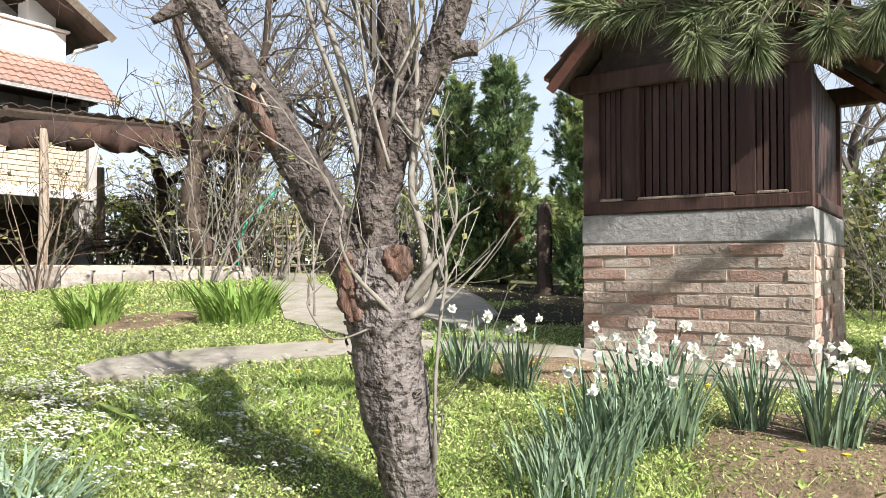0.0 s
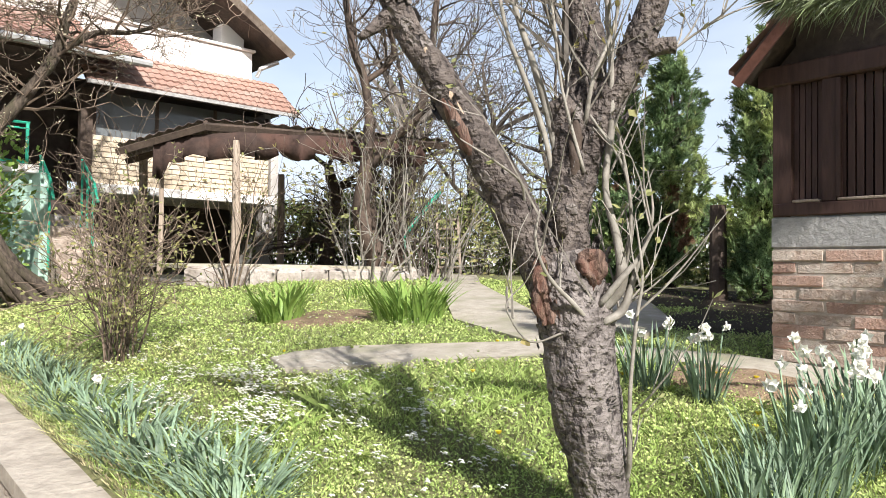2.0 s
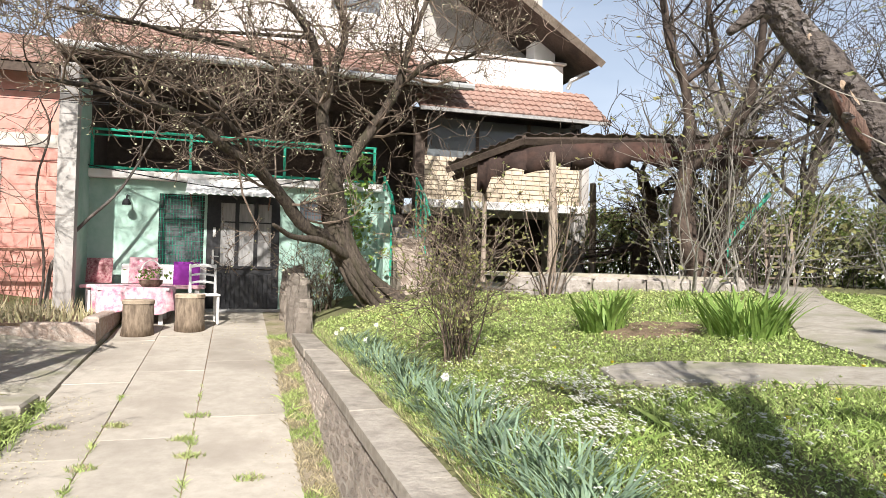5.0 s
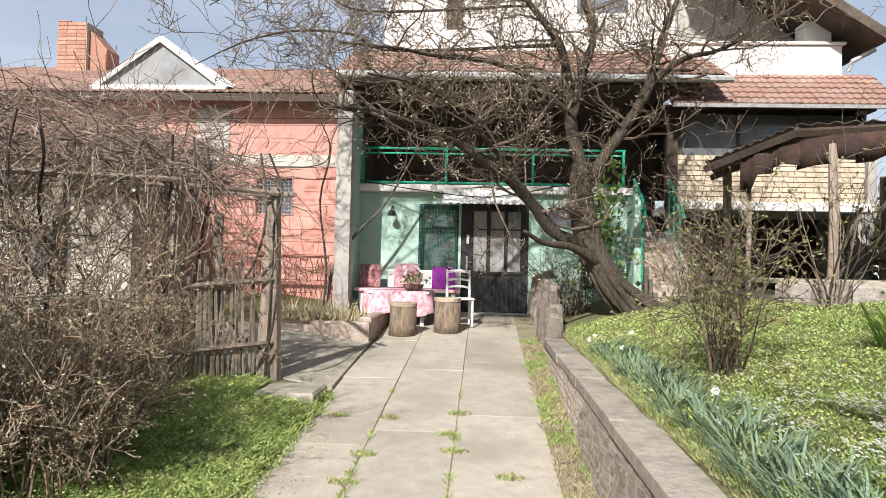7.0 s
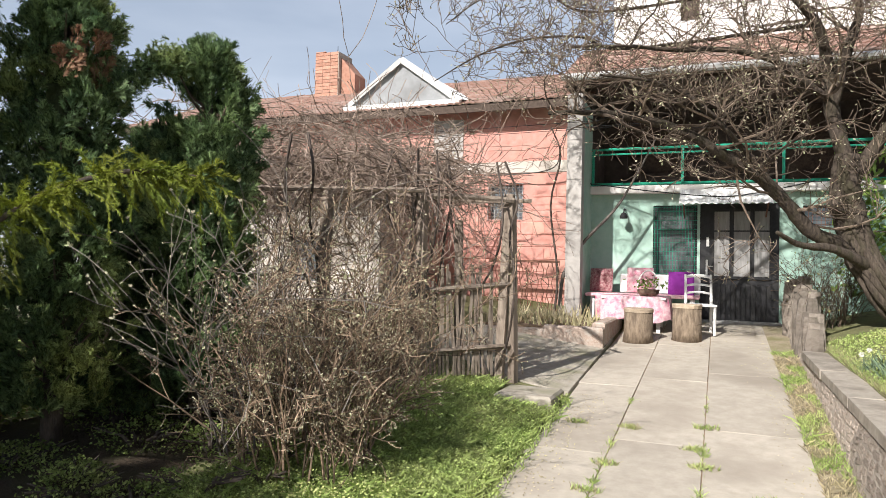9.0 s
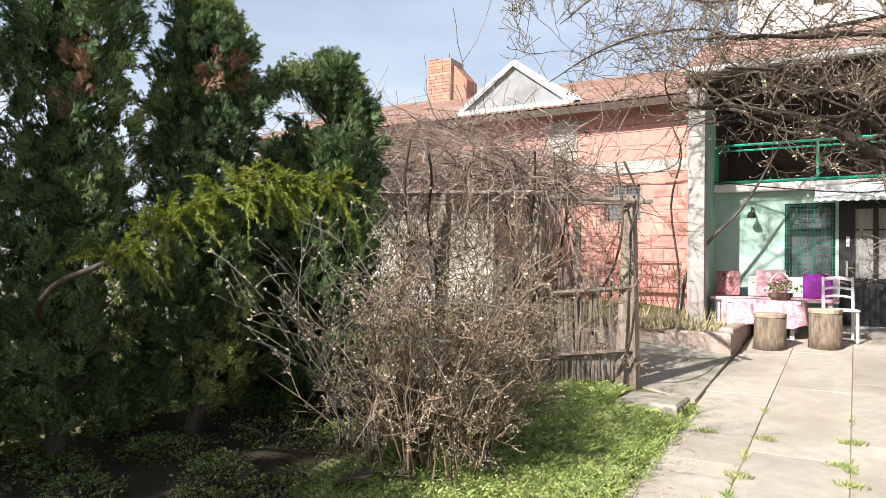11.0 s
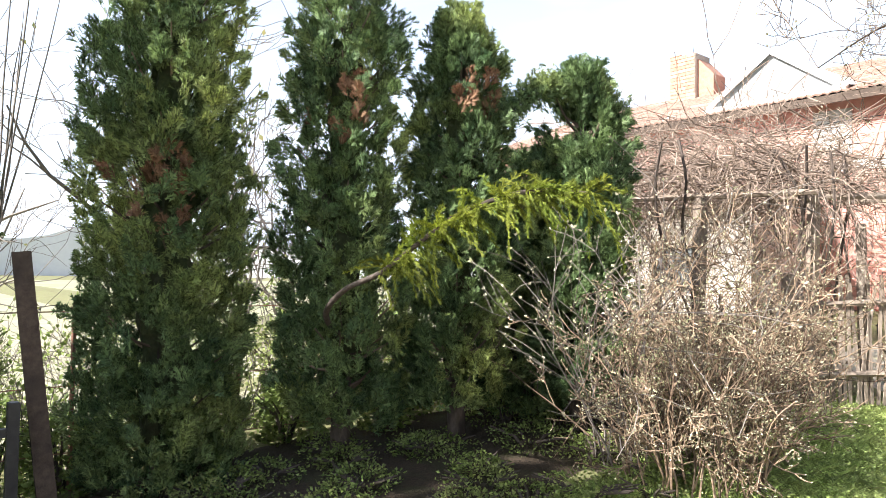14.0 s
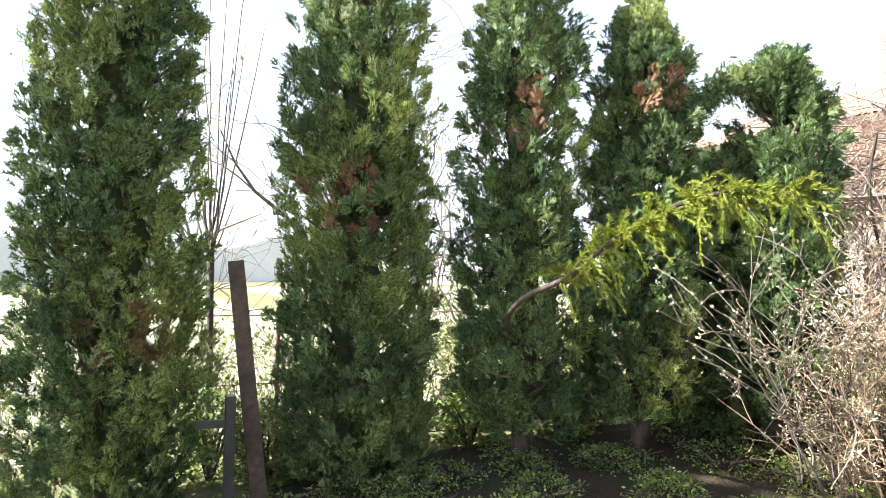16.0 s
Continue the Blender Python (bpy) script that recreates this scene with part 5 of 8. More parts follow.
        r = 0.091 - 0.024 * clamp((1.3 - z) / 0.25, 0, 1)
        c = Vector((1.374 - (z - 1.35) * 0.13, 1.163 + (z - 1.35) * 0.13, z)) + Vector((math.cos(a), math.sin(a), 0)) * (r + 0.001)
        tan, w = Vector((-math.sin(a), math.cos(a), 0)), rng.uniform(0.006, 0.018)
        out = Vector((math.cos(a), math.sin(a), 0))
        hh = rng.uniform(0.006, 0.018)
        mb = MB().face(c - tan * w, c + tan * w, c + tan * w * 0.8 + out * 0.005 + Vector((0, 0, hh)), c + out * 0.007 + Vector((0, 0, hh * 1.3)), c - tan * w * 0.8 + out * 0.005 + Vector((0, 0, hh)))
        part("bark_scale", mb, M_BARK, t)
    shoots = [
        [(1.384, 1.14, 1.52, 0.024), (1.405, 1.07, 1.603, 0.03), (1.40, 1.07, 1.706, 0.021), (1.385, 1.10, 1.854, 0.016), (1.394, 1.09, 2.003, 0.018), (1.39, 1.09, 2.166, 0.013), (1.383, 1.10, 2.346, 0.012), (1.37, 1.12, 2.6, 0.008)],
        [(1.365, 1.09, 1.515, 0.018), (1.407, 1.06, 1.55, 0.021), (1.439, 1.045, 1.647, 0.012), (1.473, 1.02, 1.78, 0.007), (1.465, 1.03, 1.899, 0.004)],
        [(1.326, 1.218, 1.867, 0.015), (1.285, 1.22, 1.999, 0.013), (1.244, 1.262, 2.159, 0.012), (1.212, 1.29, 2.274, 0.010), (1.18, 1.32, 2.5, 0.008)],
        [(1.325, 1.2, 1.912, 0.018), (1.29, 1.22, 2.073, 0.018), (1.264, 1.25, 2.204, 0.016), (1.233, 1.28, 2.335, 0.013), (1.21, 1.31, 2.55, 0.009)],
        [(1.44, 1.07, 1.12, 0.016), (1.41, 1.04, 1.195, 0.013), (1.408, 1.039, 1.347, 0.009), (1.416, 1.028, 1.519, 0.009), (1.424, 1.017, 1.633, 0.007), (1.414, 1.031, 1.777, 0.004)],
        [(1.33, 1.10, 1.515, 0.01), (1.271, 1.11, 1.564, 0.011), (1.21, 1.14, 1.633, 0.008), (1.177, 1.15, 1.714, 0.007), (1.186, 1.145, 1.79, 0.004)],
        [(1.29, 1.15, 1.491, 0.006), (1.135, 1.128, 1.479, 0.004), (1.06, 1.131, 1.554, 0.004), (1.068, 1.123, 1.591, 0.003)],
        [(1.416, 1.08, 1.60, 0.012), (1.407, 1.04, 1.719, 0.009), (1.399, 1.052, 1.892, 0.007), (1.345, 1.12, 2.036, 0.006)],
        [(1.336, 1.13, 1.891, 0.009), (1.275, 1.154, 2.098, 0.007), (1.241, 1.162, 2.303, 0.007), (1.205, 1.2, 2.52, 0.005)],
        [(1.352, 1.09, 1.56, 0.015), (1.375, 1.05, 1.62, 0.016), (1.43, 1.03, 1.68, 0.01), (1.46, 1.0, 1.76, 0.006), (1.51, 0.97, 1.80, 0.004)],
        [(1.42, 1.09, 1.62, 0.012), (1.44, 1.06, 1.75, 0.009), (1.43, 1.07, 1.90, 0.008), (1.39, 1.09, 2.1, 0.007), (1.37, 1.06, 2.3, 0.005), (1.34, 1.05, 2.5, 0.004)],
        [(1.25, 1.25, 1.80, 0.008), (1.20, 1.22, 1.86, 0.006), (1.10, 1.21, 1.90, 0.005), (1.02, 1.25, 1.95, 0.003)],
        [(1.36, 1.15, 2.0, 0.012), (1.33, 1.10, 2.12, 0.010), (1.37, 1.07, 2.25, 0.008), (1.42, 1.06, 2.45, 0.006)],
        [(1.50, 0.99, 2.2, 0.006), (1.54, 0.93, 2.25, 0.005), (1.58, 0.86, 2.29, 0.004), (1.63, 0.79, 2.31, 0.002)],
    ]
    tips = []
    for s in shoots:
        limb("shoot", [(q[0], q[1], q[2], q[3] * 0.55) for q in s], M_SHOOT, t, 8, 5, 0.08, "pale smooth sucker")
        for k in range(1, len(s)):
            p = Vector(s[k][:3])
            d = (p - Vector(s[k - 1][:3])).normalized()
            if s[k][3] < 0.012:
                tips.append((p, d))
    tw = MB()
    for i in range(46):
        s = rng.choice(shoots)
        k = rng.randrange(1, len(s))
        p = Vector(s[k - 1][:3]).lerp(Vector(s[k][:3]), rng.random())
        d = Vector((rng.gauss(0, 0.5), rng.gauss(0, 0.5), rng.uniform(0.2, 1.0)))
        grow(tw, tips, rng, p, d, rng.uniform(0.12, 0.38), 0.0035, 1, 0.2, 0.3, (1, 3), (0.4, 0.7), 0.0012)
    stuff(part("twig_mass", tw, M_SHOOT, t))
    crown = MB()
    for base, d in (((0.9, 1.57, 2.55), (-0.5, 0.3, 1)), ((1.0, 1.496, 2.344), (-0.2, -0.3, 1)), ((1.493, 1.331, 2.6), (0.1, 0.4, 1)), ((1.514, 0.973, 2.6), (0.3, -0.4, 1)), ((1.37, 1.12, 2.55), (0, 0, 1)), ((1.2, 1.31, 2.5), (-0.1, 0.1, 1)), ((1.47, 1.25, 2.2), (0.1, 0.6, 1)), ((1.45, 1.24, 2.1), (-0.4, 0.5, 1))):
        for _ in range(2):
            grow(crown, tips, rng, base, Vector(d) + Vector((rng.gauss(0, 0.3), rng.gauss(0, 0.3), 0)), rng.uniform(0.5, 0.8), 0.012, 2, 0.2, 0.2, (3, 5))
    stuff(part("crown_twig_mass", crown, M_GREYTWIG, t))
    lf = MB()
    leaflets(lf, tips, rng, 0.026, 0.45, 2)
    stuff(part("bud_mass", lf, M_BUD, t, "opening yellow-green buds"))


cherry_tree()


# ---------------------------------------------------------------- orchard tree by the house
def gnarled_tree():
    rng = random.Random(19)
    t = thing("gnarled_tree", (5.9, 9.6, 1.5), "dark gnarled old tree behind the terrace", "tree")
    tips, mb = [], MB()
    limb("trunk", [(5.9, 9.6, 1.3, 0.17), (5.8, 9.5, 1.9, 0.13), (5.95, 9.4, 2.5, 0.11), (5.8, 9.5, 3.2, 0.08)], M_DARKWOOD, t, 10, 4, 0.25)
    for a in ((5.85, 9.5, 2.0), (5.9, 9.45, 2.4), (5.88, 9.45, 2.8), (5.8, 9.5, 3.2)):
        for _ in range(3):
            grow(mb, tips, rng, a, Vector((rng.gauss(0, 1), rng.gauss(0, 0.6), rng.uniform(-0.1, 0.9))), rng.uniform(0.8, 1.3), 0.045, 3, 0.4, 0.05, (2, 3), (0.5, 0.75), 0.006)
    stuff(part("branch_mass", mb, M_DARKWOOD, t))


gnarled_tree()


def orchard_tree():
    rng = random.Random(14)
    t = thing("orchard_tree", (1.7, 9.2, 1.1), "wide old orchard tree, bare, with thick crooked limbs and dense twigs", "tree")
    limbs = [
        [(1.85, 9.0, 1.0, 0.26), (1.66, 9.1, 1.2, 0.2), (1.37, 9.05, 1.52, 0.18), (1.143, 9.058, 1.882, 0.175), (1.032, 9.075, 2.242, 0.17), (0.975, 9.083, 2.678, 0.16), (0.983, 9.082, 3.043, 0.14)],
        [(1.1, 9.06, 1.95, 0.15), (0.623, 8.924, 2.153, 0.12), (0.355, 8.747, 2.454, 0.11), (0.027, 8.564, 2.776, 0.10), (-0.321, 8.369, 2.982, 0.092), (-0.72, 8.156, 3.207, 0.08), (-1.161, 7.918, 3.336, 0.068), (-1.633, 7.646, 3.378, 0.05), (-2.064, 7.348, 3.335, 0.032)],
        [(0.983, 9.082, 2.95, 0.14), (0.832, 9.102, 3.557, 0.12), (0.787, 9.107, 4.073, 0.10), (0.649, 8.921, 4.528, 0.08), (0.27, 8.752, 4.971, 0.06), (-0.166, 8.569, 5.391, 0.035)],
        [(0.83, 9.102, 3.55, 0.1), (0.996, 9.08, 4.288, 0.085), (1.095, 9.065, 4.725, 0.07), (0.943, 9.087, 5.323, 0.055), (1.144, 9.058, 5.976, 0.03)],
        [(1.0, 9.075, 2.7, 0.13), (1.295, 9.032, 3.185, 0.11), (1.529, 8.988, 3.541, 0.10), (1.791, 8.93, 4.034, 0.09), (1.884, 8.908, 4.458, 0.07), (2.041, 8.868, 4.947, 0.055), (2.29, 8.798, 5.56, 0.03)],
        [(1.791, 8.93, 4.034, 0.06), (2.178, 8.83, 4.329, 0.05), (2.552, 8.716, 4.401, 0.04), (2.908, 8.59, 4.569, 0.025)],
        [(0.83, 9.1, 3.65, 0.075), (0.295, 8.851, 4.072, 0.06), (-0.21, 8.569, 4.199, 0.05), (-0.808, 8.151, 4.136, 0.038), (-1.282, 7.701, 4.088, 0.028), (-1.809, 7.203, 3.984, 0.018)],
        [(0.462, 8.8, 2.315, 0.06), (0.021, 8.464, 2.866, 0.05), (-0.526, 8.065, 3.454, 0.042), (-1.024, 7.732, 3.688, 0.03), (-1.531, 7.359, 3.705, 0.018)],
        [(1.067, 9.07, 2.243, 0.12), (0.888, 8.95, 2.40, 0.11), (0.80, 8.88, 2.48, 0.09)],
        [(0.649, 8.921, 4.528, 0.037), (-1.41, 8.65, 4.36, 0.028), (-1.92, 8.31, 4.45, 0.024), (-2.51, 7.98, 4.37, 0.019), (-3.03, 7.76, 4.16, 0.014), (-3.48, 7.54, 3.84, 0.009)],
        [(0.27, 8.752, 4.971, 0.028), (-1.77, 8.61, 4.84, 0.024), (-2.36, 8.37, 5.03, 0.019), (-3.05, 8.13, 5.00, 0.014), (-3.54, 8.01, 4.68, 0.009)],
        [(1.25, 9.0, 1.75, 0.1), (0.8, 8.6, 1.95, 0.075), (0.45, 8.3, 1.98, 0.05), (0.2, 8.0, 2.1, 0.03)],
    ]
    base = [Vector((1.95, 8.95, 0.98)), Vector((1.66, 9.1, 1.2)), Vector((1.37, 9.05, 1.52)), Vector((1.143, 9.058, 1.882)), Vector((1.04, 9.07, 2.2))]
    for k in range(11):
        a = k * 0.571 + 0.2
        o = Vector((0.45 * math.cos(a), -abs(math.sin(a)) - 0.1, 0.6 * math.cos(a))).normalized()
        pts = []
        for i, b in enumerate(base):
            r = (0.30, 0.20, 0.165, 0.155, 0.14)[i]
            pts.append((*(b + o * r * rng.uniform(0.85, 1.05) + Vector((rng.gauss(0, 0.02), 0, rng.gauss(0, 0.02)))), (0.05, 0.042, 0.038, 0.032, 0.015)[i] * rng.uniform(0.7, 1.3)))
        limb("bark_ridge", pts, M_OLDBARK, t, 8, 5, 0.35)
    tips, tw = [], MB()
    for i, s in enumerate(limbs):
        limb("trunk" if i == 0 else "limb", [(*q[:3], q[3] * (0.95 if i == 0 else 0.66)) for q in s], M_OLDBARK, t, 16 if i < 2 else 10, 6, 0.26)
        if i in (0, 8):
            continue
        for k in range(1, len(s)):
            for _ in range(3 if s[k][3] > 0.06 else 4):
                if s[k][3] > 0.105 or s[k][2] < 2.7:
                    continue
                p = Vector(s[k - 1][:3]).lerp(Vector(s[k][:3]), rng.random())
                d = Vector((rng.gauss(-0.1, 0.8), rng.gauss(-0.15, 0.6), rng.gauss(0.45, 0.5)))
                grow(tw, tips, rng, p, d, rng.uniform(0.55, 1.15), min(0.02, s[k][3] * 0.4), 3, 0.36, 0.12, (3, 4), (0.45, 0.72), 0.0036)
    stuff(part("twig_mass", tw, M_TWIG, t, "dense bare brown twigs"))
    lf = MB()
    leaflets(lf, tips, rng, 0.034, 0.5, 1)
    stuff(part("bud_mass", lf, M_PALEBUD, t, "pale swelling buds"))
    # creeper at the foot of the trunk
    iv = MB()
    leaflets(iv, [(Vector((1.45 + rng.gauss(0, 0.16), 10.3 + rng.gauss(0, 0.2), rng.uniform(1.4, 3.3))), Vector((0, -1, 0.2))) for _ in range(420)], rng, 0.10, 1, 2)
    single("climbing_ivy", iv, M_IRIS, "green ivy climbing beside the entrance steps", "ivy", kind="stuff")


orchard_tree()


# ---------------------------------------------------------------- bare trees in the background
def bare_tree(x, y, h, seed, material, label, lean=(0, 0), leafy=0.25, trunk=0.11, depth=4, leafsize=0.07, kids=(2, 3), fine=0.004, thick=0.55):
    rng = random.Random(seed)
    z = zg(x, y)
    t = thing("bare_tree", (x, y, z), label, "tree", "bare trees behind the garden")
    tips, mb = [], MB()
    pts = [(x, y, z - 0.1, trunk * 1.2)]
    for i in range(1, 5):
        pts.append((x + lean[0] * i / 4 + rng.gauss(0, 0.1), y + lean[1] * i / 4 + rng.gauss(0, 0.1), z + h * 0.5 * i / 4, trunk * (1 - 0.13 * i)))
    limb("trunk", pts, M_BARK2, t, 10, 4, 0.12)
    for i in range(1, 5):
        for _ in range(3 if i < 4 else 5):
            d = Vector((rng.gauss(0, 0.8), rng.gauss(0, 0.8), rng.uniform(0.4, 1.3)))
            if i == 1 and rng.random() < 0.6:
                continue
            grow(mb, tips, rng, pts[i][:3], d, h * rng.uniform(0.28, 0.45), trunk * thick, depth, 0.36, 0.12, kids, (0.5, 0.78), fine)
    stuff(part("branch_mass", mb, material, t))
    lf = MB()
    leaflets(lf, tips, rng, leafsize, leafy, 1)
    if lf.f:
        stuff(part("young_leaves", lf, M_BUD, t))


for args in ((8.2, 9.0, 5.0, 51), (7.2, 9.6, 5.2, 43), (9.6, 8.0, 5.5, 44), (12.0, 1.2, 6.0, 46), (6.3, 8.9, 4.6, 48)):
    bare_tree(*args, M_DARKTWIG if args[3] in (51, 43, 44, 42) else M_GREYTWIG, "bare grey tree in early spring behind the pergola", (0.4, -0.3), 0.14, 0.1, 4, 0.05)
for args in ((-8.4, 1.9, 5.0, 62), (-11.5, 0.6, 5.2, 65)):
    bare_tree(*args, M_GREYTWIG, "slender bare tree beyond the thuja row", (0.2, 0.3), 0.12, 0.06, 3)


for args in ((-6.4, 2.4, 3.0, 67), (-7.6, 3.4, 3.4, 69)):
    bare_tree(*args, M_GREYTWIG, "twiggy thicket tree beyond the thuja row", (0.1, 0.2), 0.2, 0.03, 3, 0.05)


# ---------------------------------------------------------------- thujas
def frond(mb, rng, p, d, side, s):
    """A flat feathery spray: an axis with short side twigs."""
    droop = Vector((0, 0, -0.18 * s * rng.random()))
    ax = p + d * s + droop
    w = side * s * 0.11
    mb.face(p - w, p + w, ax)
    for f, ln in ((0.22, 0.55), (0.55, 0.45)):
        b = p + d * s * f + droop * f * f
        for sg in (-1, 1):
            tip = b + (d * 0.75 + side * sg * rng.uniform(0.5, 0.9)).normalized() * s * ln * rng.uniform(0.8, 1.2) + droop * 0.3
            w2 = d * s * 0.12
            mb.face(b - w2, b + w2, tip)


def plume(mb, rng, p, d, side, length, n, s):
    """A fan-shaped branchlet of many small sprays, widest in its middle."""
    nrm = d.cross(side).normalized()
    for _ in range(n):
        f = rng.random() ** 0.8
        lat = rng.uniform(-1, 1)
        q = p + d * length * f + side * lat * length * 0.42 * (1.05 - f) + nrm * rng.gauss(0, 0.016)
        e = (d + side * lat * 0.8 + nrm * rng.gauss(0, 0.3) + Vector((0, 0, rng.gauss(0.05, 0.2)))).normalized()
        w = e.cross(nrm + Vector((rng.gauss(0, 0.4), rng.gauss(0, 0.4), rng.gauss(0, 0.4)))).normalized()
        frond(mb, rng, q, e, w, s * rng.uniform(0.7, 1.35))


def spray_scatter(rng, n, x, y, z0, z1, prof, size, keep, per=36):
    """Upright plumes of scale leaves set around a tapering core."""
    mb = MB()
    for _ in range(n // per):
        u = rng.random()
        z = lerp(z0, z1, u) - 0.06
        a = rng.uniform(0, 2 * math.pi)
        lump = 1 + 0.26 * noise.noise(Vector((math.cos(a) * 1.9 + x, math.sin(a) * 1.9 + y, z * 2.3)))
        rr = prof(u) * lump * (0.28 + 0.74 * rng.random() ** 0.75)
        p = Vector((x + math.cos(a) * rr, y + math.sin(a) * rr, z))
        if not keep(p, a, u):
            continue
        out = Vector((math.cos(a), math.sin(a), 0))
        d = (out * rng.uniform(0.1, 0.5) + Vector((rng.gauss(0, 0.22), rng.gauss(0, 0.22), rng.uniform(0.3, 1.0)))).normalized()
        side = d.cross(out.lerp(Vector((rng.gauss(0, 1), rng.gauss(0, 1), rng.gauss(0, 0.4))), 0.45)).normalized()
        plume(mb, rng, p, d, side, size * rng.uniform(1.6, 3.2), per, size * 0.95)
    return mb


def thuja(x, y, h, r, seed, n=4200, size=0.12, dry=None, group="thuja row", low=0.05):
    rng = random.Random(seed)
    z = zg(x, y)
    t = thing("thuja", (x, y, z), "tall columnar thuja with dense dark green sprays" if not dry else "tall columnar thuja with a browned patch", "conifer", group)
    limb("trunk", [(x, y, z - 0.1, 0.07), (x + 0.02, y, z + h * 0.4, 0.05), (x, y + 0.03, z + h * 0.9, 0.015)], M_BARK2, t, 8, 4, 0.1)
    prof = lambda u: 0.8 * r * min(1.0, 0.8 + 1.5 * u) * (1.09 - 0.10 * u - 0.19 * u * u) * min(1.0, (1.02 - u) * 4.5) ** 0.6
    hole = lambda p: noise.noise(Vector((p.x * 2.3, p.y * 2.3, p.z * 1.7 + seed))) > -0.56
    spot = lambda p: dry and (Vector((p.x - x, p.y - y)).normalized().dot(Vector(dry[:2])) > 0.8 and abs(p.z - z - dry[2]) < dry[3] * (0.75 + 0.6 * noise.noise(p * 4)))
    stuff(part("crown", spray_scatter(rng, n, x, y, z + low, z + h, prof, size, lambda p, a, u: hole(p) and not (spot(p) and rng.random() < 0.6)), M_THUJA, t, "dark green flattened leaf sprays, sunlit patches in their colour"))
    if dry:
        stuff(part("dry_sprays", spray_scatter(rng, n // 2, x, y, z + low, z + h, lambda u: prof(u) * 0.9, size * 0.9, lambda p, a, u: spot(p)), M_THUJADRY, t, "browned dry leaf sprays"))
    # dark hull that paints the shade among twigs and old leaves inside the crown
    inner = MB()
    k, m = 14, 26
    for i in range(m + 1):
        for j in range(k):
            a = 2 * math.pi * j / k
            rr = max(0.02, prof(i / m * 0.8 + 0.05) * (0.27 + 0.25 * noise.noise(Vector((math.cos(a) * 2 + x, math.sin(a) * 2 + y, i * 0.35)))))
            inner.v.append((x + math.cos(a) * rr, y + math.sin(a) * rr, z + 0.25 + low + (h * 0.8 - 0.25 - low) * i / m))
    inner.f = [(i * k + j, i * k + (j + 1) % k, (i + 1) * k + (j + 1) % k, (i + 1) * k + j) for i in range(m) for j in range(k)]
    part("inner_growth", inner, M_THUJASHADE, t, "dark hull standing for the shade inside the crown")
    core = MB()
    for _ in range(60):
        u = rng.random() * 0.85
        a = rng.uniform(0, 2 * math.pi)
        p = Vector((x, y, lerp(z + 0.3, z + h, u)))
        q = p + Vector((math.cos(a), math.sin(a), rng.uniform(0.3, 1.0))) * prof(u) * 0.8
        core.tube([p, p.lerp(q, 0.5) + Vector((0, 0, -0.03)), q], [0.012, 0.008, 0.004], 4, False)
    stuff(part("branch_mass", core, M_TWIG, t))
    return t


# The two at negative y stand out of view, added to cast shade.
for args in ((-5.0, 0.0, 3.7, 0.58, 71, (0.95, 0.3, 1.0, 0.22)), (-4.72, 1.40, 3.62, 0.56, 72, (0.85, -0.52, 1.65, 0.3)), (-4.36, 2.40, 3.42, 0.48, 73, (0.8, -0.6, 2.2, 0.34)), (-4.06, 3.13, 2.95, 0.43, 74, (0.9, -0.3, 2.3, 0.22)), (-3.62, 3.88, 2.56, 0.42, 75, None), (-4.95, -1.5, 4.4, 0.58, 76, None), (-4.4, -2.3, 5.0, 0.75, 77, None), (-4.2, 4.0, 2.0, 0.5, 78, None)):
    thuja(*args[:5], (58000 if args[1] < 2 else 38000) if args[1] > -1 else 8000, 0.052 if args[1] > -1 else 0.11, args[5], low=0.28 if 2 < args[1] < 3.9 else 0.05)
for args in ((7.9, 5.45, 2.75, 0.36, 81), (7.75, 4.6, 2.85, 0.40, 82), (6.9, 3.05, 2.6, 0.40, 83), (7.3, 5.0, 1.1, 0.4, 85), (7.5, 2.2, 2.4, 0.42, 87)):
    thuja(*args, 11000, 0.085, (-0.7, -0.6, 0.9, 0.5) if args[4] < 83 else None, "thujas behind the hut")


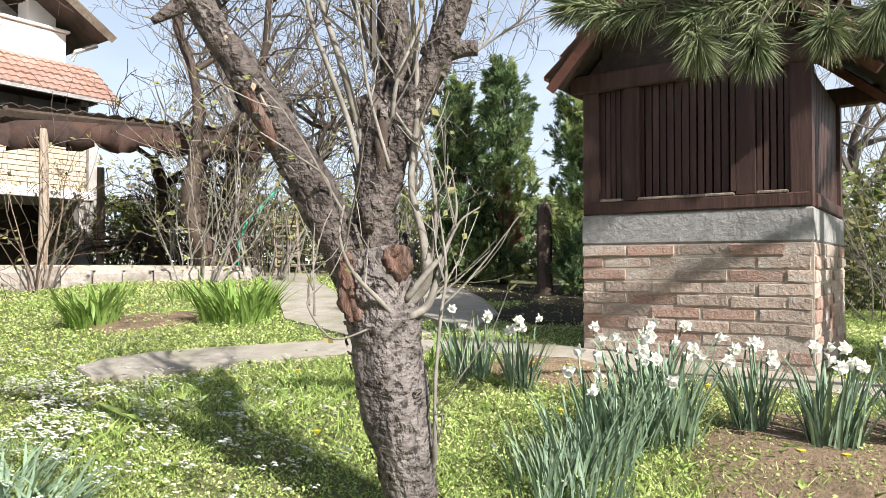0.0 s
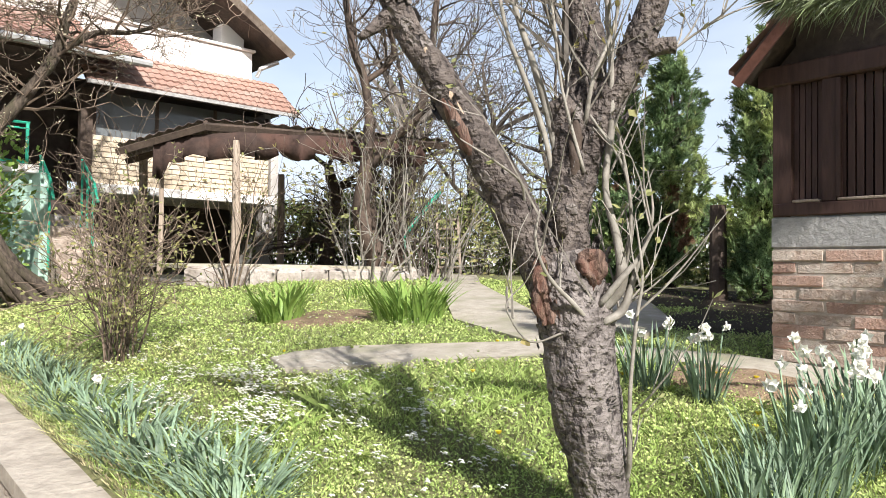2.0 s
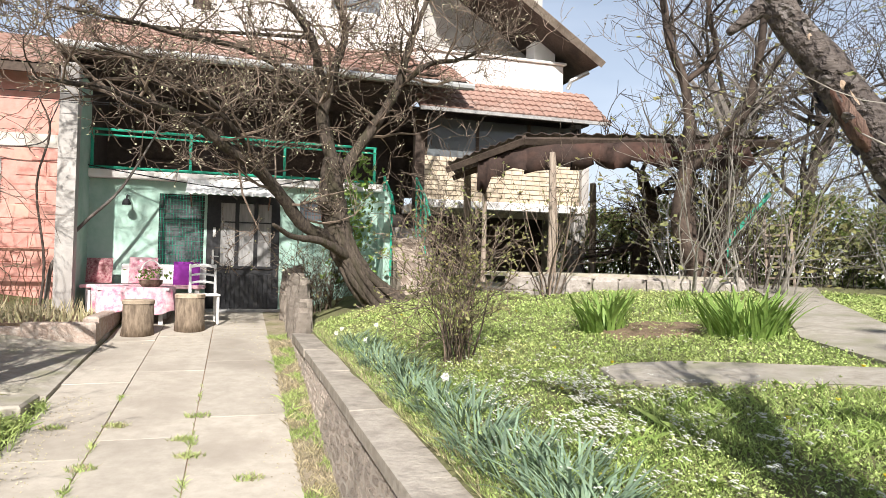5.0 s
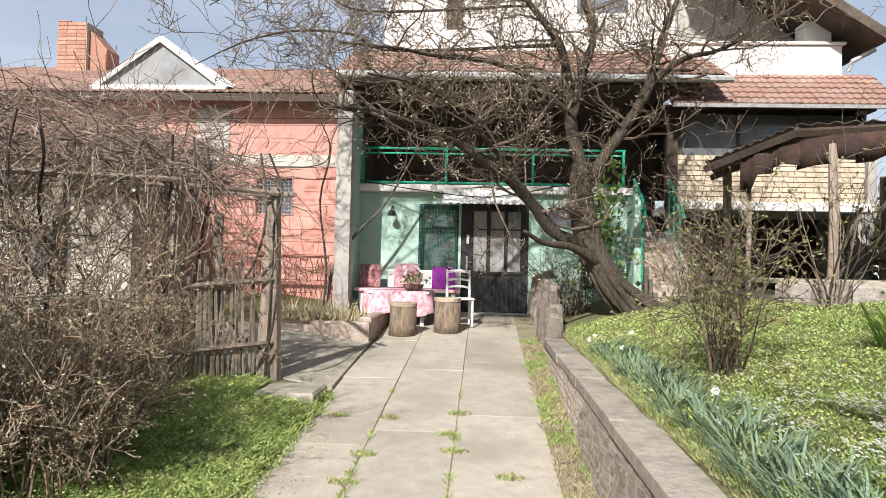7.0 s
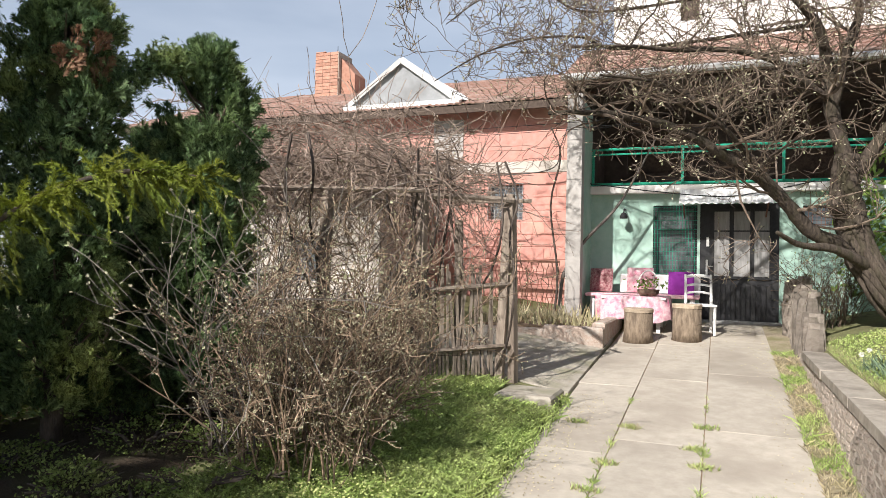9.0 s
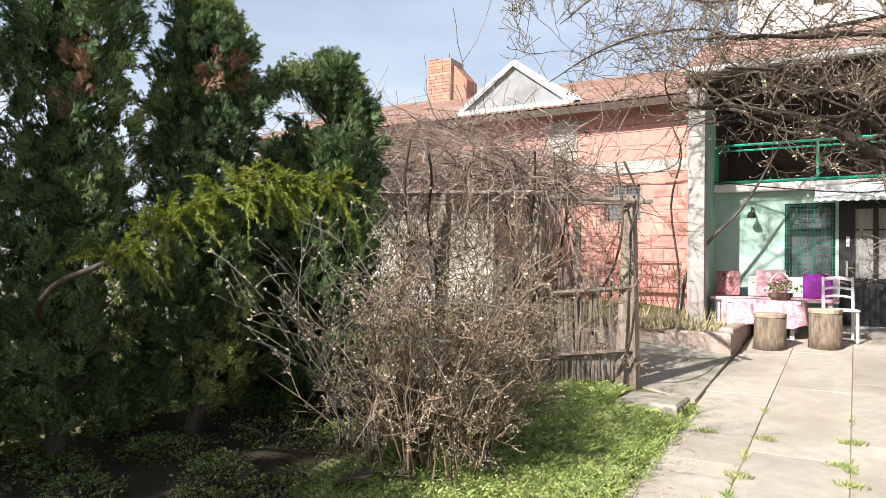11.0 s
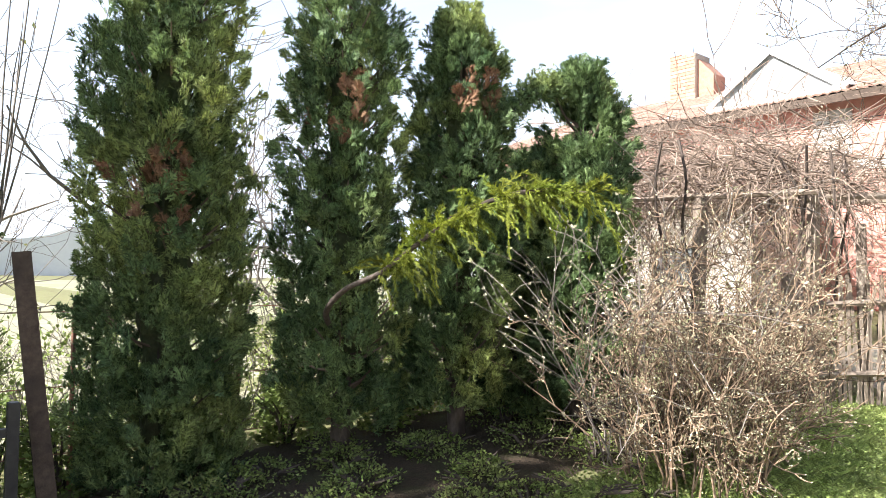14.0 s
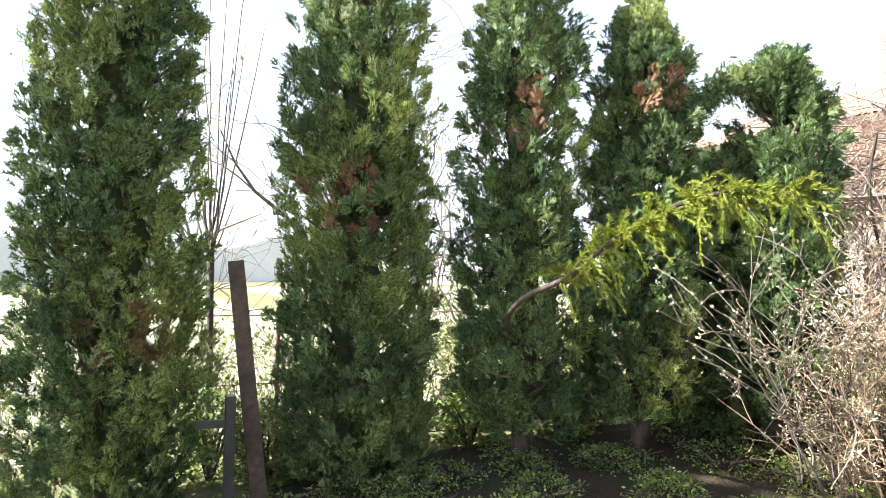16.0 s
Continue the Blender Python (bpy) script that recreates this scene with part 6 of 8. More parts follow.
def leaning_bough():
    """A light green bough that hangs forward out of the thuja row, and one bent top."""
    rng = random.Random(91)
    t = thing("thuja_bough", (-3.3, 3.2, 0.5), "yellow-green thuja bough leaning out of the row", "conifer bough")
    path = [(-4.35, 2.42, 1.2, 0.02), (-4.05, 2.1, 1.4, 0.018), (-3.7, 2.0, 1.56, 0.015), (-3.47, 2.08, 1.66, 0.014), (-3.29, 2.17, 1.80, 0.013), (-3.06, 2.29, 1.97, 0.012), (-2.76, 2.44, 2.06, 0.012), (-2.48, 2.55, 2.04, 0.006)]
    limb("stem", path, M_BARK2, t, 8, 5, 0.1)
    pts, _ = spline(path, 10)
    mb = MB()
    for k in range(135):
        # a side shoot that leaves the stem and droops, set with sprays that grow smaller to its tip
        i = rng.randrange(int(len(pts) * 0.42), len(pts))
        p = Vector(pts[i]) + Vector((rng.gauss(0, 0.012), rng.gauss(0, 0.012), rng.gauss(0, 0.012)))
        d = Vector((rng.gauss(0.45, 0.5), rng.gauss(0.25, 0.5), rng.gauss(0.05, 0.45))).normalized()
        ln = rng.uniform(0.07, 0.24) * (1.0 if k % 4 else 1.25)
        sag = rng.uniform(0.1, 0.7)
        for j in range(38):
            f = (j + rng.random()) / 38
            c = p + d * (ln * f) + Vector((0, 0, -sag * ln * f * f))
            e = (d + Vector((rng.gauss(0, 0.45), rng.gauss(0, 0.45), rng.gauss(-1.4 * sag * f, 0.4)))).normalized()
            frond(mb, rng, c, e, e.orthogonal().normalized() * 0.5, rng.uniform(0.026, 0.052) * (1.1 - 0.4 * f))
    part("sprays", mb, M_THUJALITE, t, "bright yellow-green leaf sprays")
    arch = [(-3.89, 3.23, 2.62), (-3.82, 3.38, 2.79), (-3.73, 3.54, 2.94), (-3.66, 3.69, 2.98), (-3.60, 3.82, 2.94)]
    ap, ar = spline([(*p, 0.02) for p in arch], 6)
    b = thing("bent_thuja_top", (-3.8, 3.45, 2.2), "thuja top bent over into an arch", "conifer bough")
    part("stem", MB().tube(ap, ar, 6), M_BARK2, b)
    mb = MB()
    for _ in range(3000):
        p = Vector(rng.choice(ap)) + Vector((rng.gauss(0, 0.05), rng.gauss(0, 0.05), rng.gauss(-0.01, 0.045)))
        d = Vector((rng.gauss(0, 0.6), rng.gauss(0, 0.6), rng.gauss(0.3, 0.5))).normalized()
        side = d.orthogonal().normalized()
        s = rng.uniform(0.03, 0.06)
        frond(mb, rng, p, d, side, s)
    part("sprays", mb, M_THUJA, b)


leaning_bough()


# ---------------------------------------------------------------- brown shrub, vines, gate
def shrub(x, y, h, spread, stems, seed, material, label, leafy, name="shrub", leafsize=0.03, depth=2, kids=(2, 4), lean=0.6, shrink=(0.4, 0.7), thick=1.0, leaf=None):
    rng = random.Random(seed)
    z = zg(x, y)
    t = thing(name, (x, y, z), label, "shrub")
    mb, tips = MB(), []
    for _ in range(stems):
        a = rng.uniform(0, 2 * math.pi)
        rr = spread * 0.35 * math.sqrt(rng.random())
        p = Vector((x + rr * math.cos(a), y + rr * math.sin(a), z - 0.02))
        d = Vector((math.cos(a) * rng.uniform(0, lean), math.sin(a) * rng.uniform(0, lean), 1))
        grow(mb, tips, rng, p, d, h * rng.uniform(0.55, 1.0), rng.uniform(0.005, 0.009) * thick, depth, 0.3, 0.03, kids, shrink, 0.0023, 4, (0.35, 1.1))
    stuff(part("stem_tangle", mb, material, t))
    lf = MB()
    leaflets(lf, tips, rng, leafsize, leafy, 2)
    stuff(part("young_leaves", lf, leaf or M_BUD, t))


BRAMBLE = "tangled brown leafless shrub with first buds"
shrub(-2.68, 3.72, 1.02, 1.15, 80, 101, M_BRAMBLE, BRAMBLE, 0.95, leaf=M_PALEBUD, leafsize=0.013, depth=3, kids=(3, 4), lean=0.4, shrink=(0.3, 0.55))
shrub(-2.85, 4.35, 1.25, 1.2, 66, 105, M_BRAMBLE, BRAMBLE, 0.95, leaf=M_PALEBUD, leafsize=0.013, depth=3, kids=(3, 4), lean=0.42, shrink=(0.3, 0.55))
shrub(-3.05, 3.7, 1.5, 0.6, 14, 106, M_GREYTWIG, "tall thin shrub with small silvery opening leaves", 0.95, leaf=M_PALEBUD, leafsize=0.022, depth=2, kids=(3, 5), lean=0.35)
for k, (x, y, h) in enumerate(((-5.9, 0.9, 0.9), (-5.7, 2.2, 0.9), (-5.3, 3.2, 0.8), (-6.6, 0.0, 1.0), (-5.0, 4.2, 1.0), (-6.4, 4.6, 1.2), (-7.4, 1.6, 1.2), (-8.2, -0.8, 1.2))):
    shrub(x, y, h, 1.3, 26, 160 + k, M_GREYTWIG, "weedy green undergrowth beyond the thuja row", 0.9, leaf=M_HEDGE, leafsize=0.04, depth=2)


def pollard(x, y, top, seed):
    """A thin trunk cut at head height, with a fan of straight rods."""
    rng = random.Random(seed)
    t = thing("pollard_sapling", (x, y, zg(x, y)), "thin cut-back sapling with a fan of long bare rods", "sapling")
    limb("trunk", [(x + 0.03, y, zg(x, y) - 0.05, 0.03), (x - 0.02, y + 0.02, 0.9, 0.026), (x, y, top, 0.03)], M_BARK2, t, 8, 5, 0.2)
    for k in range(11):
        p = Vector((x + rng.gauss(0, 0.02), y + rng.gauss(0, 0.02), top - rng.uniform(0.0, 0.12)))
        out = Vector((rng.gauss(0, 0.18), -0.28 + 0.062 * k + rng.gauss(0, 0.03), 0))
        ln = rng.uniform(1.5, 2.6)
        pts = [tuple(p + out * (1.25 * f ** 0.75) * ln / 2.2 + Vector((rng.gauss(0, 0.012), rng.gauss(0, 0.012), ln * f))) for f in (0, 0.12, 0.3, 0.5, 0.75, 1.0)]
        part("rod", MB().tube(pts, [0.009, 0.008, 0.007, 0.006, 0.0045, 0.002], 5, False), M_GREYTWIG, t)


pollard(-6.19, 0.68, 1.90, 170)


def leafy_bush(x, y, h, r, n, seed, label, group="green bushes behind the terrace", size=0.05):
    """A rounded bush: a few stems under an uneven cloud of small leaves."""
    rng = random.Random(seed)
    z = zg(x, y)
    t = thing("green_bush", (x, y, z), label, "bush", group)
    mb = MB()
    for _ in range(9):
        a = rng.uniform(0, 6.28)
        mb.tube([(x, y, z - 0.05), (x + 0.3 * r * math.cos(a), y + 0.3 * r * math.sin(a), z + 0.5 * h), (x + 0.75 * r * math.cos(a), y + 0.75 * r * math.sin(a), z + h * rng.uniform(0.6, 0.95))], [0.014, 0.01, 0.004], 5, False)
    stuff(part("stem_tangle", mb, M_DARKTWIG, t))
    lf = MB()
    for _ in range(n):
        a, u = rng.uniform(0, 6.28), rng.random()
        k = 0.75 + 0.45 * noise.noise(Vector((math.cos(a) * 1.7 + x, math.sin(a) * 1.7 + y, u * 3.1)))
        rr = r * k * math.sqrt(max(0.03, 1 - (1.5 * u - 0.55) ** 2)) * rng.uniform(0.55, 1.05)
        p = Vector((x + rr * math.cos(a), y + rr * math.sin(a), z + h * u * (0.8 + 0.35 * k)))
        d = Vector((math.cos(a) + rng.gauss(0, 0.7), math.sin(a) + rng.gauss(0, 0.7), rng.gauss(0.3, 0.6))).normalized()
        sd = d.orthogonal().normalized()
        sd = Matrix.Rotation(rng.uniform(0, 6.28), 3, d) @ sd
        ln = size * rng.uniform(0.6, 1.4)
        lf.face(p, p + d * ln * 0.5 + sd * ln * 0.3, p + d * ln, p + d * ln * 0.5 - sd * ln * 0.3)
    stuff(part("leaf_mass", lf, M_HEDGE, t))


GREENBUSH = "low rounded green bush in young leaf"
for k, (x, y, h, r) in enumerate(((7.0, 10.6, 1.3, 0.9), (7.9, 9.9, 1.2, 0.9), (8.7, 9.0, 1.3, 0.9), (9.4, 7.9, 1.2, 0.9), (10.0, 6.7, 1.3, 0.9), (10.4, 5.5, 1.3, 0.8), (10.2, 4.2, 1.4, 0.9), (9.8, 2.9, 1.5, 0.9), (6.2, 11.4, 1.1, 0.8), (9.6, 1.4, 1.6, 0.9), (9.0, 0.2, 1.6, 0.9))):
    leafy_bush(x, y, h, r, 4200, 700 + k, GREENBUSH, size=0.075)
for k, (x, y, h, r) in enumerate(((-4.95, 3.42, 0.55, 0.28), (-5.45, 2.62, 0.42, 0.25), (-4.85, 4.42, 0.5, 0.3), (-5.4, 0.62, 0.55, 0.3), (-5.6, 2.7, 0.8, 0.5), (-5.5, 3.6, 0.8, 0.5), (-5.9, 1.6, 0.6, 0.4), (-5.15, 0.95, 0.42, 0.3), (-5.2, 1.75, 0.4, 0.3), (-5.0, 2.35, 0.4, 0.28), (-4.75, 3.0, 0.42, 0.28), (-4.6, 3.75, 0.42, 0.28), (-4.45, 4.5, 0.5, 0.3))):
    leafy_bush(x, y, h, r, 1500, 720 + k, "sunlit clump of yellow-green weeds behind the thujas", "weeds behind the thujas", 0.04)


rl = random.Random(61)
for k in range(30):
    u = rl.random()
    leafy_bush(lerp(-4.6, -2.9, rl.random()) + 0.25 * u, lerp(-0.2, 4.0, u), rl.uniform(0.10, 0.20), rl.uniform(0.22, 0.40), 800, 740 + k, "low dark weeds on the soil under the thujas", "weeds under the thujas", 0.02)


def dark_tree():
    rng = random.Random(23)
    t = thing("dark_trunk_tree", (4.75, 6.47, 1.4), "old dark bare tree leaning at the terrace corner", "tree")
    forks = [
        [(4.78, 6.46, 1.2, 0.16), (4.72, 6.49, 1.5, 0.125), (4.60, 6.57, 1.85, 0.12), (4.49, 6.65, 2.21, 0.115), (4.50, 6.62, 2.64, 0.085), (4.54, 6.57, 3.33, 0.065)],
        [(4.54, 6.57, 3.25, 0.06), (4.48, 6.61, 3.75, 0.05), (4.34, 6.69, 4.21, 0.045), (4.27, 6.74, 4.73, 0.038), (4.1, 6.9, 5.4, 0.02)],
        [(4.52, 6.60, 2.75, 0.06), (4.75, 6.45, 3.1, 0.052), (4.96, 6.25, 3.37, 0.048), (5.07, 6.15, 3.96, 0.042), (5.11, 6.09, 4.75, 0.034), (5.3, 6.1, 5.5, 0.016)],
        [(4.48, 6.61, 3.75, 0.035), (4.8, 6.5, 4.1, 0.03), (4.7, 6.5, 4.6, 0.024), (4.9, 6.4, 5.3, 0.014)],
    ]
    mb, tips = MB(), []
    for i, f in enumerate(forks):
        limb("trunk" if i == 0 else "limb", f, M_DARKWOOD, t, 12, 5, 0.25)
        if i:
            for k in range(1, len(f)):
                for _ in range(3):
                    p = Vector(f[k - 1][:3]).lerp(Vector(f[k][:3]), rng.random())
                    grow(mb, tips, rng, p, Vector((rng.gauss(0, 0.8), rng.gauss(0, 0.6), rng.uniform(0.1, 1.0))), rng.uniform(0.6, 1.2), 0.018, 3, 0.32, 0.12, (2, 3), (0.5, 0.75), 0.0035)
    stuff(part("branch_mass", mb, M_DARKTWIG, t))
    lf = MB()
    leaflets(lf, tips, rng, 0.04, 0.25, 1)
    stuff(part("young_leaves", lf, M_BUD, t))


dark_tree()
HEDGE = "loose green hedge shrub behind the terrace"
# The dark twig colour stands in for the shade within the thicket.
for k, (x, y) in enumerate(((6.6, 9.8), (7.4, 9.0), (8.1, 8.0), (8.8, 7.2), (5.9, 10.6), (9.6, 5.8), (8.6, 3.2), (8.2, 1.0), (7.6, -0.4))):
    shrub(x, y, 1.2, 1.4, 26, 140 + k, M_DARKTWIG, HEDGE, 0.9, leafsize=0.085, depth=2)
shrub(1.32, 4.75, 0.85, 0.3, 30, 102, M_TWIG, "young rose bush with small reddish leaves", 0.95, leafsize=0.028, lean=0.32, depth=3, kids=(2, 3))
shrub(4.75, 6.9, 2.0, 0.9, 12, 111, M_SHOOT, "tall leggy shrub with opening leaves by the terrace", 0.95, leafsize=0.06, thick=1.6, lean=0.35)
shrub(5.6, 7.0, 2.1, 0.9, 16, 112, M_DARKTWIG, "dense dark shrub with opening leaves by the terrace", 0.95, leafsize=0.06, thick=1.6, lean=0.35)
shrub(3.1, 7.1, 1.5, 0.5, 9, 103, M_TWIG, "brown stems of a climbing rose", 0.35, thick=1.5, lean=0.35)
shrub(4.35, 6.3, 1.9, 0.7, 9, 104, M_SHOOT, "tall leggy shrub with opening leaves by the terrace", 0.9, leafsize=0.06, thick=1.7, lean=0.35)
shrub(5.2, 6.2, 2.0, 1.1, 13, 107, M_SHOOT, "tall leggy shrub with opening leaves by the terrace", 0.9, leafsize=0.06, thick=1.7, lean=0.35)
shrub(7.3, 6.2, 1.9, 1.1, 20, 108, M_SHOOT, "tall leggy shrub with opening leaves by the path", 0.9, leafsize=0.06)
shrub(1.0, 10.3, 0.85, 0.7, 60, 113, M_TWIG, "dry brown stems of a leafless shrub by the wall end", 0.2, lean=0.35)
shrub(2.6, 9.2, 1.5, 1.0, 30, 109, M_TWIG, "brown leafless shrub before the porch", 0.2)
shrub(6.9, 0.2, 2.2, 1.0, 26, 110, M_GREYTWIG, "bare grey shrub behind the hut", 0.1)


def gate_and_vines():
    rng = random.Random(111)
    f = thing("picket_gate", (-2.6, 5.9, 0.6), "weathered grey picket fence and gate under grape vines", "fence")
    posts = [(-2.24, 6.3, 2.36), (-2.12, 6.36, 2.31), (-2.82, 5.7, 2.36), (-2.55, 6.05, 2.1), (-3.5, 5.2, 2.3), (-4.3, 4.9, 2.3), (-2.9, 5.62, 1.7)]
    for i, (x, y, h) in enumerate(posts):
        w = rng.uniform(0.03, 0.042)
        z = zg(x, y)
        m = Matrix.Translation((x, y, z)) @ Matrix.Rotation(rng.uniform(-0.04, 0.04), 4, "X") @ Matrix.Rotation(rng.uniform(-0.04, 0.04), 4, "Y") @ Matrix.Rotation(rng.uniform(-0.5, 0.5), 4, "Z")
        part("post", MB().box(-w, w, -w, w, -0.2, h - z, m, 0.008), M_GREYWOOD, f)
    rails = [((-2.15, 6.32, 1.52), (-2.85, 5.7, 1.45)), ((-2.15, 6.32, 0.95), (-2.85, 5.7, 0.9)), ((-2.85, 5.7, 1.35), (-4.4, 4.9, 1.3)), ((-2.85, 5.7, 0.85), (-4.4, 4.9, 0.8)),
             ((-2.0, 6.4, 2.3), (-3.4, 7.8, 2.45)), ((-2.7, 5.55, 2.32), (-4.5, 4.75, 2.3)), ((-2.13, 6.3, 2.3), (-3.0, 5.55, 2.28)), ((-4.3, 4.8, 2.3), (-4.7, 7.4, 2.5)), ((-3.4, 7.6, 2.5), (-4.8, 7.2, 2.5)), ((-3.2, 5.3, 2.34), (-3.9, 7.5, 2.48))]
    for a, b in rails:
        part("rail", MB().tube([a, Vector(a).lerp(Vector(b), 0.5) + Vector((0, 0, rng.gauss(0, 0.01))), b], [0.024, 0.026, 0.022], 6, True, 0.3), M_GREYWOOD, f)
    for k in range(32):
        if k < 20:
            a, b, t = Vector((-2.2, 6.28, 0)), Vector((-2.78, 5.74, 0)), (k + 0.5) / 20
            top = 1.62
        else:
            a, b, t = Vector((-2.9, 5.66, 0)), Vector((-4.35, 4.88, 0)), (k - 19.5) / 26
            top = 1.48
        p = a.lerp(b, t)
        z = zg(p.x, p.y)
        ang = math.atan2((b - a).y, (b - a).x)
        m = Matrix.Translation((p.x, p.y, z)) @ Matrix.Rotation(ang, 4, "Z") @ Matrix.Rotation(rng.gauss(0, 0.06), 4, "Y")
        part("picket", MB().box(-0.011, 0.011, -0.035, -0.02, 0.06, top - z + rng.uniform(-0.14, 0.08), m, 0.004), M_GREYWOOD, f)
    v = thing("grape_vine", (-3.4, 6.4, 0.6), "tangle of bare grape vines over the timber frame", "vine")
    stems = MB()
    for _ in range(9):
        x, y, _h = rng.choice(posts[:5])
        p = Vector((x + rng.gauss(0, 0.1), y + rng.gauss(0, 0.1), zg(x, y)))
        pts = [tuple(p) + (0.014,)]
        for i in range(6):
            p = p + Vector((rng.gauss(0, 0.09), rng.gauss(0, 0.09), 0.34))
            pts.append(tuple(p) + (0.011,))
        path, rad = spline(pts, 3)
        stems.tube(path, rad, 6, True, 0.1)
    part("old_stem", stems, M_BARK2, v)
    canes, tips = MB(), []
    for _ in range(680):
        u, w = rng.random(), rng.random()
        x, y = lerp(-2.75, -5.3, u) + rng.gauss(0, 0.15), lerp(5.2, 8.0, w) + rng.gauss(0, 0.2) - 0.4 * u
        q = Vector((x, y, 2.58 + 0.28 * u + rng.gauss(0.0, 0.17)))
        d = Vector((rng.gauss(0, 1), rng.gauss(0, 1), rng.gauss(-0.08, 0.28)))
        grow(canes, tips, rng, q, d, rng.uniform(0.35, 0.95), 0.0068, 1, 0.5, -0.1, (2, 4), (0.4, 0.8), 0.0027, 4)
    for _ in range(120):
        u = rng.random()
        q = Vector((lerp(-2.5, -4.4, u), lerp(5.95, 4.75, u) + rng.gauss(0, 0.12), 2.42 + rng.gauss(0, 0.1)))
        grow(canes, tips, rng, q, Vector((rng.gauss(0, 0.8), rng.gauss(0, 0.8), rng.gauss(-0.35, 0.5))), rng.uniform(0.35, 0.9), 0.0075, 1, 0.6, -0.15, (2, 4), (0.4, 0.8), 0.0027, 4)
    for _ in range(150):
        u = rng.random()
        q = Vector((lerp(-2.4, -4.6, u), lerp(6.2, 5.1, u) + rng.gauss(0, 0.15), rng.uniform(0.7, 2.5)))
        grow(canes, tips, rng, q, Vector((rng.gauss(0, 0.6), rng.gauss(0, 0.6), rng.gauss(-0.3, 0.7))), rng.uniform(0.4, 1.0), 0.0065, 1, 0.5, -0.1, (2, 3), (0.4, 0.8), 0.0027, 4)
    stuff(part("cane_tangle", canes, M_VINE, v))
    # vines carried on along the wing's eave to the orchard tree
    c2 = MB()
    for _ in range(340):
        u = rng.random()
        q = Vector((lerp(-7.2, -4.0, u), rng.uniform(7.8, 10.0), 3.1 + rng.gauss(0, 0.17)))
        grow(c2, tips, rng, q, Vector((rng.gauss(0, 1), rng.gauss(0, 0.5), rng.gauss(-0.05, 0.2))), rng.uniform(0.5, 1.2), 0.010, 1, 0.32, 0.0, (2, 4), (0.4, 0.8), 0.005, 4)
    t2 = thing("climbing_vine", (-4.0, 10.5, 0.9), "bare climbing vine along wires under the eave", "vine")
    stuff(part("cane_tangle", c2, M_VINE, t2))
    limb("old_stem", [(-2.55, 10.3, 0.9, 0.03), (-2.5, 10.35, 1.6, 0.028), (-2.2, 10.4, 2.1, 0.024), (-1.8, 10.5, 2.55, 0.02), (-1.55, 10.5, 2.95, 0.016), (-1.2, 10.4, 3.6, 0.01)], M_GREYTWIG, t2, 8, 4, 0.15)
    for x in (-7.0, -4.2, -2.62):
        limb("old_stem", [(x, 10.2, 0.8, 0.02), (x + 0.06, 10.2, 1.6, 0.017), (x - 0.05, 10.15, 2.6, 0.015), (x + 0.12, 10.0, 3.3, 0.013), (x + 0.02, 9.8, 3.7, 0.008)], M_BARK2, t2, 8, 4, 0.15)
    for y, z in ((8.6, 3.5), (9.4, 3.6), (10.0, 3.7)):
        part("wire", MB().tube([(-7.2, y, z), (-4.4, y, z - 0.04), (-1.2, y, z)], [0.004] * 3, 4), M_CABLE, t2)


gate_and_vines()


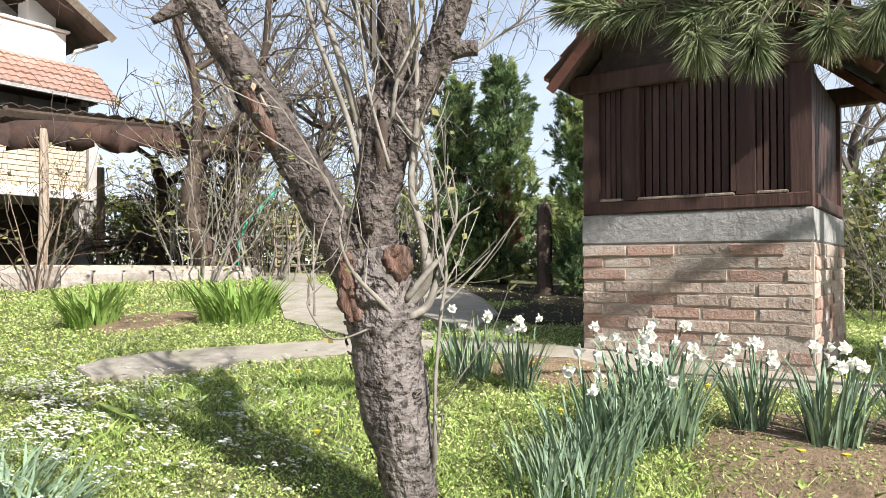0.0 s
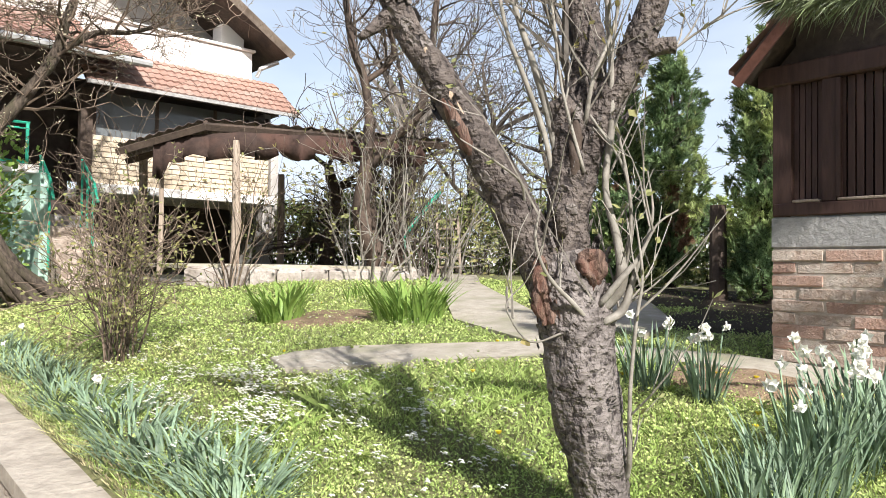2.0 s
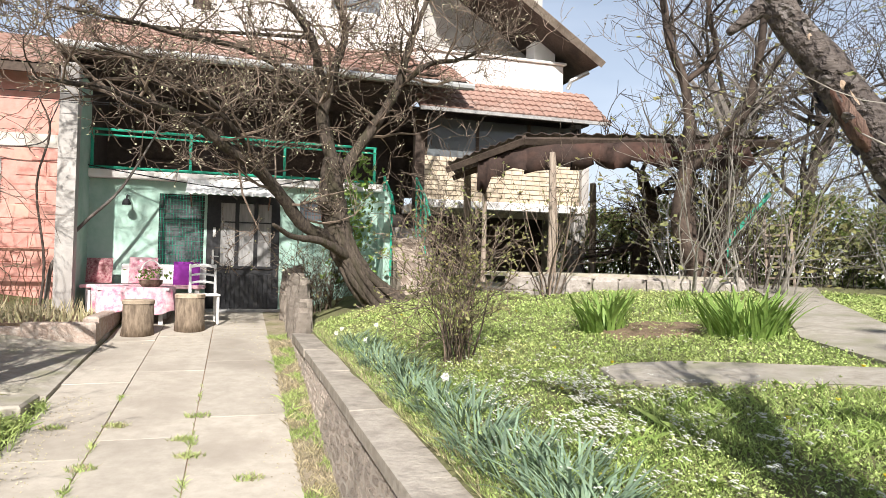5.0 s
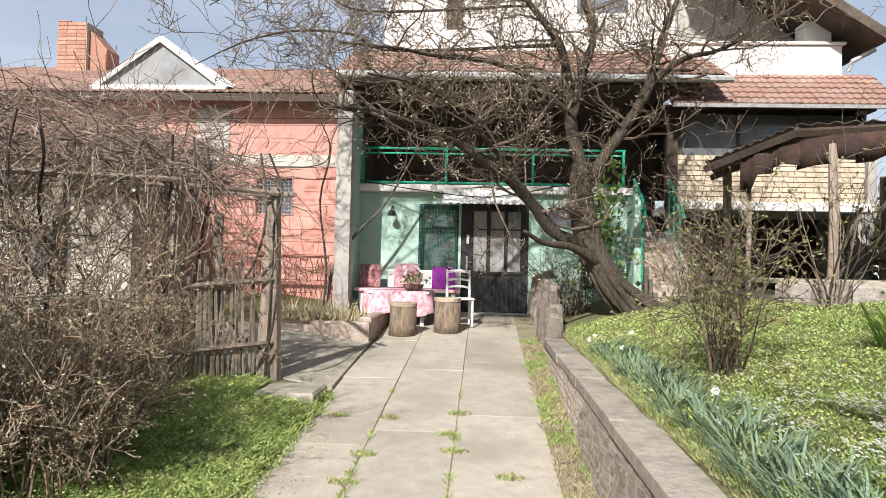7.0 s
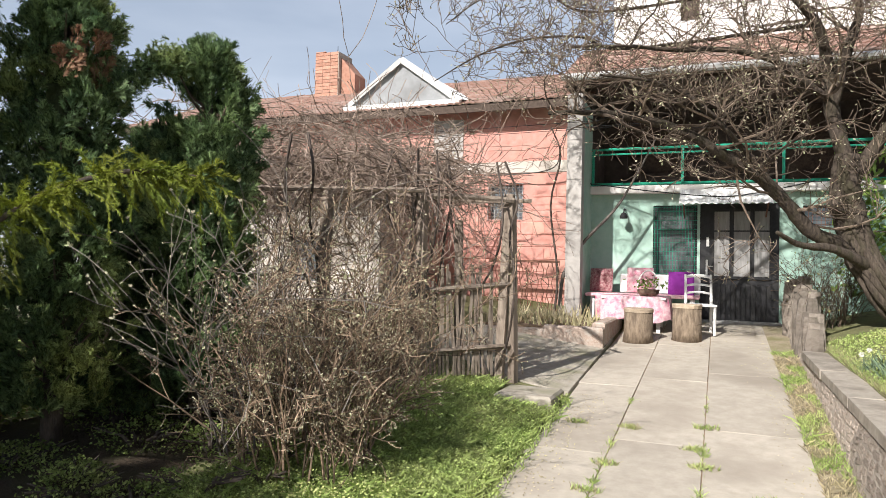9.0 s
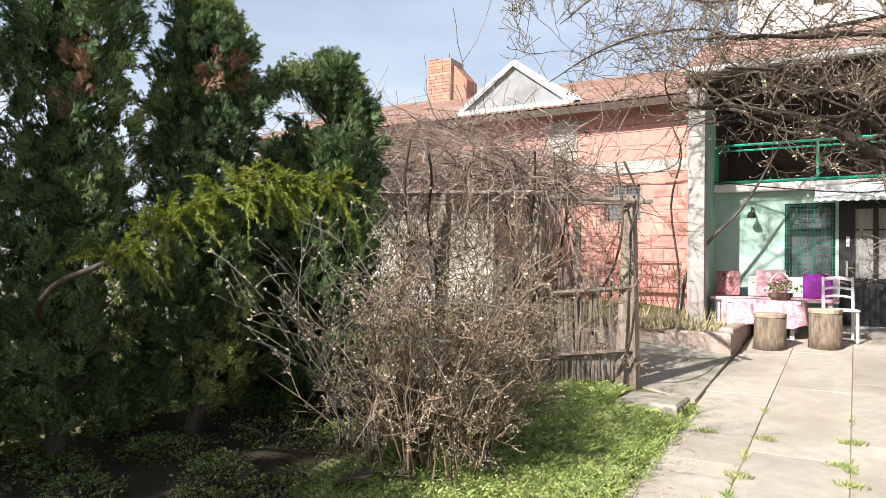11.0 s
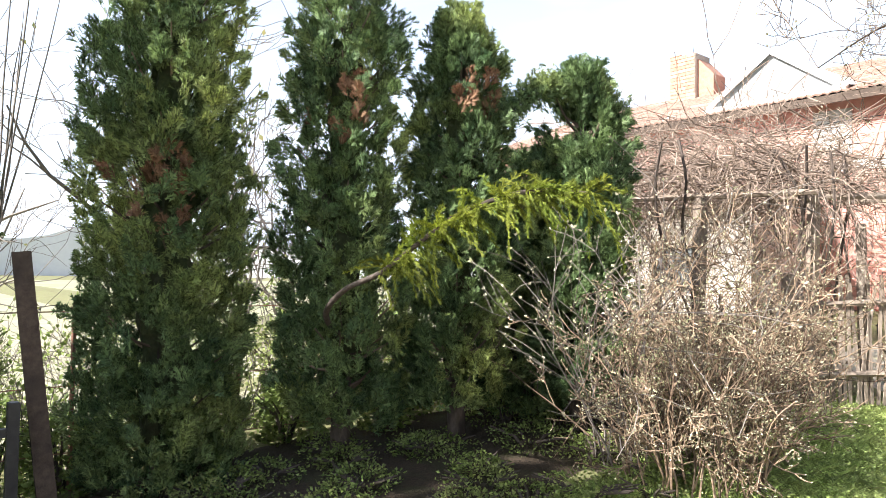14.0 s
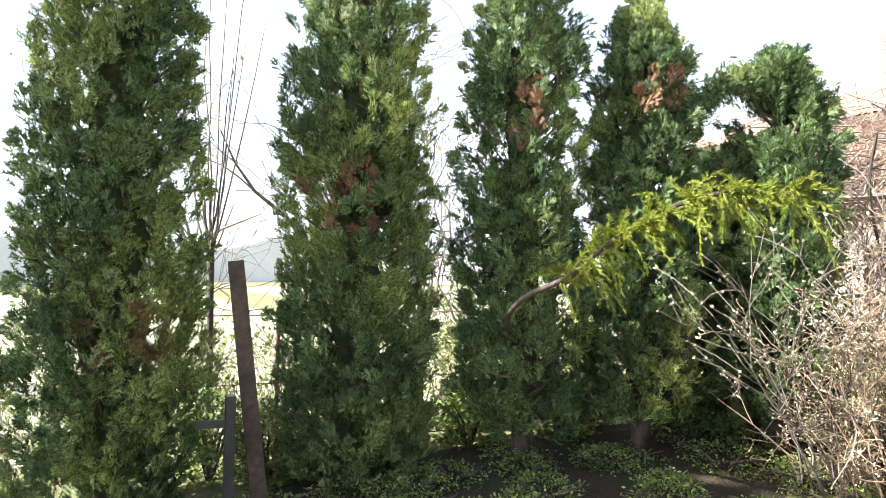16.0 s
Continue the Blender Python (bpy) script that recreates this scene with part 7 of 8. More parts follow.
# ---------------------------------------------------------------- pine bough overhead
def pine():
    rng = random.Random(121)
    t = thing("pine_tree", (3.2, -1.6, 0.9), "pine with long needles reaching over the garden", "conifer")
    limb("trunk", [(3.3, -1.7, 0.7, 0.12), (3.25, -1.65, 2.0, 0.10), (3.2, -1.6, 3.4, 0.08), (3.2, -1.6, 4.5, 0.05), (3.2, -1.6, 5.6, 0.02)], M_BARK2, t, 10, 4, 0.12)
    boughs = [[(3.22, -1.62, 2.3, 0.03), (2.7, -0.7, 2.46, 0.022), (2.299, -0.054, 2.43, 0.016), (2.091, 0.19, 2.39, 0.012), (1.976, 0.307, 2.36, 0.01), (1.902, 0.43, 2.335, 0.008), (1.826, 0.524, 2.30, 0.006)],
              [(1.976, 0.307, 2.36, 0.008), (1.93, 0.38, 2.28, 0.006), (1.91, 0.38, 2.21, 0.004)],
              [(2.091, 0.19, 2.38, 0.008), (2.06, 0.22, 2.31, 0.006), (2.03, 0.23, 2.26, 0.004)],
              [(1.902, 0.43, 2.33, 0.006), (1.818, 0.551, 2.345, 0.006), (1.76, 0.642, 2.32, 0.005), (1.72, 0.722, 2.33, 0.005), (1.69, 0.789, 2.345, 0.004)],
              [(1.95, 0.36, 2.35, 0.007), (1.86, 0.38, 2.39, 0.006), (1.78, 0.43, 2.42, 0.005), (1.72, 0.5, 2.42, 0.004)],
              [(2.2, 0.06, 2.42, 0.008), (2.15, 0.1, 2.36, 0.006), (2.16, 0.13, 2.30, 0.004)],
              [(1.84, 0.52, 2.31, 0.005), (1.80, 0.50, 2.25, 0.004), (1.79, 0.49, 2.21, 0.003)]]
    # Boughs outside the view, added to throw dappled shade on hut and ground.
    for _ in range(15):
        a, z = rng.uniform(0.9, 2.6), rng.uniform(3.2, 4.6)
        ln = rng.uniform(0.9, 1.5)
        p = Vector((3.2, -1.6, z))
        q = p + Vector((math.cos(a) * ln, math.sin(a) * ln, rng.uniform(0.0, 0.5)))
        boughs.append([(*p, 0.03), (*p.lerp(q, 0.5), 0.02), (*q, 0.008)])
    for _ in range(16):
        a, z = rng.uniform(-0.1, 0.95), rng.uniform(3.9, 5.2)
        ln = rng.uniform(1.4, 2.6)
        p = Vector((3.2, -1.6, z))
        q = p + Vector((math.cos(a) * ln, math.sin(a) * ln, rng.uniform(0.1, 0.5)))
        boughs.append([(*p, 0.03), (*p.lerp(q, 0.5), 0.02), (*q, 0.008)])
    for _ in range(13):
        a, z = rng.uniform(-0.9, 0.5), rng.uniform(2.5, 3.7)
        ln = rng.uniform(0.5, 1.2)
        p = Vector((3.2, -1.6, z))
        q = p + Vector((math.cos(a) * ln, math.sin(a) * ln, rng.uniform(0.0, 0.3)))
        boughs.append([(*p, 0.03), (*p.lerp(q, 0.5), 0.02), (*q, 0.008)])
    for i, s in enumerate(boughs):
        limb("bough", s, M_BARK2, t, 7, 4, 0.1)
        pts, _ = spline(s, 8)
        mb = MB()
        use = pts[len(pts) // 2:] if i == 0 else pts[len(pts) // 4:]
        for _ in range(1000 if i in (0, 3) else 600 if i < 7 else 500):
            k = rng.randrange(len(use))
            k = max(k, rng.randrange(len(use)))
            p = Vector(use[k])
            way = (Vector(use[min(k + 1, len(use) - 1)]) - Vector(use[max(k - 1, 0)])).normalized()
            d = (way * 0.75 + Vector((rng.gauss(0, 0.5), rng.gauss(0, 0.5), rng.gauss(-0.1, 0.5)))).normalized()
            ln = rng.uniform(0.06, 0.115) * (1 if i < 7 else 1.8)
            sd = d.cross(Vector((rng.gauss(0, 1), rng.gauss(0, 1), rng.gauss(0, 1)))).normalized() * (0.0013 if i < 7 else 0.004 if i < 22 else 0.009)
            tip = p + d * ln + Vector((0, 0, -0.012))
            mid = p + d * ln * 0.5
            mb.face(p - sd, p + sd, mid + sd, tip, mid - sd)
        stuff(part("needle_tuft", mb, M_PINE, t, "tufts of long green needles"))


pine()


# ---------------------------------------------------------------- pergola and terrace
def terrace():
    rng = random.Random(131)
    t = thing("terrace", (4.6, 7.8, 1.3), "raised concrete terrace with a whitewashed stone edge", "terrace")
    poly = [(2.9, 7.75), (3.4, 7.2), (4.55, 6.35), (5.0, 6.4), (6.4, 7.8), (5.2, 10.4), (3.0, 10.4)]
    part("floor_slab", slab_mesh(poly, lambda x, y: 1.63, 0.05, rng), M_PATH, t)
    core = slab_mesh([(lerp(4.4, x, 0.97), lerp(8.2, y, 0.97)) for x, y in poly], lambda x, y: 1.5, 0.7, rng)
    part("core", core, M_GREYC, t)
    for i in range(4):
        a, b = Vector(poly[i]), Vector(poly[i + 1])
        n = max(2, int((b - a).length / 0.28))
        for k in range(n):
            p, q = a.lerp(b, k / n), a.lerp(b, (k + 1) / n)
            ang = math.atan2((q - p).y, (q - p).x)
            m = Matrix.Translation(((p.x + q.x) / 2, (p.y + q.y) / 2, 1.40)) @ Matrix.Rotation(ang, 4, "Z")
            es = MB().box(-(q - p).length / 2 + 0.004, (q - p).length / 2 - 0.004, -0.07, 0.05, -0.25, 0.215 + rng.uniform(-0.035, 0.01), None, 0.035)
            es.v = [tuple(m @ (Vector(v) + Vector((rng.uniform(-0.012, 0.012), rng.uniform(-0.03, 0.015), rng.uniform(-0.015, 0.008))))) for v in es.v]
            part("edge_stone", es, M_WASH, t)
    g = thing("pergola", (4.3, 7.8, 1.63), "timber pergola with a sagging corrugated roof and ragged canvas valance", "pergola")
    for x, y, r in ((3.36, 7.54, 0.05), (2.75, 8.2, 0.03), (5.03, 7.25, 0.085), (5.6, 7.4, 0.07), (3.1, 9.9, 0.06), (5.2, 9.9, 0.06)):
        part("post", MB().tube([(x, y, 1.5), (x + 0.01, y, 2.2), (x, y + 0.01, 3.05)], [r, r * 0.95, r * 0.9], 9, True, 0.12), M_GREYWOOD if r < 0.065 else M_DARKWOOD, g)
    A, B, C = Vector((2.31, 8.37, 2.98)), Vector((3.05, 7.68, 3.28)), Vector((5.9, 6.75, 3.30))
    back = Vector((0.9, 2.3, 0.12))
    rf = MB()
    for P, Q, cnt in ((A, B, 30), (B, C, 60)):
        k = len(rf.v)
        for i in range(cnt + 1):
            p = P.lerp(Q, i / cnt) + Vector((0, 0, 0.016 * math.sin(i * 1.9)))
            rf.v += [tuple(p), tuple(p + back), tuple(p + back + Vector((0, 0, -0.006))), tuple(p + Vector((0, 0, -0.006)))]
        for i in range(cnt):
            a = k + i * 4
            rf.f += [(a, a + 4, a + 5, a + 1), (a + 2, a + 6, a + 7, a + 3), (a + 3, a + 7, a + 4, a)]
    part("corrugated_roof", rf, M_CORR, g, "brown corrugated sheet roof")
    for P, Q in ((A, B), (B, C), (A + back * 0.5, B + back * 0.5), (B + back * 0.5, C + back * 0.5)):
        dz = Vector((0, 0, -0.09))
        part("beam", MB().tube([P + dz, P.lerp(Q, 0.5) + dz, Q + dz], [0.05, 0.05, 0.05], 4), M_DARKWOOD, g)
    for i in range(6):
        p = B.lerp(C, i / 5)
        part("rafter", MB().tube([p + Vector((0, 0, -0.05)), p + back * 0.95 + Vector((0, 0, -0.05))], [0.035, 0.035], 4), M_DARKWOOD, g)
    cv = MB()
    edge = [Vector((2.62, 8.1, 3.06)), Vector((3.36, 7.5, 3.14)), Vector((4.2, 7.1, 3.16)), Vector((5.5, 6.8, 3.16))]
    path = [edge[0].lerp(edge[1], i / 14) for i in range(14)] + [edge[1].lerp(edge[2], i / 14) for i in range(14)] + [edge[2].lerp(edge[3], i / 14) for i in range(15)]
    for i, p in enumerate(path):
        drop = 0.20 + 0.09 * abs(math.sin(i * 0.45)) + (0.22 if i < 3 else 0) + 0.03 * rng.random()
        w = Vector((0.03 * math.sin(i * 1.7), 0.05 * math.sin(i * 1.45) + 0.02 * rng.random(), 0))
        cv.v += [tuple(p), tuple(p + w + Vector((0, 0, -drop * 0.55))), tuple(p + w * 2 + Vector((0, 0, -drop)))]
    for i in range(len(path) - 1):
        for j in range(2):
            a = i * 3 + j
            cv.f.append((a, a + 3, a + 4, a + 1))
    ob = part("valance", cv, M_CANVAS, g, "ragged dark brown scalloped canvas", True)
    sol = ob.modifiers.new("thick", "SOLIDIFY")
    sol.thickness = 0.008
    # ladder and board fence behind
    ld = thing("garden_steps", (6.9, 7.8, 1.6), "worn grey and white wooden garden steps", "steps")
    for s in (-0.17, 0.17):
        part("stringer", MB().tube([(6.86 + s * 0.6, 7.75 - s * 0.8, 1.5), (7.2 + s * 0.6, 8.2 - s * 0.8, 2.5)], [0.025, 0.025], 4), M_GREYWOOD, ld)
    for k in range(6):
        z = 1.62 + k * 0.15
        c = Vector((6.86, 7.75, 0)).lerp(Vector((7.2, 8.2, 0)), (z - 1.5) / 1.0)
        m = Matrix.Translation((c.x, c.y, z)) @ Matrix.Rotation(-0.93, 4, "Z")
        part("tread", MB().box(-0.17, 0.17, -0.06, 0.06, -0.015, 0.015, m, 0.004), M_GREYWOOD, ld)
    gp = thing("green_post", (6.1, 7.9, 1.5), "green painted metal post", "post")
    part("shaft", MB().tube([(6.05, 7.9, 1.4), (6.1, 7.9, 2.0), (6.2, 7.88, 2.2), (6.62, 7.7, 2.75)], [0.03] * 4, 8), M_GREENPAINT, gp)


terrace()
single("wooden_stump_post", MB().tube([(6.66, 3.45, 1.2), (6.68, 3.47, 2.3)], [0.09, 0.075], 8, True, 0.1), M_DARKWOOD, "dark broken wooden post between the thujas", "post")


def fence_posts():
    p = thing("leaning_post", (-4.36, 0.8, 0.3), "dark tarred fence post leaning by the thuja row", "post")
    part("shaft", MB().tube([(-4.36, 0.80, 0.0), (-4.40, 0.60, 1.74)], [0.062, 0.057], 4, True, 0.05), M_DARKWOOD, p)
    q = thing("iron_gate_post", (-4.15, 0.55, 0.2), "short black iron gate post with a bar", "post")
    part("shaft", MB().box(-4.32, -4.27, 0.55, 0.60, 0.0, 1.03, None, 0.004), M_BLACK, q)
    part("bar", MB().box(-4.315, -4.28, 0.4, 0.55, 0.87, 0.91), M_BLACK, q)
    w = thing("wire_fence", (-5.2, 1.2, 0.3), "thin wire fence on slim posts beyond the thujas", "fence")
    for i in range(9):
        y = -3 + i * 1.0
        part("stake", MB().tube([(-5.25 + 0.1 * y, y, 0.0), (-5.25 + 0.1 * y, y, 1.45)], [0.016, 0.014], 5), M_RUST, w)
    for z in (0.5, 0.9, 1.35):
        part("wire", MB().tube([(-5.55, -3, z), (-4.75, 5, z + 0.1)], [0.004, 0.004], 4), M_RUST, w)


fence_posts()


def roadside_fence():
    t = thing("roadside_fence", (-16.0, -3.0, -1.3), "pale rail fence beside the far road", "fence")
    for y in (-9.0, -7.0, -5.0, -3.0, -1.0, 1.0):
        part("post", MB().box(-16.05, -15.95, y - 0.05, y + 0.05, -1.5, 0.15), M_WHITEPAINT, t)
    for z in (-0.75, -0.2):
        part("rail", MB().box(-15.94, -15.9, -9.5, 1.6, z, z + 0.28, None, 0.02), M_WHITEPAINT, t)


roadside_fence()


# ---------------------------------------------------------------- flowers
def leaf_mesh(seed, wide, droop, lean):
    """One strap leaf of length 1 that rises and bends over towards +x."""
    rng = random.Random(seed)
    mb = MB()
    l0, dr, tw = rng.uniform(0.02, lean), rng.uniform(0.2, 1.0) * droop, rng.gauss(0, 0.35)
    for i in range(6):
        t = i / 5
        c = Vector((l0 * t + dr * t * t * 0.7, 0.03 * math.sin(3 * t + seed), t - dr * 0.45 * t * t * t))
        ww = wide * (0.8, 1.0, 1.0, 0.9, 0.62, 0.06)[i] * 0.5
        s = Vector((math.sin(tw * t), math.cos(tw * t), 0))
        mb.v += [tuple(c - s * ww), tuple(c + Vector((-0.25 * ww, 0, 0))), tuple(c + s * ww)]
    for i in range(5):
        a = 3 * i
        mb.f += [(a, a + 1, a + 4, a + 3), (a + 1, a + 2, a + 5, a + 4)]
    return mb.mesh("leaf", M_DAFF if seed < 50 else M_IRIS)


DAFF_LEAVES = [leaf_mesh(i, 0.042, 0.36, 0.4) for i in range(14)]
DAFF_LOW = [leaf_mesh(14 + i, 0.05, 0.95, 0.75) for i in range(14)]
LILY_LEAVES = [leaf_mesh(50 + i, 0.065, 0.8, 0.6) for i in range(10)]


def blades(parent, rng, n, x, y, spread, h, shapes):
    """Strap leaves that rise from one clump and bend outwards."""
    for _ in range(n):
        a = rng.uniform(0, 2 * math.pi)
        rr = spread * math.sqrt(rng.random())
        px, py = x + rr * math.cos(a), y + rr * math.sin(a)
        ln = h * rng.uniform(0.6, 1.12)
        ob = part("leaf", shapes[rng.randrange(len(shapes))], None, parent)
        ob.matrix_basis = Matrix.Translation((px, py, zg(px, py) - 0.012)) @ Matrix.Rotation(a + rng.gauss(0, 0.6), 4, "Z") @ Matrix.Diagonal((ln, ln * rng.uniform(0.8, 1.25), ln, 1))


def blossom_mesh(seed):
    """Six petals round a short cup, facing -y."""
    rng = random.Random(seed)
    mb = MB()
    for i in range(6):
        a = 2 * math.pi * i / 6 + rng.gauss(0, 0.08)
        d, s = Vector((math.cos(a), 0, math.sin(a))), Vector((-math.sin(a), 0, math.cos(a)))
        f = Vector((0, -1, 0))
        r = 0.025 * rng.uniform(0.9, 1.1)
        mb.face(Vector((0, 0, 0)), d * r * 0.55 + s * r * 0.42 + f * 0.004, d * r + f * rng.uniform(-0.012, 0.006), d * r * 0.55 - s * r * 0.42 + f * 0.004)
    return mb.mesh("blossom", M_PETAL)


def cup_mesh():
    mb = MB().tube([(0, 0.0, 0), (0, -0.012, 0), (0, -0.018, 0)], [0.008, 0.011, 0.014], 8, False)
    return mb.mesh("cup", M_PETAL)


BLOSSOMS, CUP = [blossom_mesh(i) for i in range(4)], cup_mesh()


def daffodils(x, y, n, spread, h, flowers, seed, label):
    rng = random.Random(seed)
    z = zg(x, y)
    t = thing("daffodil_clump", (x, y, z), label, "daffodils", "daffodil clumps")
    blades(t, rng, int(n * 0.8), x, y, spread, h, DAFF_LOW if x < 1.5 else DAFF_LEAVES)
    heads = []
    for _ in range(flowers):
        a, rr = rng.uniform(0, 2 * math.pi), spread * math.sqrt(rng.random()) * 1.1
        p = Vector((x + rr * math.cos(a), y + rr * math.sin(a), 0))
        p.z = zg(p.x, p.y)
        q = p + Vector((rng.gauss(0, 0.06) + 0.3 * rr * math.cos(a), rng.gauss(0, 0.06) + 0.3 * rr * math.sin(a), h * rng.uniform(0.85, 1.12)))
        part("stalk", MB().tube([p, p.lerp(q, 0.5), q, q + Vector((-0.015, -0.015, 0.004))], [0.0035, 0.003, 0.003, 0.003], 4, False), M_DAFF, t)
        heads.append(q + Vector((-0.018, -0.018, 0.002)))
    for q in heads:
        m = Matrix.Translation(q) @ Matrix.Rotation(rng.gauss(-0.6, 0.8), 4, "Z") @ Matrix.Rotation(rng.gauss(0.15, 0.35), 4, "X")
        b = part("blossom", BLOSSOMS[rng.randrange(4)], M_PETAL, t)
        b.matrix_basis = m
        c = part("cup", CUP, M_PETAL, t)
        c.matrix_basis = m
    return t


WHITE = "clump of white daffodils in full bloom, blue-green strap leaves"
for i, (x, y, n, s, h, fl) in enumerate([(2.63, 1.75, 80, 0.09, 0.28, 5), (2.59, 1.46, 60, 0.07, 0.27, 5), (2.12, 0.83, 120, 0.12, 0.30, 10), (2.25, 0.72, 90, 0.09, 0.31, 8), (2.50, 0.86, 80, 0.10, 0.33, 7), (2.5, 0.52, 70, 0.055, 0.30, 6), (2.46, 0.28, 90, 0.07, 0.32, 7), (2.6, 0.06, 60, 0.07, 0.32, 6), (1.92, 0.84, 120, 0.12, 0.26, 2), (1.74, 0.86, 120, 0.13, 0.21, 0), (1.60, 0.72, 90, 0.12, 0.19, 0)]):
    daffodils(x, y, n, s, h, fl, 200 + i, WHITE)
LEAFY = "clump of blue-green daffodil leaves with hardly a flower, beside the wall"
for i, (x, y, n, s, h, fl) in enumerate([(0.89, 6.70, 95, 0.13, 0.17, 2), (0.92, 6.30, 101, 0.13, 0.17, 1), (0.95, 5.90, 107, 0.13, 0.18, 0), (0.89, 5.50, 113, 0.13, 0.18, 1), (0.92, 5.10, 119, 0.13, 0.18, 0), (0.95, 4.70, 125, 0.13, 0.18, 0), (0.89, 4.30, 131, 0.13, 0.19, 0), (0.92, 3.90, 137, 0.14, 0.19, 1), (0.95, 3.50, 143, 0.14, 0.19, 0), (0.89, 3.10, 149, 0.14, 0.20, 0), (0.92, 2.75, 155, 0.14, 0.20, 0), (0.95, 2.40, 161, 0.14, 0.20, 0), (0.89, 2.10, 167, 0.14, 0.21, 0)]):
    daffodils(x, y, n, s, h, fl, 230 + i, LEAFY)


def lilies(x, y, n, s, h, seed, label="clump of bright green day-lily leaves"):
    t = thing("lily_clump", (x, y, zg(x, y)), label, "leaf clump", "lily clumps")
    blades(t, random.Random(seed), n, x, y, s, h, LILY_LEAVES)


lilies(2.45, 4.75, 120, 0.17, 0.34, 301)
lilies(3.05, 3.95, 160, 0.22, 0.36, 302)
lilies(3.3, 4.25, 110, 0.2, 0.28, 303)
lilies(3.55, 5.2, 70, 0.24, 0.2, 304, "low grey-green clump of young leaves")
lilies(3.2, 5.9, 60, 0.2, 0.2, 305, "low grey-green clump of young leaves")
lilies(2.75, 2.05, 70, 0.22, 0.16, 306, "low clump of yellow-green leaves")


def broad_leaf(seed):
    """One broad leaf of length 1, folded along its midrib, rising towards +x."""
    rng = random.Random(seed)
    mb = MB()
    up = rng.uniform(0.3, 0.9)
    for i, w in enumerate((0.04, 0.2, 0.3, 0.22, 0.02)):
        f = i / 4
        z = up * f - 0.35 * f * f
        mb.v += [(f, -w, z + 0.25 * w), (f, 0, z), (f, w, z + 0.25 * w)]
    for i in range(4):
        a = 3 * i
        mb.f += [(a, a + 1, a + 4, a + 3), (a + 1, a + 2, a + 5, a + 4)]
    return mb.mesh("leaf", M_WEED)


WEED_LEAVES = [broad_leaf(i) for i in range(6)]


def weed(x, y, n, size, seed, label):
    rng = random.Random(seed)
    t = thing("broad_leaved_weed", (x, y, zg(x, y)), label, "weed", "weeds in the garden")
    for k in range(n):
        ob = part("leaf", WEED_LEAVES[rng.randrange(6)], M_WEED, t)
        a, ln = k * 2.4 + rng.gauss(0, 0.3), size * rng.uniform(0.6, 1.2)
        ob.matrix_basis = Matrix.Translation((x + rng.gauss(0, 0.3 * size), y + rng.gauss(0, 0.3 * size), zg(x, y) + rng.uniform(0, 0.7 * size))) @ Matrix.Rotation(a, 4, "Z") @ Matrix.Rotation(-rng.uniform(0, 0.5), 4, "Y") @ Matrix.Diagonal((ln, ln, ln, 1))


rw = random.Random(91)
for k, (x, y, n, size) in enumerate(((1.10, 1.38, 12, 0.05), (1.19, 1.30, 14, 0.055), (1.27, 1.22, 14, 0.045), (1.02, 1.45, 10, 0.045), (1.33, 1.08, 12, 0.04), (1.46, 1.0, 10, 0.035), (1.17, 1.55, 9, 0.04), (2.25, 0.42, 18, 0.03), (2.36, 0.40, 14, 0.03), (2.20, 0.12, 16, 0.032), (2.33, 0.02, 14, 0.03), (2.05, 0.3, 10, 0.026), (1.75, 1.35, 9, 0.035), (1.62, 1.6, 9, 0.035), (2.6, 1.62, 16, 0.03), (2.45, 1.9, 12, 0.03))):
    weed(x, y, n, size, 800 + k, "low weed with soft broad yellow-green leaves")
for k in range(24):
    weed(rw.uniform(1.2, 2.6), rw.uniform(1.6, 4.2), 8, rw.uniform(0.022, 0.04), 830 + k, "low weed with soft broad yellow-green leaves")


# ---------------------------------------------------------------- meadow
def on_path(x, y):
    for poly in PATHS:
        c, n = False, len(poly)
        for i in range(n):
            (ax, ay), (bx, by) = poly[i], poly[i - 1]
            if (ay > y) != (by > y) and x < (bx - ax) * (y - ay) / (by - ay) + ax:
                c = not c
        if c:
            return True
    return False


def soil_patch(cx, cy, rx, ry, seed, material=M_DIRT, label="bare brown garden soil with dry crumbs"):
    rng = random.Random(seed)
    mb = MB()
    n, rings = 28, 5
    mb.v.append((cx, cy, zg(cx, cy) + 0.022))
    for k in range(1, rings + 1):
        for i in range(n):
            a = 2 * math.pi * i / n
            s = k / rings * (1 + 0.25 * noise.noise(Vector((math.cos(a) * 2, math.sin(a) * 2, seed))))
            x, y = cx + rx * s * math.cos(a), cy + ry * s * math.sin(a)
            mb.v.append((x, y, zg(x, y) + (0.022 + 0.012 * rng.random() if k < rings else -0.02)))
    mb.f = [(0, 1 + i, 1 + (i + 1) % n) for i in range(n)]
    for k in range(rings - 1):
        mb.f += [(1 + k * n + i, 1 + (k + 1) * n + i, 1 + (k + 1) * n + (i + 1) % n, 1 + k * n + (i + 1) % n) for i in range(n)]
    structure("soil_patch", mb, material, label, "soil", True)


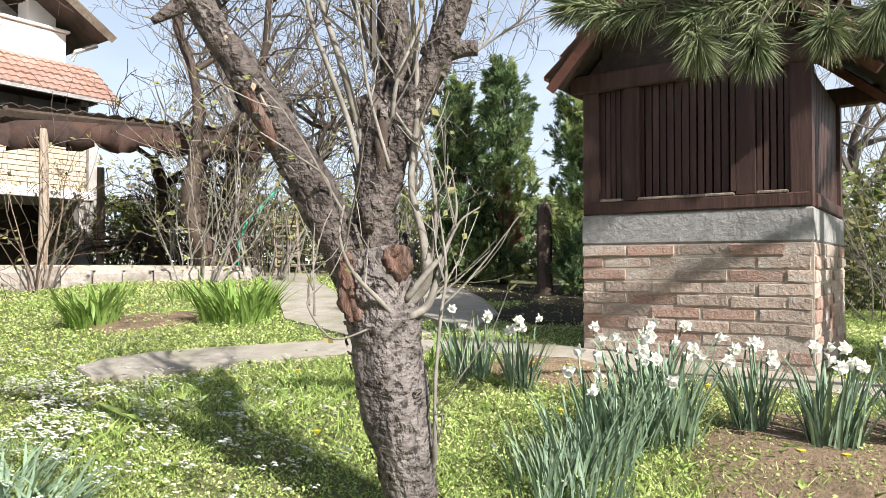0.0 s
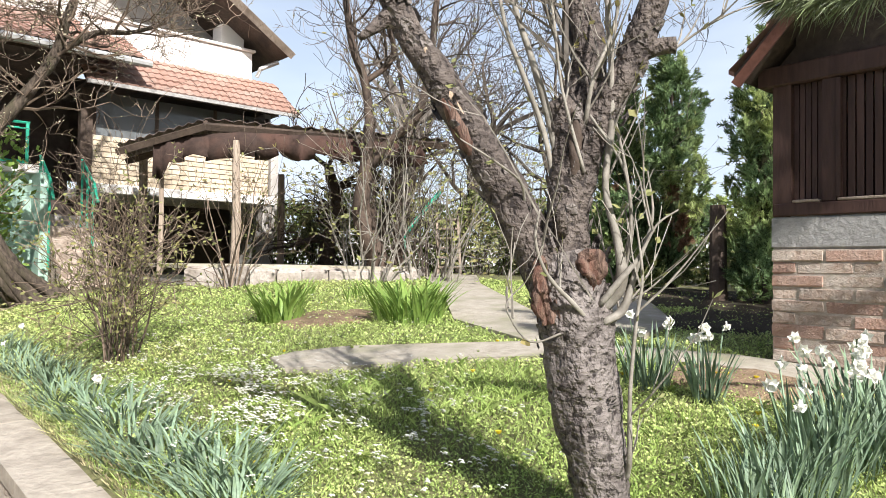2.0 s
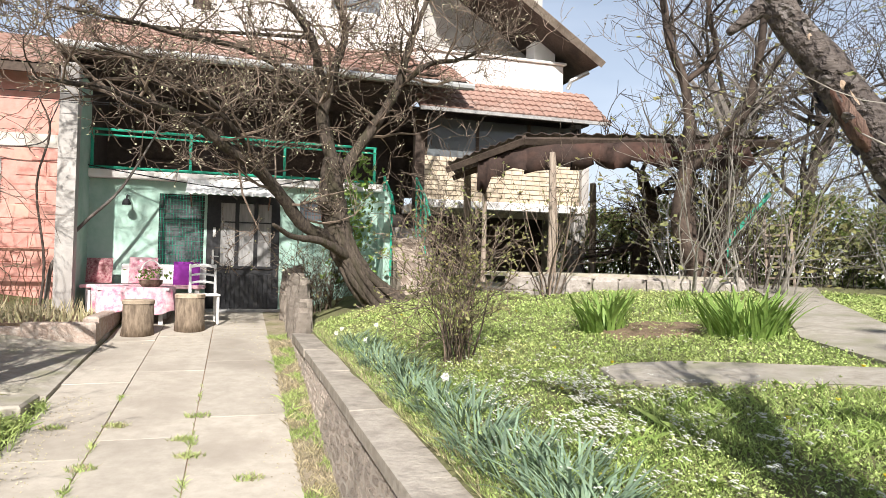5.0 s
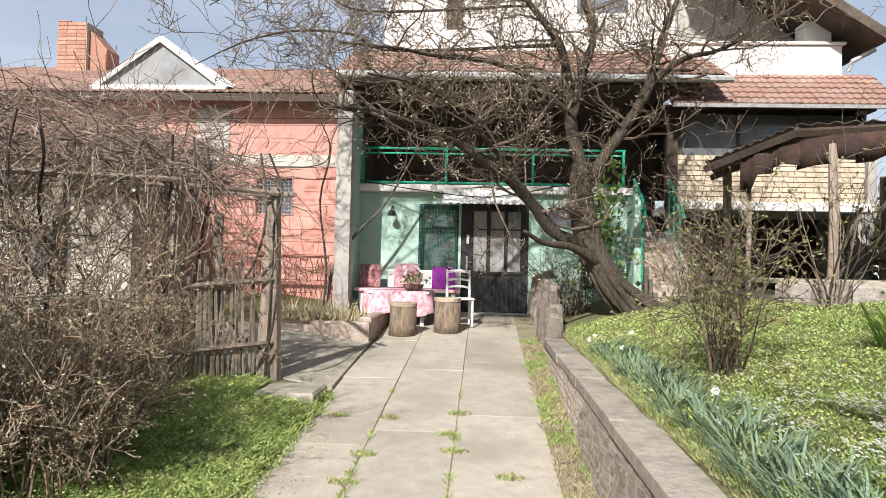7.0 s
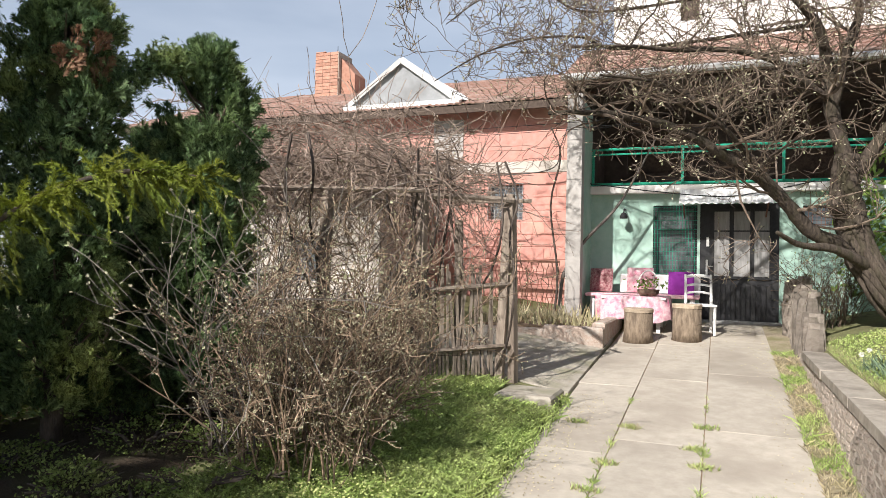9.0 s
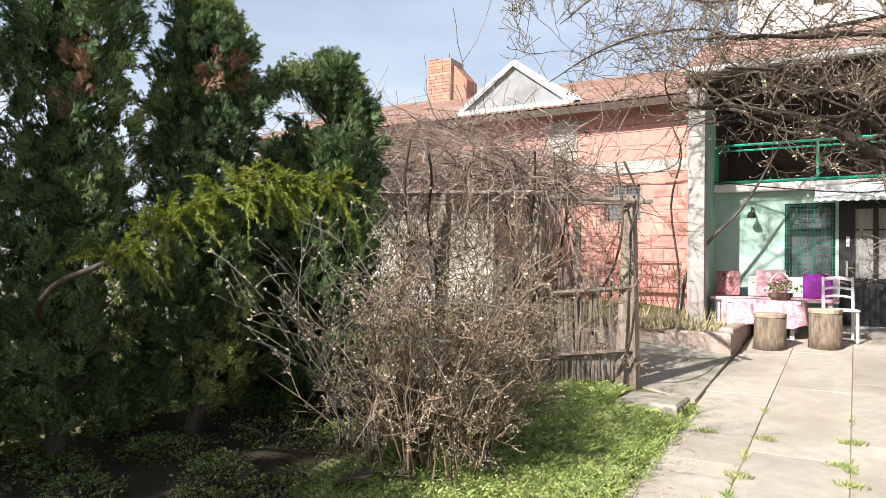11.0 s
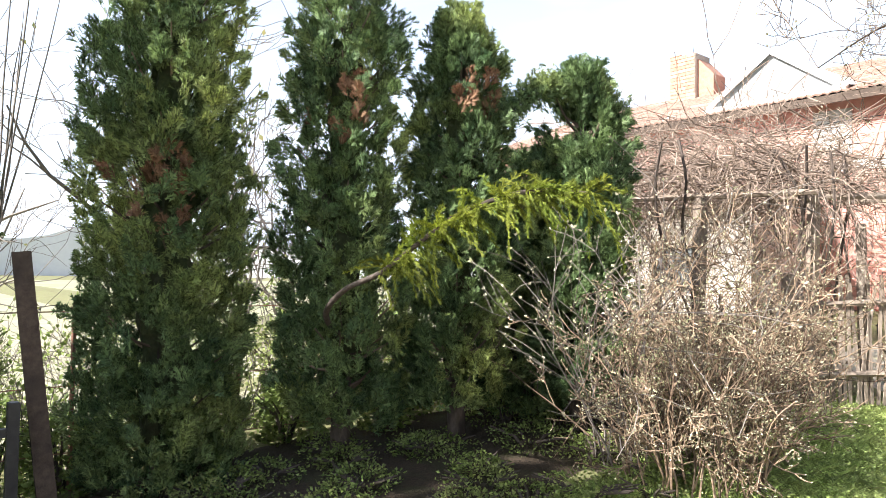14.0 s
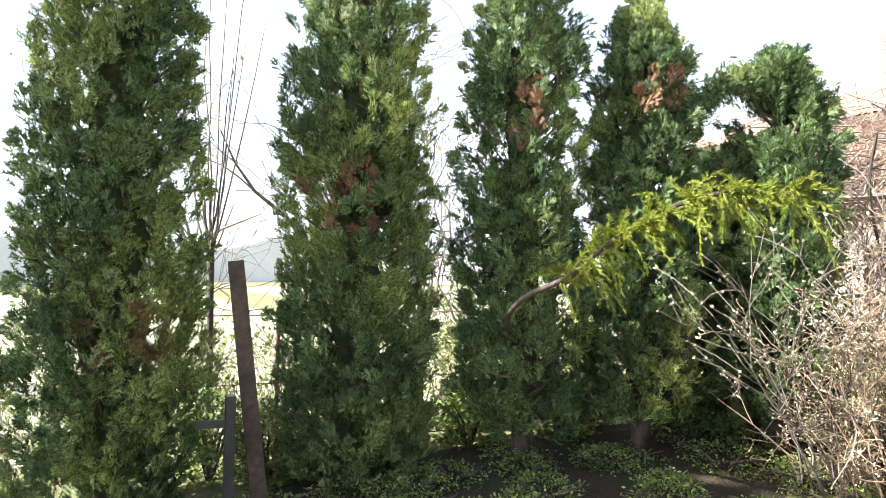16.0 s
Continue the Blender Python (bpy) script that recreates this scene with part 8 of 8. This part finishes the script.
soil_patch(2.72, 4.5, 0.42, 0.34, 601)
soil_patch(2.3, 0.1, 0.75, 0.62, 602)
soil_patch(2.95, 1.45, 0.3, 0.42, 603)
# These patches put the shade of thujas, hut and shrub into the soil colour.
soil_patch(6.9, 3.9, 1.9, 1.5, 605, M_SHADEHUMUS, "dark bare soil, coloured darker for the shade of the thujas")
soil_patch(5.1, 2.45, 1.0, 0.6, 606, M_SHADEHUMUS, "bare soil coloured dark for the shade of the hut")
soil_patch(-4.0, 2.0, 1.15, 2.9, 604, M_SHADEHUMUS, "dark soil with fallen needles, deepened for the shade under the thuja row")
soil_patch(-2.85, 4.1, 0.75, 0.85, 607, M_SHADEHUMUS, "dark soil with fallen leaves, deepened for the shade under the brown shrub")


def verge_strip():
    mb = MB()
    for i in range(69):
        y = -2.6 + 0.2 * i
        for k in range(4):
            x = lerp(0.20, 0.50, k / 3)
            mb.v.append((x, y, 0.085 * clamp(y, -8, 11.2) + (0.004 + 0.012 * noise.noise(Vector((x * 9, y * 4, 2))) if k else -0.008)))
    mb.f = [(i * 4 + k, i * 4 + k + 1, i * 4 + k + 5, i * 4 + k + 4) for i in range(68) for k in range(3)]
    structure("verge", mb, M_STRAW, "dry sandy verge with straw between driveway and wall", "verge", True)


verge_strip()
PATHS = [[(v.co.x, v.co.y) for v in bpy.data.objects[nm].data.vertices][:len(bpy.data.objects[nm].data.vertices) // 3] for nm in ("path_1", "path_2", "path_3")]


def spot_in_garden(rng):
    while True:
        r = 0.9 + 8.0 * rng.random() ** 1.75
        a = rng.uniform(-0.75, 1.62)
        x, y = -0.1 + r * math.cos(a), 0.1 + r * math.sin(a)
        if x < 0.742 or (3.5 < x < 4.8 and 0.42 < y < 1.65) or on_path(x, y):
            continue
        if ((x - 6.9) ** 2 / 3.0 + (y - 3.9) ** 2 / 2.0 < 1 or (x - 5.1) ** 2 + (y - 2.45) ** 2 / 0.4 < 1) and rng.random() < 0.85:
            continue
        if (x > 3.0 and y > 7.0) or y > 9.5:
            continue
        if ((x - 2.72) ** 2 / 0.16 + (y - 4.5) ** 2 / 0.11 < 1 or (x - 2.3) ** 2 / 0.5 + (y - 0.1) ** 2 / 0.35 < 1) and rng.random() < 0.35:
            continue
        return x, y, r


def meadow():
    rng = random.Random(400)
    grass, herb, white, yellow = MB(), MB(), MB(), MB()
    for _ in range(110000):
        x, y, r = spot_in_garden(rng)
        lush = noise.noise(Vector((x * 1.1, y * 1.1, 3)))
        if lush < -0.25 and rng.random() < 0.5:
            continue
        p = Vector((x, y, zg(x, y)))
        tall = 0.026 + 0.032 * max(0, lush + 0.2)
        if (x - 1.95) ** 2 + (y - 2.45) ** 2 < 0.25:
            tall *= 1.7
        h = tall * rng.uniform(0.5, 1.5)
        d = Vector((rng.gauss(0, 0.5), rng.gauss(0, 0.5), 1)) * h
        s = Vector((rng.gauss(0, 1), rng.gauss(0, 1), 0)).normalized() * (0.0011 + 0.0005 * r)
        m = p + d * 0.55
        e = p + d + Vector((d.x, d.y, -0.2 * h)) * 0.5
        grass.face(p - s, p + s, m + s * 0.8, e, m - s * 0.8)
    for _ in range(230000):
        x, y, r = spot_in_garden(rng)
        p = Vector((x, y, zg(x, y) + rng.uniform(0.006, 0.032) * (1 + 0.9 * noise.noise(Vector((x * 7, y * 7, 1))))))
        s = (0.0026 + 0.0011 * r) * rng.uniform(0.6, 1.5)
        n = Vector((rng.gauss(0, 0.75), rng.gauss(0, 0.75), 1)).normalized()
        u = n.orthogonal().normalized()
        u = Matrix.Rotation(rng.uniform(0, 6.28), 3, n) @ u
        v = n.cross(u)
        herb.face(p - u * s, p - v * s * 0.7, p + u * s, p + v * s * 0.7)
    for _ in range(1800):
        u = rng.random()
        x, y = 1.22 + rng.gauss(0, 0.22) + 0.4 * u, 2.95 + rng.gauss(0, 0.7)
        if noise.noise(Vector((x * 5, y * 5, 5))) < -0.05:
            continue
        if rng.random() < 0.16:
            x, y = rng.uniform(1.3, 4.2), rng.uniform(2.5, 5.8)
        if x < 0.8 or on_path(x, y):
            continue
        p = Vector((x, y, zg(x, y) + rng.uniform(0.04, 0.08)))
        for i in range(3):
            q = p + Vector((rng.gauss(0, 0.008), rng.gauss(0, 0.008), rng.gauss(0, 0.004)))
            r = rng.uniform(0.005, 0.011)
            white.face(*[q + Vector((r * math.cos(a), r * math.sin(a), 0.003 * math.sin(2 * a))) for a in (0, 1.26, 2.51, 3.77, 5.03)])
    for _ in range(120):
        x, y, r = spot_in_garden(rng)
        p = Vector((x, y, zg(x, y) + 0.034))
        yellow.face(*[p + Vector((0.013 * math.cos(a), 0.013 * math.sin(a), 0.0)) for a in (0, 1.05, 2.09, 3.14, 4.19, 5.24)])
        yellow.tube([p - Vector((0, 0, 0.012)), p], [0.004, 0.013], 6, False)
    single("grass", grass, M_GRASS, "short sunlit meadow grass", "grass", kind="stuff")
    single("ground_herbs", herb, M_CLOVER, "low leafy weeds between the grass", "weeds", kind="stuff")
    single("white_wildflowers", white, M_PETAL, "drift of tiny white wild flowers in the grass", "wildflowers", kind="stuff")
    single("dandelions", yellow, M_YELLOW, "scattered yellow dandelion heads", "dandelions", kind="stuff")
    verge, vh = MB(), MB()
    dry = MB()
    for _ in range(60000):
        k = rng.random()
        if k < 0.55:
            x, y = rng.uniform(-3.0, -1.5), rng.uniform(2.9, 6.2)
            if x > -1.5 - 0.25 * rng.random() or (x < -1.62 and x > -2.15 and 5.7 < y < 6.3):
                continue
        elif k < 0.72:
            x, y = rng.uniform(0.22, 0.46), rng.uniform(1.5, 9.0)
            green = noise.noise(Vector((x * 3, y * 2.2, 9))) > 0.02
            if rng.random() < 0.2:
                continue
        elif k < 0.95:
            u = rng.random()
            x, y = lerp(-5.2, -3.7, u) + rng.gauss(0, 0.3), lerp(-0.6, 4.2, u) + rng.gauss(0, 0.3)
            if rng.random() < 0.9:
                continue
            x, y = rng.uniform(-7.5, -5.2), rng.uniform(-2.5, 5.0)
        else:
            x = rng.choice((-1.05, -0.44)) + rng.gauss(0, 0.012)
            y = rng.choice((3.15, 4.1, 4.42, 5.15, 6.3)) + rng.gauss(0, 0.035 + 0.3 * (rng.random() < 0.3))
            if rng.random() < 0.84:
                continue
        z = zg(x, y)
        p = Vector((x, y, z - 0.005))
        h = (0.075 if k < 0.55 else 0.045 if k < 0.72 else 0.035 if k > 0.95 else 0.08) * rng.uniform(0.5, 1.5)
        d = Vector((rng.gauss(0, 0.5), rng.gauss(0, 0.5), 1)) * h
        s = Vector((rng.gauss(0, 1), rng.gauss(0, 1), 0)).normalized() * (0.0042 if k < 0.55 else 0.0026)
        m = p + d * 0.55
        e = p + d + Vector((d.x, d.y, -0.2 * h)) * 0.5
        (dry if 0.55 < k < 0.72 and not green else verge).face(p - s, p + s, m + s * 0.8, e, m - s * 0.8)
        if k < 0.55 or (0.72 < k < 0.95 and rng.random() < 0.8):
            q = p + Vector((0, 0, h * 0.7))
            t = rng.uniform(0.005, 0.010)
            a = rng.uniform(0, 6.28)
            vh.face(*[q + Vector((t * math.cos(a + b), t * math.sin(a + b), 0.004 * math.sin(b))) for b in (0, 1.6, 3.1, 4.7)])
    for cx, cy in ((-0.97, 5.58), (-0.43, 5.75), (-1.08, 4.28), (-0.43, 4.88), (-0.07, 4.45), (-1.37, 5.58), (-1.04, 4.76), (-0.50, 5.22), (-1.05, 2.4), (-0.44, 2.2)):
        for _ in range(130):
            a, r = rng.uniform(0, 6.28), rng.random() ** 0.8
            p = Vector((cx + 0.10 * r * math.cos(a), cy + 0.05 * r * math.sin(a), 0))
            p.z = 0.085 * p.y
            d = Vector((rng.gauss(0, 0.7), rng.gauss(0, 0.7), 1)) * rng.uniform(0.012, 0.04)
            w = Vector((rng.gauss(0, 1), rng.gauss(0, 1), 0)).normalized() * 0.0035
            (verge if rng.random() < 0.7 else dry).face(p - w, p + w, p + d * 0.6 + w * 0.7, p + d, p + d * 0.6 - w * 0.7)
    for _ in range(7000):
        x, y = 0.728 + abs(rng.gauss(0, 0.05)), rng.uniform(0.8, 9.2)
        p = Vector((x, y, zg(x, y) - 0.012))
        d = Vector((rng.gauss(-0.15, 0.6), rng.gauss(0, 0.6), 1)) * rng.uniform(0.02, 0.055)
        w = Vector((rng.gauss(0, 1), rng.gauss(0, 1), 0)).normalized() * 0.003
        (verge if rng.random() < 0.5 else dry).face(p - w, p + w, p + d * 0.6 + w * 0.7, p + d * 1.1, p + d * 0.6 - w * 0.7)
    litter = MB()
    for _ in range(1500):
        k = rng.random()
        if k < 0.4:
            x, y = -1.5 + abs(rng.gauss(0, 0.16)), rng.uniform(2.4, 6.4)
        elif k < 0.65:
            x, y = rng.uniform(-1.5, 0.2), 10.6 - abs(rng.gauss(0, 1.1))
        elif k < 0.8:
            x, y = rng.uniform(-3.2, -1.6), rng.uniform(6.5, 8.4)
        else:
            x, y = 0.2 - abs(rng.gauss(0, 0.1)), rng.uniform(2.0, 9.5)
        q = Vector((x, y, (0.085 * y if x > -1.58 else zg(x, y) + 0.012) + 0.006))
        t, a = rng.uniform(0.003, 0.008), rng.uniform(0, 6.28)
        litter.face(*[q + Vector((t * math.cos(a + b) * (1 if i % 2 else 0.5), t * math.sin(a + b) * (1 if i % 2 else 0.5), 0.003 * math.sin(b + a))) for i, b in enumerate((0, 1.6, 3.1, 4.7))])
    single("leaf_litter", litter, M_DRYGRASS, "dry brown leaf crumbs scattered on the driveway", "leaf litter", kind="stuff")
    single("dry_verge_grass", dry, M_DRYGRASS, "dry straw-coloured grass along the foot of the wall", "grass", kind="stuff")
    single("verge_grass", verge, M_GRASS, "grass along the driveway and in its joints", "grass", kind="stuff")
    single("verge_herbs", vh, M_CLOVER, "leafy green weeds beside the driveway", "weeds", kind="stuff")


meadow()


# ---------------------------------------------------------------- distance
def hazed_woods():
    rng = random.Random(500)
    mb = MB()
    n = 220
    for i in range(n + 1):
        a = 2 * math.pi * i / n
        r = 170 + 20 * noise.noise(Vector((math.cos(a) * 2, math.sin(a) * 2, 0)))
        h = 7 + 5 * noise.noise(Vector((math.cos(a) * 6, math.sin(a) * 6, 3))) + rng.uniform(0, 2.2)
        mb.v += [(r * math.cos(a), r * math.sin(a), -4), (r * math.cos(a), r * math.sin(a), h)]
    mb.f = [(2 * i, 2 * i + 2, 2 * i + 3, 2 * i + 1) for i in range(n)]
    # the haze over the woods is only this pale colour
    structure("backdrop", mb, M_HAZEWOOD, "line of distant bare woods with haze in its pale colour", "distant woods")


hazed_woods()


def far_field():
    mb = MB()
    xs, ys = [-150, -90, -60, -40, -28, -20, -16, -14, -12, -10], [-90, -60, -40, -25, -15, -8, -3, 2, 7, 15, 25, 40, 60, 90]
    mb.v = [(x, y, zg(x, y) + (0.03 if -150 < x < -10 and -90 < y < 90 else -0.1)) for y in ys for x in xs]
    w = len(xs)
    mb.f = [(j * w + i, j * w + i + 1, (j + 1) * w + i + 1, (j + 1) * w + i) for j in range(len(ys) - 1) for i in range(w - 1)]
    structure("field", mb, M_FIELD, "pale dry field beyond the thuja row", "field")


far_field()


def cables():
    for pts in (((-2.4, F - 0.1, 3.05), (-1.2, F - 0.5, 2.84), (-0.3, F - 0.66, 2.74), (0.35, F - 0.3, 2.86), (0.9, F - 0.1, 3.0)), ((-2.5, F - 0.3, 4.2), (-2.66, F - 0.45, 3.6), (-2.9, F - 0.25, 3.25), (-4.2, F - 0.1, 3.2))):
        path, rad = spline([(*p, 0.009) for p in pts], 6)
        single("cable", MB().tube(path, rad, 5), M_CABLE, "black cable hung along the wall", "cable")


cables()
